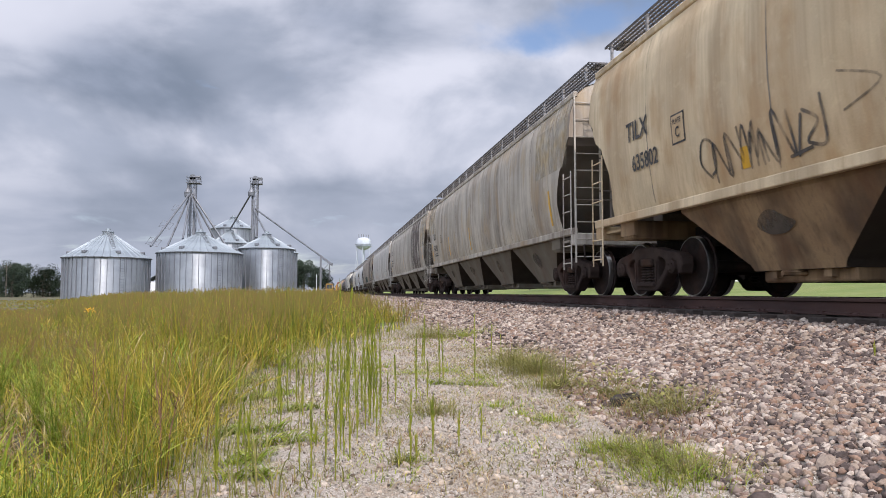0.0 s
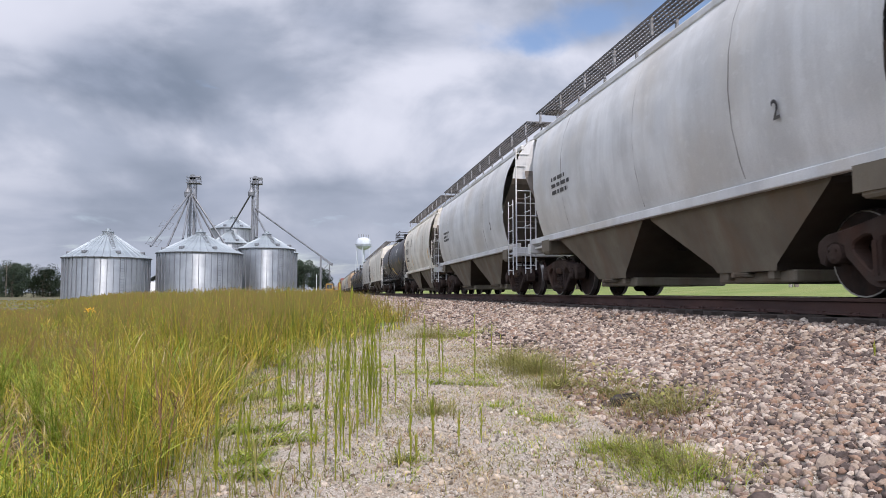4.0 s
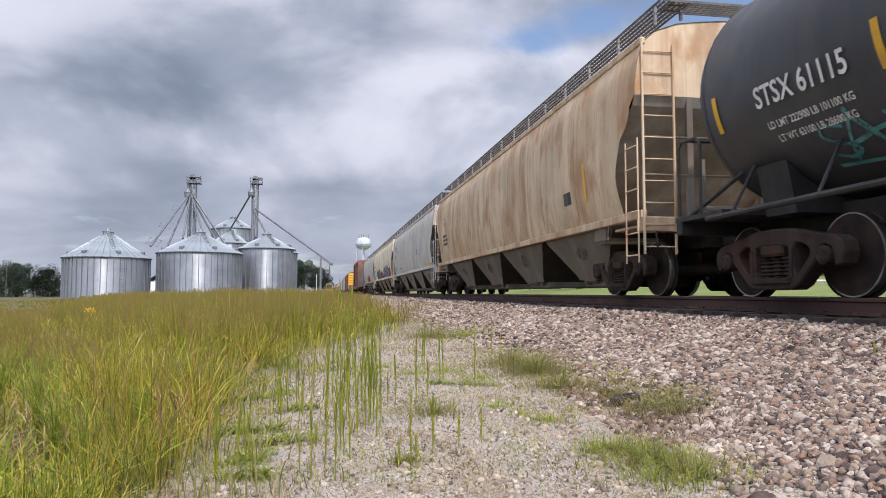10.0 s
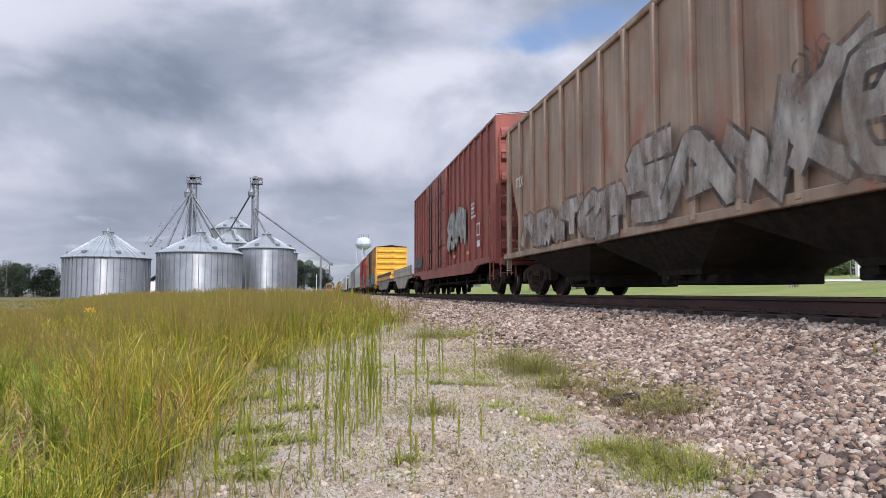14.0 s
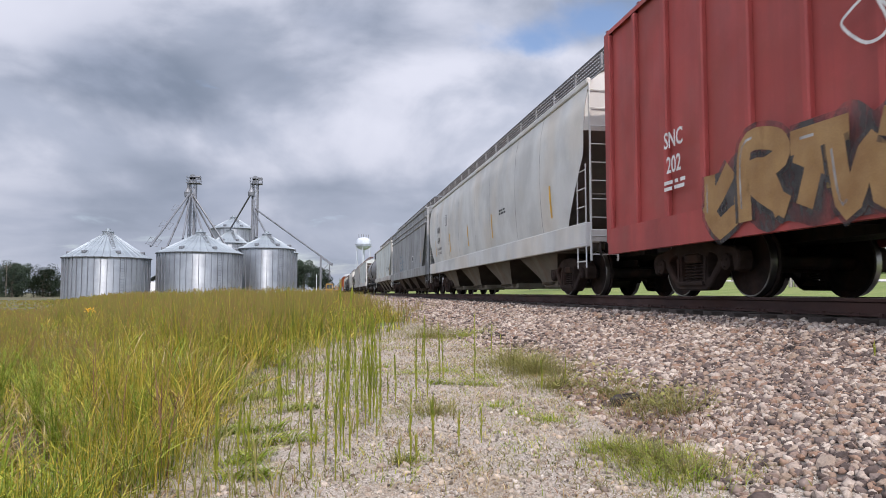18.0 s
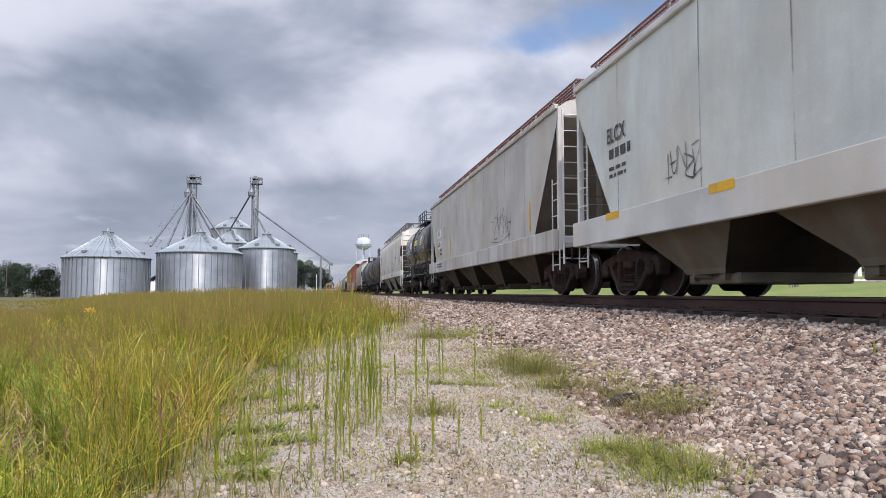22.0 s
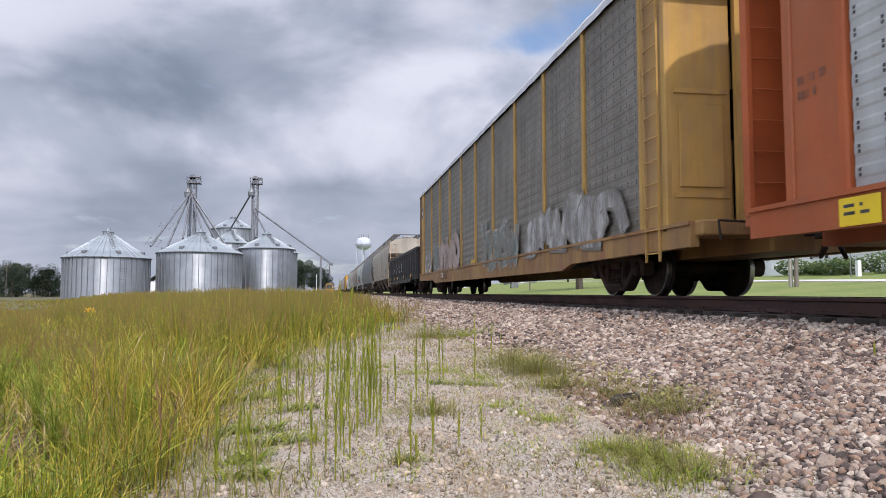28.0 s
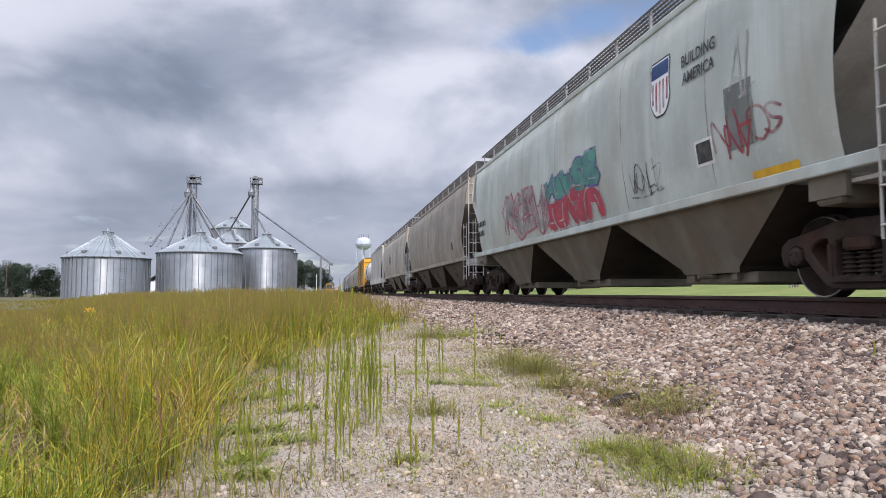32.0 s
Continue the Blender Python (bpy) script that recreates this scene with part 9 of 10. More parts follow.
# 12 to 15: syrup tanks
for i, (a, b, num, paintwork) in enumerate(((188.0, 199.3, "51465", tank_black), (200.3, 211.9, "51238", tank_brown), (212.9, 224.3, "61311", tank_black), (225.3, 236.9, "61115", tank_black))):
    c, h = car("tank_car", "short black tank car with white stencils and yellow tape", a, b)
    k = tank(c, h, paintwork, BLACK_TRIM, 1.48, 2.62)
    if num:
        words(c, k, "STSX " + num, h - 2.5, 2.25, 0.40 if i == 1 else 0.34, CHALK)
    else:
        small_print(c, k, h - 1.4, 2.2, 1.6, 1, CHALK, 0.2)
    if i in (1, 3):
        words(c, k, "LD LMT 222800 LB 101050 KG" if i == 1 else "LD LMT 222900 LB 101100 KG", h - 2.5, 1.94, 0.12, CHALK)
        words(c, k, "LT WT 63200 LB 28650 KG" if i == 1 else "LT WT 63100 LB 28600 KG", h - 2.5, 1.79, 0.12, CHALK)
    else:
        small_print(c, k, h - 1.7, 1.92, 1.4, 2, CHALK, 0.06, 0.13)
    plate(c, k, (h - 4.15 + h - 4.55) / 2, 2.31, 0.36, CHALK, paintwork)
    tapes(c, k, (h - 1.0, h - 3.6, -h + 4.3, -h + 4.1), 2.05, 2.5, 0.09)
    tapes(c, k, (-h + 0.7,), 2.05, 2.95, 0.14)
    part("brake_reservoir", kept("end_reservoir", TRUCK_IRON, lambda s: s.turned([(-0.55, 0.0), (-0.53, 0.15), (-0.45, 0.2), (0.45, 0.2), (0.53, 0.15), (0.55, 0)], 16, "y"), True), c, "dark grey air reservoir", Matrix.Translation((-1.3, -h + 0.75, 1.3)))
    small_print(c, k, 1.9, 1.95, 0.5, 6, CHALK, 0.02, 0.055)
    small_print(c, k, -1.6, 2.0, 0.6, 2, CHALK, 0.02, 0.05)
    small_print(c, k, -h + 3.6, 2.1, 0.5, 3, CHALK, 0.02, 0.05)
    small_print(c, k, -h + 1.95, 2.92, 1.15, 12, CHALK, 0.022, 0.045)
    if i == 0:
        words(c, k, "CORN SYRUP", -h + 1.95, 3.12, 0.2, CHALK)
    if i == 3:
        scrawl(c, k, h - 2.4, h - 5.0, 1.45, 1.8, TEAL, 12, 16, 0.06)
    patch(c, k, "panel", -h + 2.5, -h + 2.1, 2.3, 2.58, CHALK)
    patch(c, k, "panel", -h + 2.47, -h + 2.13, 2.33, 2.55, paintwork, out=0.011)
# 16
c, h = car("hopper_car", "rust-streaked tan covered hopper car", 238.0, 258.0)
k = hopper(c, h, rust_tan, BELLY_LIGHT, rust_tan, truck_in=1.8, slope=SLOPE_PALE)
words(c, k, "C", h - 2.3, 2.9, 0.42, INK)
small_print(c, k, h - 1.9, 2.3, 1.2, 3, INK, 0.1, 0.16)
patch(c, k, "panel", -h + 3.4, -h + 3.0, 1.8, 2.05, INK)
tapes(c, k, (h - 1.3, -h + 2.2), 1.75, 2.45)
# 17
c, h = car("hopper_car", "plain grey covered hopper car with dull paint patches", 259.1, 278.3)
k = hopper(c, h, plain_grey, BELLY_OLIVE, light_grey)
small_print(c, k, -3.5, 2.3, 0.7, 3, INK)
patch(c, k, "reflective_tape", -h + 2.0, -h + 1.0, 1.38, 1.5, REFLECT)
words(c, k, "AOKX", 7.4, 3.05, 0.38, INK)
words(c, k, "79074", 7.4, 2.46, 0.38, INK)
plate(c, k, (6.15 + 5.85) / 2, 2.74, 0.36, INK, plain_grey)
patch(c, k, "reflective_tape", 5.1, 4.5, 1.30, 1.42, REFLECT, out=0.05)
small_print(c, k, 5.4, 1.62, 1.6, 1, INK, 0.07)
small_print(c, k, 8.2, 1.75, 0.9, 2, INK, 0.06, 0.12)
small_print(c, k, 4.2, 1.32, 2.0, 1, INK, 0.06)
# 18
c, h = car("hopper_car", "cream covered hopper car with large red and blue graffiti", 279.4, 299.4)
k = hopper(c, h, cream, BELLY_BROWN, cream, slope=SLOPE_PALE)
NAVY = spray("navy_spray", (0.012, 0.016, 0.028), (0.02, 0.13, 0.25), 0.76)
CRISP = spray("crisp_white_spray", (0.66, 0.65, 0.63), (0.55, 0.54, 0.52), 0.78)
RUBY = spray("ruby_spray", (0.34, 0.045, 0.055), (0.24, 0.03, 0.045), 0.72)
graffiti(c, k, -1.9, -6.6, 1.27, 2.3, NAVY, CRISP, 21, spray("washed_red_spray", (0.40, 0.12, 0.10), (0.30, 0.07, 0.07), 0.50), 7, "navy and blue block graffiti with white outlines", thick=0.26)
graffiti(c, k, -6.2, -8.1, 1.25, 2.0, RUBY, RUBY, 20, RUBY, 2, "dark red spray-painted graffiti")
graffiti(c, k, 5.8, 1.5, 1.27, 2.15, NAVY, CRISP, 22, RUBY, 5, "navy block graffiti with white outlines on red")
patch(c, k, "graffiti_base", 5.8, 1.5, 1.24, 1.36, NAVY, "", 0.0, 0.022)
graffiti(c, k, 1.3, -1.5, 1.30, 1.9, RUBY, SOOT, 29, None, 4, "dark red spray-painted graffiti")
graffiti(c, k, -6.2, -7.5, 2.15, 2.6, CRISP, SOOT, 23, None, 5, "small white tag with black outlines", thick=0.05)
scrawl(c, k, -7.6, -8.3, 1.75, 2.05, SOOT, 24, 8, 0.025)
scrawl(c, k, -8.3, -8.75, 1.5, 1.75, SOOT, 28, 8, 0.035)
words(c, k, "TILX", 7.55, 2.55, 0.42, INK)
words(c, k, "636458", 7.3, 2.07, 0.38, INK)
small_print(c, k, 7.8, 1.72, 1.1, 2, INK, 0.07, 0.16)
plate(c, k, 6.05, 2.30, 0.32, INK, cream)
tapes(c, k, (-h + 1.05, h - 1.5), 1.55, 2.4, 0.14)
patch(c, k, "reflective_tape", -3.6, -4.2, 1.33, 1.42, REFLECT)
# 19
c, h = car("hopper_car", "warm grey covered hopper car with small red and pink graffiti", 300.4, 319.7)
k = hopper(c, h, paint("olive_grey_paint", (0.43, 0.415, 0.37), (0.33, 0.31, 0.265), 0.3, 0.06), BELLY_OLIVE, warm_grey, truck_in=1.5, slope=SLOPE_PALE)
graffiti(c, k, 2.0, -3.5, 1.28, 2.0, spray("orange_red_spray", (0.46, 0.12, 0.06), (0.38, 0.06, 0.10), 0.6), PINK_SPRAY, 25, None, 9, "red, orange and pink graffiti")
scrawl(c, k, 7.0, 5.0, 1.45, 1.9, SOOT, 26, 9, 0.04)
scrawl(c, k, h - 3.4, h - 5.4, 1.6, 2.2, SOOT, 27, 9, 0.06)
tapes(c, k, (-6.4, h - 3.2), 1.45, 1.9)
words(c, k, "EXW 10-2 H 9-11", -8.0, 2.2, 0.105, INK)
small_print(c, k, -7.9, 2.1, 0.6, 2, INK, 0.03, 0.075)
small_print(c, k, -7.95, 1.88, 0.6, 2, INK, 0.03, 0.075)
small_print(c, k, -4.9, 1.5, 0.7, 2, RED_SPRAY, 0.04, 0.08)
small_print(c, k, h - 1.4, 2.3, 0.9, 3, INK, 0.08, 0.14)
patch(c, k, "panel", -6.15, -6.38, 1.40, 1.52, CHALK)
# 20: ribbed brown hopper
c, h = car("hopper_car", "brown ribbed covered hopper car with white block graffiti", 320.8, 337.2)
k = hopper(c, h, brown, IRON, brown, RIBBED, 3, "slant", 4.45, False, None, False, 16)
k = Skin([(1.62, 1.0), (1.62, 3.9)])
CHALKY = spray("chalky_spray", (0.50, 0.46, 0.41), (0.34, 0.28, 0.24), 0.53)
graffiti(c, k, 6.2, 0.6, 1.05, 1.9, CHALKY, GRIME_WASH, 31, None, 6, "faded white block graffiti")
graffiti(c, k, 0.2, -2.3, 1.1, 2.2, CHALKY, SOOT, 35, None, 2, "faded white block graffiti")
graffiti(c, k, -2.3, -6.6, 1.05, 2.25, CHALKY, SOOT, 36, None, 4, "faded white block graffiti", thick=0.25)
scrawl(c, k, -3.6, -4.1, 2.2, 2.5, SOOT, 32, 7, 0.05)
words(c, k, "ITLX", h - 1.7, 2.75, 0.34, CHALK)
# 21: big red boxcar
c, h = car("boxcar", "tall oxide-red boxcar with double doors and pale graffiti", 338.3, 357.0)
k = boxcar(c, h, oxide, oxide, oxide, 5.12, ((-1.2, 1.4), (1.45, 4.0)), oxide, 20, True)
k2 = Skin([(1.6, 0.9), (1.6, 5.0)])
graffiti(c, k2, -1.6, -5.2, 1.7, 3.0, WHITE_SPRAY, mat("moss_spray", (0.12, 0.17, 0.12), (0.2, 0.16, 0.12), rough=0.7), 33, None, 5, "faded white and green graffiti")
graffiti(c, k2, h - 1.0, h - 3.4, 1.3, 1.9, mat("dull_teal_spray", (0.06, 0.10, 0.10), (0.10, 0.14, 0.13), rough=0.7), SOOT, 34, None, 4, "small dark teal graffiti")
small_print(c, k2, -6.2, 2.9, 0.7, 4, CHALK, 0.08, 0.14)
small_print(c, k2, 0.8, 3.9, 0.9, 4, CHALK, 0.07, 0.12)
small_print(c, k2, 3.4, 3.9, 0.9, 4, CHALK, 0.07, 0.12)
patch(c, k2, "panel", -7.0, -7.5, 1.85, 2.25, CHALK)
patch(c, k2, "panel", -7.05, -7.45, 1.9, 2.2, oxide, out=0.010)
patch(c, k2, "panel", -7.05, -7.5, 1.5, 1.7, CHALK)
tapes(c, k2, (-h + 0.55,), 1.75, 2.55, 0.1)
for y in (-5.4, -2.9):
    patch(c, k2, "reflective_tape", y, y - 0.4, 1.35, 1.45, REFLECT)
# 22, 23: low well flats
grey_well = paint("grey_flat_paint", (0.20, 0.19, 0.175), (0.11, 0.10, 0.09), 0.45, 0.25)
tan_well = paint("dusty_flat_paint", (0.33, 0.30, 0.255), (0.19, 0.165, 0.135), 0.5, 0.3)
band = mat("orange_yellow_band", (0.62, 0.36, 0.06), (0.52, 0.13, 0.04), rough=0.6, scale=0.6, stretch=(0.1, 1.5, 0.1), lo=0.49, hi=0.51)
c, h = car("flat_car", "dusty grey low flat car with belly sides", 358.1, 370.0)
well_flat(c, h, tan_well, tan_well, tan_well)
c, h = car("flat_car", "dark grey low flat car with an orange and yellow side stripe", 371.1, 387.0)
k = well_flat(c, h, grey_well, band, gon_black)
patch(c, k, "owner_mark", h - 4.9, h - 6.4, 0.62, 0.92, ORANGE_SPRAY, "ochre owner's mark")
patch(c, k, "owner_mark", h - 4.0, h - 4.5, 0.5, 0.98, mat("faded_ochre", (0.22, 0.19, 0.08), rough=0.7), "faded ochre emblem")
# 24: yellow boxcar
c, h = car("boxcar", "weathered yellow boxcar with black door and mint graffiti", 388.1, 404.6)
k = boxcar(c, h, railbox, yellow_end, IRON, 4.6, ((-1.25, 2.3),), mat("black_door_paint", (0.05, 0.048, 0.05), (0.09, 0.085, 0.085), rough=0.6, rust=(0.2, 0.1, 0.06), rust_amt=0.3), 18, True, yellow_end)
k2 = Skin([(1.605, 0.7), (1.605, 4.6)])
CHALK_WASH = spray("rubbed_white_spray", (0.40, 0.43, 0.42), (0.22, 0.24, 0.25), 0.49)
AQUA = spray("aqua_spray", (0.25, 0.43, 0.38), (0.10, 0.19, 0.27), 0.56)
HAZE = spray("hazy_blue_spray", (0.10, 0.17, 0.26), (0.20, 0.32, 0.34), 0.50)
graffiti(c, k2, -1.4, -7.6, 0.85, 1.95, AQUA, SOOT, 47, HAZE, 8, "aqua and blue bubble graffiti with black outlines", True)
graffiti(c, k2, 6.6, 2.4, 0.80, 1.9, AQUA, SOOT, 42, None, 6, "aqua and blue block graffiti")
graffiti(c, Skin([(1.66, 0.7), (1.66, 4.6)]), 2.1, -1.1, 1.0, 2.1, CHALK_WASH, SOOT, 43, None, 4, "faded white graffiti", thick=0.2)
wash = random.Random(404)
WASH = spray("thin_blue_spray", (0.13, 0.19, 0.22), (0.20, 0.28, 0.28), 0.50)
under = Skin([(1.600, 0.66), (1.600, 4.6)])
for y0, y1, m in ((7.4, 2.4, WASH), (-1.3, -4.4, HAZE), (-4.4, -7.8, WASH)):
    s = Shape()
    n = int((y0 - y1) / 0.09)
    rows = []
    for q in range(n + 1):
        y = y0 + (y1 - y0) * q / n
        top = 2.02 + 0.22 * math.sin(y * 1.9) + 0.13 * math.sin(y * 5.3 + 1) + wash.uniform(-0.12, 0.16)
        rows.append([under.at(y, 0.74 + (top - 0.74) * f / 5, 0.004) for f in range(6)])
    s.rings(rows, closed=False)
    part("spray_haze", s.mesh("spray_haze", m), c, "hazy blue overspray with ragged upper edge")
patch(c, k2, "sill_grime", 7.5, 2.4, 0.66, 0.80, GRIME, "", 0.0, 0.030)
patch(c, k2, "sill_grime", 2.4, -1.2, 0.68, 0.92, spray("black_grime", (0.05, 0.048, 0.046), (0.08, 0.075, 0.065), 0.57), "black grime under the door", 0.0, 0.030)
patch(c, k2, "sill_grime", -1.2, -7.7, 0.66, 0.98, SOOT, "dark grime along the sill", 0.0, 0.030)
graffiti(c, k2, -1.6, -7.6, 0.68, 0.98, spray("dark_green_spray", (0.05, 0.12, 0.06), (0.09, 0.13, 0.08), 0.55), SOOT, 40, None, 6, "dark green tags along the sill")
patch(c, k2, "reflective_tape", -3.4, -4.0, 1.02, 1.16, REFLECT)
# 25: red boxcar
c, h = car("boxcar", "red boxcar with ochre graffiti and white lettering", 405.7, 421.5)
k = boxcar(c, h, bright_red, bright_red, bright_red, 4.5, ((-1.6, 1.6),), bright_red, 16, False, None, 0.3)
k2 = Skin([(1.6, 0.9), (1.6, 4.4)])
words(c, k2, "SNC", h - 2.4, 2.15, 0.32, CHALK)
words(c, k2, "202", h - 2.4, 1.8, 0.32, CHALK)
small_print(c, k2, h - 2.1, 1.55, 0.7, 2, CHALK)
graffiti(c, k2, 4.7, -0.6, 0.74, 1.72, spray("ochre_gold_spray", (0.42, 0.25, 0.10), (0.30, 0.16, 0.06), 0.72), SOOT, 44, SOOT, 7, "ochre block graffiti with black outlines")
scrawl(c, k2, 2.4, 0.6, 2.3, 2.8, CHALK, 39, 9, 0.05)
graffiti(c, k2, -2.0, -4.6, 1.3, 2.4, WHITE_SPRAY, TEAL, 45, None, 4, "white and teal graffiti")
small_print(c, k2, -h + 1.6, 3.7, 1.0, 1, CHALK, 0.25)
tapes(c, k2, (2.55, -h + 0.5), 1.04, 1.5, 0.12)
# 26
c, h = car("hopper_car", "clean off-white covered hopper car with dark lettering", 422.6, 442.4)
k = hopper(c, h, off_white, BELLY_LIGHT, off_white, SOFT, 4, "low", 4.45, True, off_white, True, truck_in=2.2)
words(c, k, "ARSX", h - 2.8, 2.7, 0.36, INK)
words(c, k, "4349", h - 2.8, 2.25, 0.36, INK)
words(c, k, "LD LMT 220500 LBS", h - 2.85, 1.92, 0.14, INK)
words(c, k, "LT WT 65500 LBS", h - 2.85, 1.75, 0.14, INK)
tapes(c, k, (h - 1.9, 4.5, 1.0, -2.5, -h + 2.0), 1.65, 2.35)
small_print(c, k, -3.4, 2.3, 0.9, 2, INK)
plate(c, k, (h - 4.3 + h - 4.8) / 2, 2.98, 0.36, INK, off_white)
# 27, 28
c, h = car("hopper_car", "dull grey covered hopper car with patched paint", 443.5, 461.4)
k = hopper(c, h, mid_grey, BELLY, mid_grey, FLAT, 4, "slant", 4.5, True, mid_grey, True, ridges=(3.5, 3.78), slope=dark_grey)
tapes(c, k, (-h + 2.2, h - 2.2), 1.6, 2.3)
patch(c, k, "panel", -3.4, -3.8, 1.8, 2.1, CHALK)
patch(c, k, "panel", -3.44, -3.76, 1.84, 2.06, INK, out=0.011)
scrawl(c, k, 3.2, 1.4, 1.6, 2.4, BLUE_SPRAY, 46, 12, 0.06)
c, h = car("hopper_car", "grey-green covered hopper car with pale tag and deep sill", 462.4, 478.9)
k = hopper(c, h, pale_green_grey, BELLY_LIGHT, off_white, MID, 4, "slant", 4.4, True, light_grey, True, slope=pale_green_grey, deep=0.30)
small_print(c, k, h - 0.8, 2.5, 0.9, 2, INK, 0.1, 0.2)
scrawl(c, k, -3.95, -5.65, 1.85, 2.2, SOOT, 47, 15, 0.03)
patch(c, k, "panel", -5.7, -6.25, 1.75, 2.1, CHALK)
patch(c, k, "panel", -5.76, -6.19, 1.81, 2.04, INK, out=0.011)
tapes(c, k, (-h + 1.9, 1.2, 3.2, -3.2), 1.4, 1.75)
tapes(c, k, (-6.9,), 1.45, 2.3)
# 29: grey tank
c, h = car("tank_car", "matt dark grey tank car with faded yellow tape", 480.0, 495.7)
k = tank(c, h, tank_grey, BLACK_TRIM, 1.42, 2.55)
tapes(c, k, (h - 3.0, h - 5.5, -h + 3.4, -h + 5.5), 2.2, 2.65, 0.08)
small_print(c, k, h - 1.8, 2.3, 0.8, 1, REFLECT, 0.14)
# 30, 31
c, h = car("hopper_car", "pale green-grey covered hopper car with orange sill markers", 496.8, 514.2)
k = hopper(c, h, pale_green_grey, BELLY_LIGHT, off_white, MID, 4, "slant", 4.3, True, off_white, True, 0, board_red)
words(c, k, "ELCX", h - 1.9, 2.68, 0.36, INK)
small_print(c, k, h - 1.6, 2.3, 0.9, 1, INK, 0.16)
small_print(c, k, h - 1.6, 2.1, 0.9, 2, INK, 0.06, 0.12)
scrawl(c, k, h - 3.5, h - 4.5, 1.65, 2.05, SOOT, 48, 13, 0.045)
for y in (h - 1.6, h - 4.8, h - 8.2, 0.0):
    patch(c, k, "reflective_tape", y, y - 0.55, 1.26, 1.38, REFLECT, out=0.085)
patch(c, k, "panel", -3.4, -4.4, 1.55, 1.95, INK)
c, h = car("hopper_car", "grey covered hopper car with white lettering panels", 515.3, 533.2)
k = hopper(c, h, plain_grey, BELLY, off_white, MID, 4, "slant", 4.3, True, light_grey, True, 0, board_red)
patch(c, k, "panel", h - 1.95, h - 2.95, 2.40, 2.72, WHITE)
words(c, k, "AEX", h - 2.45, 2.56, 0.32, INK, 0.02)
patch(c, k, "panel", h - 2.05, h - 3.05, 1.93, 2.24, WHITE)
words(c, k, "20004", h - 2.55, 2.085, 0.31, INK, 0.02)
words(c, k, "LD LMT", h - 2.3, 1.76, 0.13, INK)
words(c, k, "LT WT", h - 2.3, 1.60, 0.13, INK)
small_print(c, k, h - 2.62, 1.80, 0.5, 2, INK, 0.08, 0.16)
small_print(c, Skin([(1.645, 0.8), (1.645, 1.5)]), h - 2.3, 1.22, 1.5, 2, INK, 0.05, 0.10)
plate(c, k, h - 3.75, 2.5, 0.36, INK, plain_grey)
tapes(c, k, (h - 1.75, h - 5.2, -h + 2.0), 1.5, 2.2)
scrawl(c, k, -3.0, -5.2, 1.6, 2.3, SOOT, 49, 14, 0.05)
# 32: gloss tank
c, h = car("tank_car", "short glossy black tank car with a yellow placard", 534.9, 545.6)
k = tank(c, h, tank_gloss, BLACK_TRIM, 1.46, 2.6)
words(c, k, "CAQX 120922", h - 2.6, 2.4, 0.36, CHALK)
tapes(c, k, (h - 1.4, -h + 1.9), 2.3, 2.9)
tapes(c, k, (-h + 1.6,), 2.3, 3.2, 0.16)
patch(c, k, "placard", 0.0, -1.1, 2.65, 2.95, SIGN_YELLOW)
patch(c, k, "panel", h - 3.4, h - 4.0, 2.6, 3.0, CHALK)
small_print(c, k, -h + 3.0, 3.0, 1.0, 6, CHALK, 0.05, 0.085)
# 33
c, h = car("hopper_car", "pale grey covered hopper car with white sill and warning print", 546.7, 565.0)
k = hopper(c, h, warm_grey, BELLY_OLIVE, off_white, ROUND, 3, "wave", 4.4, True, off_white, deep=0.30)
sill_side = Skin([(1.484, 1.0), (1.484, 1.6)])
words(c, k, "ADMX", h - 2.1, 2.95, 0.34, INK)
words(c, k, "460257", h - 2.2, 2.62, 0.34, INK)
small_print(c, k, h - 1.7, 1.75, 0.7, 2, INK)
small_print(c, k, h - 4.0, 1.9, 1.2, 4, INK)
words(c, k, "WARNING", -3.4, 2.17, 0.16, INK)
small_print(c, k, -3.0, 2.02, 0.9, 4, INK, 0.035, 0.075)
for i, line in enumerate(("CLOSE HOPPER SLIDES", "AND ROOF HATCHES", "BEFORE CAR IS MOVED")):
    words(c, k, line, -2.7, 1.88 - 0.085 * i, 0.075, INK)
small_print(c, k, -5.6, 2.5, 0.8, 2, INK, 0.06, 0.11)
small_print(c, sill_side, -0.4, 1.38, 0.5, 1, INK, 0.05)
small_print(c, sill_side, 2.4, 1.38, 0.5, 1, INK, 0.05)
small_print(c, k, 1.0, 1.9, 0.8, 3, INK)
words(c, sill_side, "DO NOT HAMMER ON CAR", -2.05, 1.38, 0.13, INK)
for y in (h - 1.0, h - 3.8, h - 6.6, 1.4):
    patch(c, sill_side, "reflective_tape", y, y - 0.36, 1.32, 1.45, REFLECT)
# 34, 35: dark tanks
c, h = car("tank_car", "brownish-black tank car with orange placard and white tags", 566.1, 582.3)
k = tank(c, h, tank_brown, BLACK_TRIM)
words(c, k, "TILX 291294", 6.5, 2.25, 0.36, CHALK)
small_print(c, k, 7.2, 2.0, 1.1, 2, CHALK, 0.035, 0.08)
scrawl(c, k, 6.6, 5.0, 1.5, 1.8, WHITE_SPRAY, 50, 16, 0.032)
scrawl(c, k, 5.2, 2.6, 1.65, 1.95, WHITE_SPRAY, 51, 20, 0.03)
patch(c, k, "placard", 2.35, 1.75, 1.62, 1.95, mat("orange_placard", (0.5, 0.25, 0.03), rough=0.6), "orange placard")
tapes(c, k, (5.5, 2.0, -h + 3.0), 2.1, 2.6)
tapes(c, k, (7.75,), 1.9, 2.5)
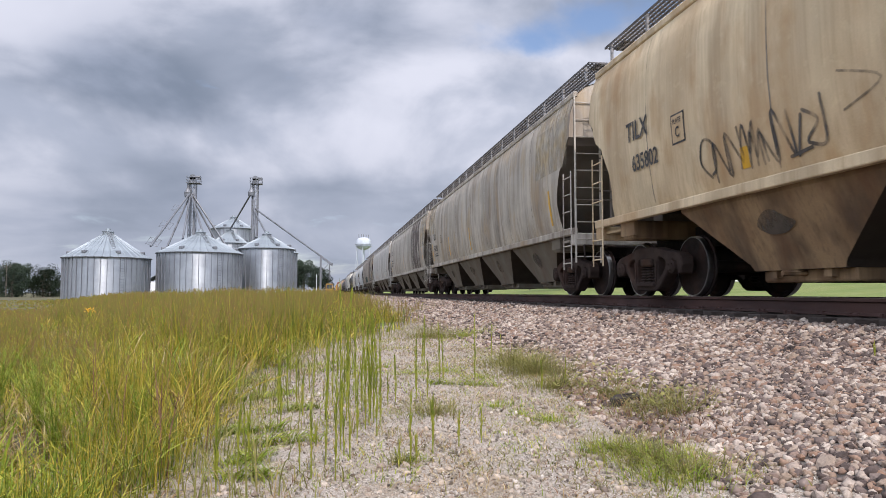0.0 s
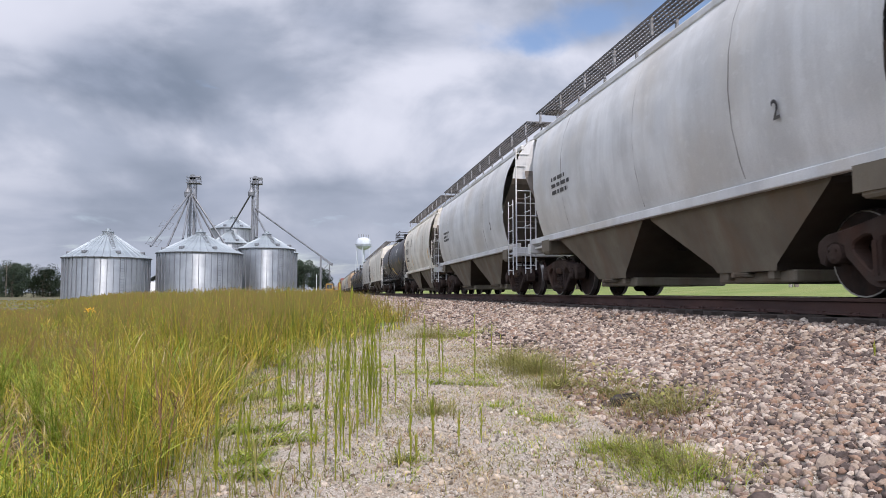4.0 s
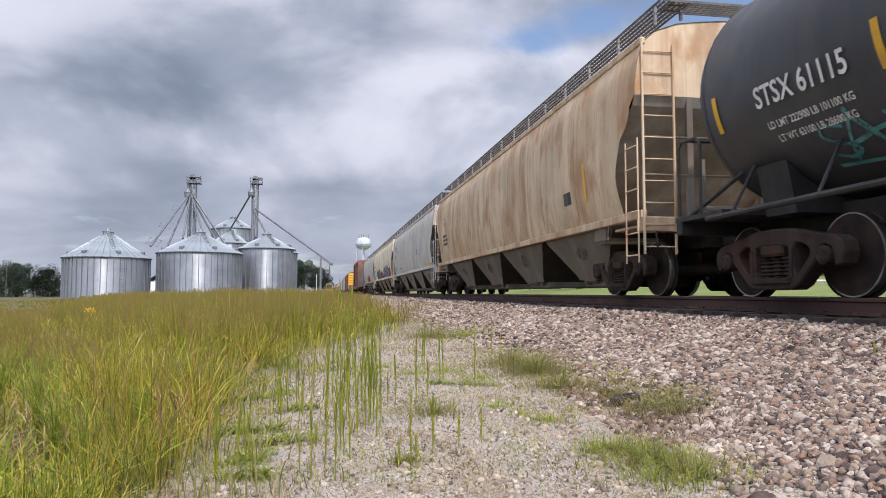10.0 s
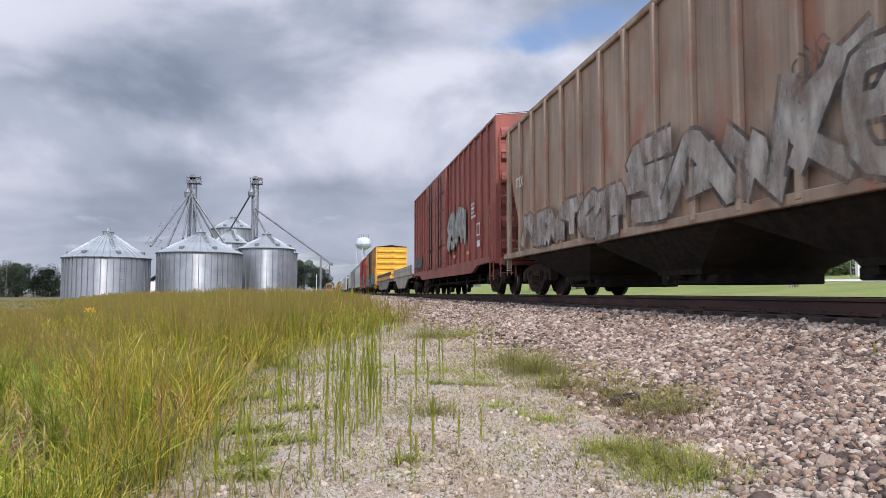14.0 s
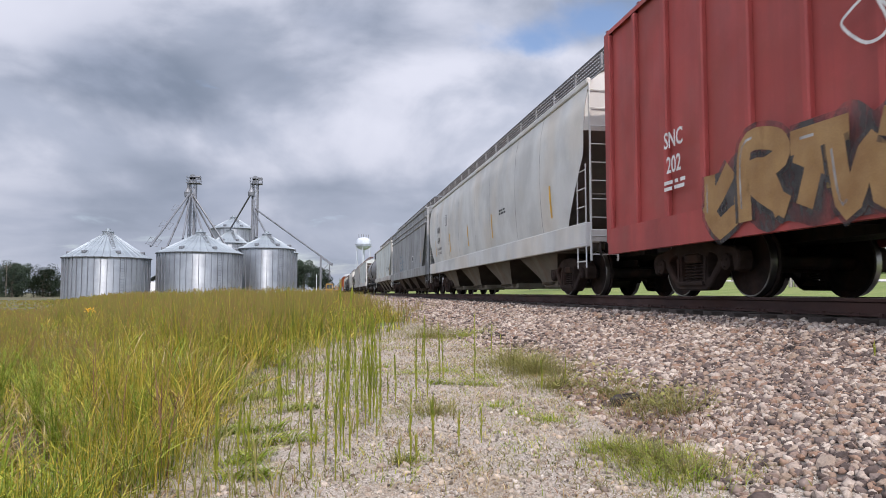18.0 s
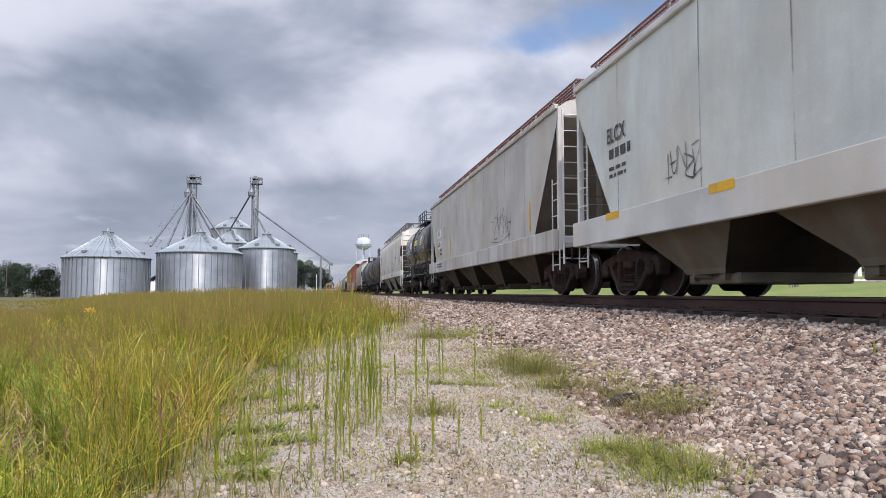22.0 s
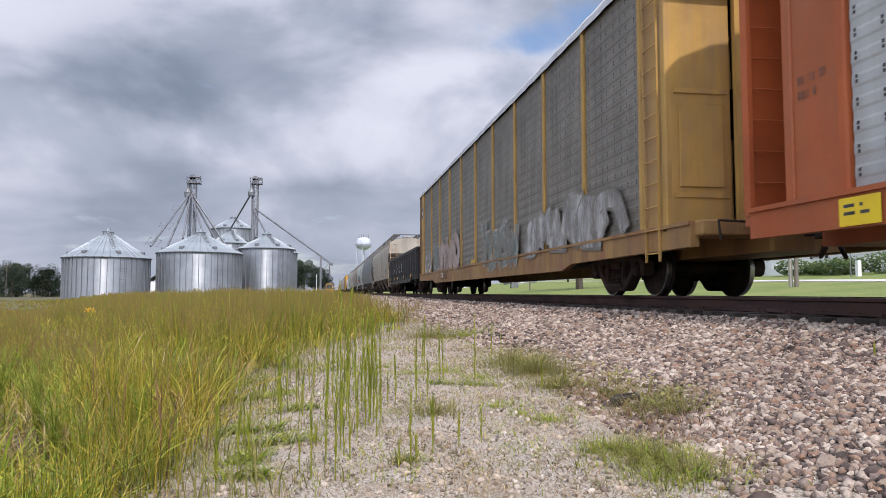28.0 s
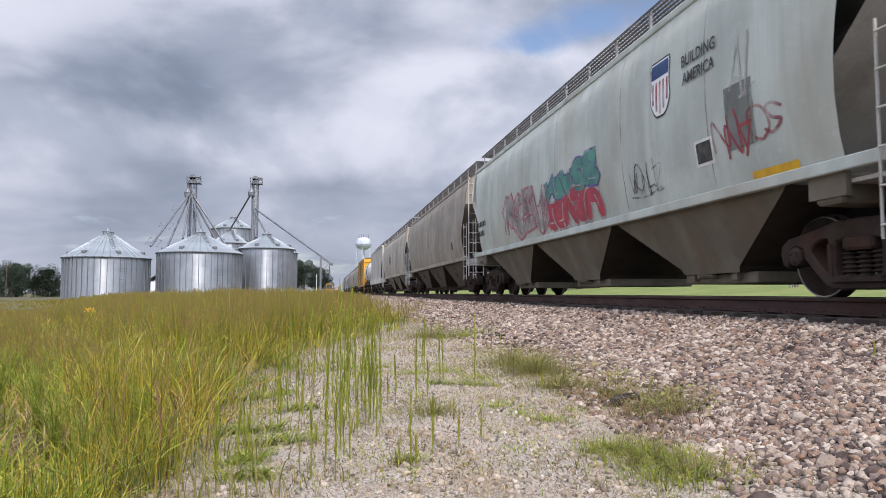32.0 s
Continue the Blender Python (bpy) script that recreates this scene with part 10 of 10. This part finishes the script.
scrawl(c, k, -1.0, -4.0, 2.0, 2.6, WHITE_SPRAY, 52, 12, 0.03)
scrawl(c, k, -h + 5.0, -h + 3.0, 2.0, 2.8, WHITE_SPRAY, 53, 10, 0.03)
c, h = car("tank_car", "black tank car covered with white and teal scrawled tags", 583.4, 599.8)
k = tank(c, h, tank_black, BLACK_TRIM)
scrawl(c, k, h - 2.5, h - 5.2, 2.0, 2.7, WHITE_SPRAY, 54, 19, 0.035)
scrawl(c, k, h - 6.4, h - 8.0, 2.9, 3.4, WHITE_SPRAY, 55, 8, 0.05)
scrawl(c, k, h - 6.8, h - 9.2, 2.1, 2.5, WHITE_SPRAY, 56, 15, 0.04)
graffiti(c, k, h - 9.3, h - 10.9, 2.3, 2.9, TEAL, MINT, 57, None, 3, "teal scrawled graffiti")
scrawl(c, k, -h + 5.2, -h + 3.0, 2.3, 3.0, WHITE_SPRAY, 58, 12, 0.04)
tapes(c, k, (h - 4.4, h - 7.2, h - 10.6), 2.55, 3.1)
tapes(c, k, (-h + 2.2,), 2.4, 3.3, 0.15)
small_print(c, k, -h + 3.2, 3.1, 0.9, 6, CHALK, 0.05, 0.085)
# 36
c, h = car("hopper_car", "greenish-grey covered hopper car with faint tags", 600.9, 618.2)
k = hopper(c, h, moss_grey, BELLY, off_white, ROUND, 3, "curve", 4.4, True, None, False, 0, board_red)
scrawl(c, k, 1.0, -3.0, 1.7, 2.3, dark_grey, 59, 12, 0.09)
scrawl(c, k, -h + 2.6, -h + 2.0, 1.4, 1.8, WHITE_SPRAY, 60, 6, 0.08)
# 37, 38: car carriers
c, h = car("autorack", "orange two-level car carrier with grey screens and white graffiti", 619.3, 645.6)
k = autorack(c, h, orange, screen_pale, silver, orange, orange)
small_print(c, Skin([(1.545, 0.5), (1.545, 5)]), 12.2, 2.15, 0.42, 2, SOOT, 0.09, 0.15)
graffiti(c, k, 4.7, -2.0, 0.62, 2.1, BUBBLE, SOOT, 61, PINK_SPRAY, 5, "large white bubble graffiti with black outlines", True)
graffiti(c, k, 10.2, 6.6, 0.9, 1.7, MINT, RED_SPRAY, 62, None, 5, "faint mint and red graffiti")
graffiti(c, k, -2.0, -9.0, 0.8, 1.9, WHITE_SPRAY, PURPLE, 63, None, 6, "white and purple graffiti")
for y in (3.4, 0.1, -3.0):
    patch(c, k, "reflective_tape", y, y - 0.6, 0.84, 0.96, REFLECT, out=0.045)
for y in (-h + 1.2, 11.65):
    patch(c, Skin([(1.575, 0.5), (1.575, 5)]), "placard", y, y - 0.5, 0.66, 0.92, SIGN_YELLOW)
    small_print(c, Skin([(1.575, 0.5), (1.575, 5)]), y - 0.06, 0.83, 0.34, 2, INK, 0.03, 0.07)
c, h = car("autorack", "yellow two-level car carrier with grey screens and white tags", 646.7, 674.0)
k = autorack(c, h, rack_yellow, screen_grey, silver, rack_yellow, paint("rusty_yellow_sill", (0.30, 0.175, 0.06), (0.15, 0.075, 0.04), 0.75, 0.85, spots=(0.24, 0.10, 0.05)))
graffiti(c, k, 11.4, 9.3, 1.0, 1.9, WHITE_SPRAY, CHALKY, 64, None, 4, "white graffiti on the screens")
graffiti(c, k, 8.65, 7.35, 1.08, 2.05, spray("pale_green_spray", (0.24, 0.29, 0.25), (0.16, 0.19, 0.17), 0.5), WHITE_SPRAY, 68, None, 2, "pale green bubble graffiti on the screens", True)
graffiti(c, k, 7.05, 2.6, 0.95, 2.15, spray("dusty_pink_spray", (0.46, 0.38, 0.35), (0.34, 0.22, 0.19), 0.62), CHALKY, 65, None, 5, "white and pink graffiti on the screens", True)
graffiti(c, k, -1.0, -5.2, 0.7, 2.0, spray("pale_teal_spray", (0.22, 0.27, 0.25), (0.28, 0.30, 0.28), 0.47), CHALKY, 66, None, 5, "pale teal graffiti")
graffiti(c, k, -6.0, -11.4, 0.9, 1.9, WHITE_SPRAY, screen_grey, 67, None, 6, "faded white graffiti")
patch(c, Skin([(1.575, 0.5), (1.575, 5)]), "reporting_panel", 6.75, 5.2, 0.60, 0.93, spray("brown_panel_paint", (0.20, 0.10, 0.05), (0.27, 0.15, 0.07), 0.6), "brown panel under the reporting mark")
side = Skin([(1.54, 0.5), (1.54, 5)])
for r, m, o in ((0.30, CHALK, 0.006), (0.27, spray("emblem_blue", (0.05, 0.10, 0.20), (0.08, 0.15, 0.26), 0.75), 0.009), (0.12, CHALK, 0.012)):
    s = Shape()
    blob(s, side, [(12.62 + r * 0.75 * math.cos(q * math.tau / 24), 4.05 + r * math.sin(q * math.tau / 24)) for q in range(24)], o)
    part("emblem", s.mesh("emblem", m), c, "round blue and white emblem")
small_print(c, side, 12.8, 2.6, 0.4, 3, SOOT, 0.05, 0.09)
small_print(c, side, 12.8, 2.1, 0.42, 1, SOOT, 0.12)
words(c, Skin([(1.575, 0.5), (1.575, 5)]), "TTGX", 6.2, 0.76, 0.26, CHALK, 0.02)
for y in (h - 3.4, h - 9.0, 0.5, -9.5):
    patch(c, Skin([(1.575, 0.5), (1.575, 5)]), "reflective_tape", y, y - 0.6, 1.02, 1.14, REFLECT)
# 39: gondola
c, h = car("gondola", "black ribbed gondola car with white lettering", 675.1, 691.4)
k = gondola(c, h, gon_black)
k2 = Skin([(1.64, 0.8), (1.64, 2.5)])
words(c, k, "DJTX", 5.93, 2.06, 0.42, CHALK)
words(c, k, "3182", 5.9, 1.6, 0.42, CHALK)
words(c, k, "08", 4.6, 1.6, 0.42, CHALK)
small_print(c, k, 6.3, 1.28, 0.7, 2, CHALK, 0.06, 0.12)
scrawl(c, k, 3.9, 2.9, 1.5, 2.05, CHALK, 70, 8, 0.07)
scrawl(c, k, 2.8, 1.7, 1.5, 2.05, CHALK, 71, 8, 0.07)
scrawl(c, k, 1.5, -0.9, 1.5, 2.05, CHALK, 72, 12, 0.07)
for y in (7.1, 3.3, 1.45, -2.2, -6.0):
    patch(c, k2, "reflective_tape", y + 0.22, y - 0.22, 0.94, 1.12, REFLECT)
# 40 to 44
c, h = car("hopper_car", "brown-grey covered hopper car with paint patches", 692.5, 712.5)
k = hopper(c, h, paint("patchy_brown_grey", (0.33, 0.30, 0.25), (0.19, 0.165, 0.135), 0.45, 0.15), BELLY, rust_tan)
words(c, k, "CEFX", 7.9, 2.56, 0.34, INK)
words(c, k, "201262", 7.8, 2.18, 0.34, INK)
plate(c, k, (6.55 + 6.25) / 2, 2.30, 0.36, INK, cream)
small_print(c, k, 8.3, 1.9, 0.9, 2, INK, 0.05, 0.1)
patch(c, k, "reflective_tape", 7.4, 6.8, 1.32, 1.42, REFLECT, out=0.05)
patch(c, k, "panel", -h + 3.5, -h + 3.1, 1.7, 1.95, INK)
patch(c, k, "reflective_tape", -h + 3.2, -h + 2.2, 1.40, 1.52, REFLECT)
scrawl(c, k, -h + 2.9, -h + 2.2, 1.8, 2.1, dark_grey, 71, 7, 0.04)
c, h = car("hopper_car", "dark grey covered hopper car with yellow tape", 713.6, 733.3)
k = hopper(c, h, dark_grey, BELLY, mid_grey)
tapes(c, k, (-h + 1.3, -h + 5.0, h - 2.0), 1.6, 2.3)
patch(c, k, "panel", -h + 3.8, -h + 3.2, 1.6, 1.85, CHALK)
patch(c, k, "panel", -h + 3.74, -h + 3.26, 1.65, 1.8, INK, out=0.011)
c, h = car("hopper_car", "grey-green covered hopper car with shield emblem and bright graffiti", 734.4, 752.0)
k = hopper(c, h, paint("sage_grey_paint", (0.45, 0.49, 0.455), (0.28, 0.29, 0.27), 0.4, 0.08), BELLY_LIGHT, light_grey, ROUND, 3, "curve", 4.4, True, None, False, slope=light_grey)
words(c, k, "BUILDING", -5.5, 3.14, 0.22, INK)
words(c, k, "AMERICA", -5.5, 2.9, 0.22, INK)
def shield(z, w):
    """Half-width of a shield at a height from 0 at its point to 1 at its top."""
    return w * (0.36 + 0.64 * min(1, z / 0.3) ** 0.6 if z < 0.3 else 1 - 0.10 * math.sin(min(1, (z - 0.3) / 0.6) * math.pi) if z < 0.9 else 1 - (z - 0.9) * 1.2)


for grow, name, m, cut, o in ((1.14, "emblem_border", INK, 0.0, 0.006), (1.06, "emblem_ground", WHITE, 0.0, 0.008), (1.0, "emblem_top", spray("emblem_dark_blue", (0.03, 0.06, 0.16), (0.04, 0.09, 0.22), 0.8), 0.66, 0.011)):
    s = Shape()
    s.rings([[k.at(-4.46 + e * shield(q / 14, 0.27) * grow, 2.99 + (q / 14 - 0.5) * 0.74 * grow, o) for e in (1, 0.5, 0, -0.5, -1)] for q in range(15) if q / 14 >= cut], closed=False)
    part(name, s.mesh(name, m), c, "red, white and blue shield emblem" if name == "emblem_border" else "")
for i in range(5):
    s, x = Shape(), (i - 2) * 0.105
    s.rings([[k.at(-4.46 + x + e * 0.026, 2.62 + 0.74 * q / 14, 0.010) for e in (1, -1)] for q in range(10) if abs(x) + 0.02 < shield(q / 14, 0.27)], closed=False)
    part("emblem_stripe", s.mesh("emblem_stripe", RED_SPRAY), c)
graffiti(c, k, 0.9, -2.0, 1.42, 2.05, spray("cherry_spray", (0.50, 0.07, 0.10), (0.36, 0.05, 0.08), 0.72), WHITE_SPRAY, 72, None, 5, "red block graffiti", True)
graffiti(c, k, 0.9, -2.0, 2.0, 2.6, spray("sea_green_spray", (0.12, 0.33, 0.27), (0.07, 0.20, 0.20), 0.72), PURPLE, 73, None, 5, "sea-green graffiti with purple outlines")
graffiti(c, k, 4.4, 1.0, 1.5, 2.6, WHITE_SPRAY, PINK_SPRAY, 74, None, 4, "faded white graffiti")
scrawl(c, k, -3.3, -4.3, 1.6, 2.0, SOOT, 75, 11, 0.05)
scrawl(c, k, -5.75, -7.0, 1.75, 2.25, RED_SPRAY, 76, 13, 0.06)
scrawl(c, k, -6.2, -6.6, 2.4, 3.2, WHITE_SPRAY, 77, 9, 0.06)
patch(c, k, "paint_patch", -6.05, -6.6, 1.75, 2.5, spray("dark_repaint", (0.16, 0.17, 0.16), (0.22, 0.23, 0.22), 0.62), "darker repainted patch", 0.0, 0.007)
patch(c, k, "panel", -5.3, -5.72, 1.68, 2.02, CHALK)
patch(c, k, "panel", -5.34, -5.68, 1.72, 1.98, INK, out=0.011)
patch(c, k, "reflective_tape", -6.4, -7.2, 1.33, 1.44, REFLECT)
small_print(c, k, h - 1.0, 2.1, 1.2, 2, INK, 0.16, 0.28)
c, h = car("hopper_car", "brown-grey covered hopper car with streaked sides", 753.1, 770.5)
k = hopper(c, h, paint("dusty_brown_grey", (0.31, 0.275, 0.235), (0.16, 0.135, 0.115), 0.6, 0.2), BELLY, light_grey, ROUND, 3)
patch(c, k, "panel", -h + 3.0, -h + 2.7, 1.7, 2.0, INK)
c, h = car("hopper_car", "grey covered hopper car with a faded dark emblem", 771.6, 789.2)
k = hopper(c, h, worn_grey, BELLY_LIGHT, off_white, ROUND, 3)
patch(c, k, "emblem", 2.5, 1.6, 2.2, 2.8, INK)
c, h = car("hopper_car", "pale grey covered hopper car near the end of view", 790.3, 806.0)
hopper(c, h, light_grey, BELLY_LIGHT, off_white, FLAT, 3, "slant", 4.5, True, off_white, True)
c, h = car("tank_car", "white tank car with a dark saddle band", 807.1, 820.5)
tank(c, h, white_tank, BLACK_TRIM)
c, h = car("boxcar", "yellow boxcar far down the train", 821.8, 838.0)
boxcar(c, h, rack_yellow, yellow_end, IRON, 4.6, ((-1.5, 1.5),), rack_yellow, 12)
at = 839.2
for paintwork in (worn_grey, brown_grey, mid_grey, light_grey, streaked, worn_grey):
    c, h = car("hopper_car", "weathered covered hopper car far down the train", at, at + 18.5)
    hopper(c, h, paintwork, BELLY, light_grey, ROUND, 3)
    at += 19.6


def motions():
    for c, mid in CARS:
        walk(c, [(t, pose(TRACK_X, mid - SPEED * t, RAIL_Z)) for t in (0, 8, 16, 24, 32)])
    b, wings = BIRD
    # it comes in over the bins at 18.4 s, wheels at 19 s and leaves the way it came
    rows = [(0.0, (-250, 20, 6)), (17.8, (-34, 44, 2.2)), (18.2, (-20.8, 43.2, 1.6)), (18.4, (-17.3, 41.5, 2.5)), (18.6, (-14.2, 39.4, 3.2)), (18.9, (-9.6, 35.6, 3.5)), (19.0, (-8.5, 31.7, 3.6)), (19.1, (-7.4, 26.8, 3.6)), (19.2, (-6.5, 20.8, 2.9)), (19.3, (-5.9, 15.8, 2.4)), (19.4, (-5.5, 11.6, 2.0)), (20.0, (-16, 2, 5)), (32.0, (-150, -80, 30))]
    walk(b, [(t, pose(*p, 0, 0, -75)) for t, p in rows])
    for w, e in wings:
        walk(w, [(k * 0.08, pose(0, 0, 0, 0, e * (-32 if k % 2 else 26), 0)) for k in range(401)])


motions()
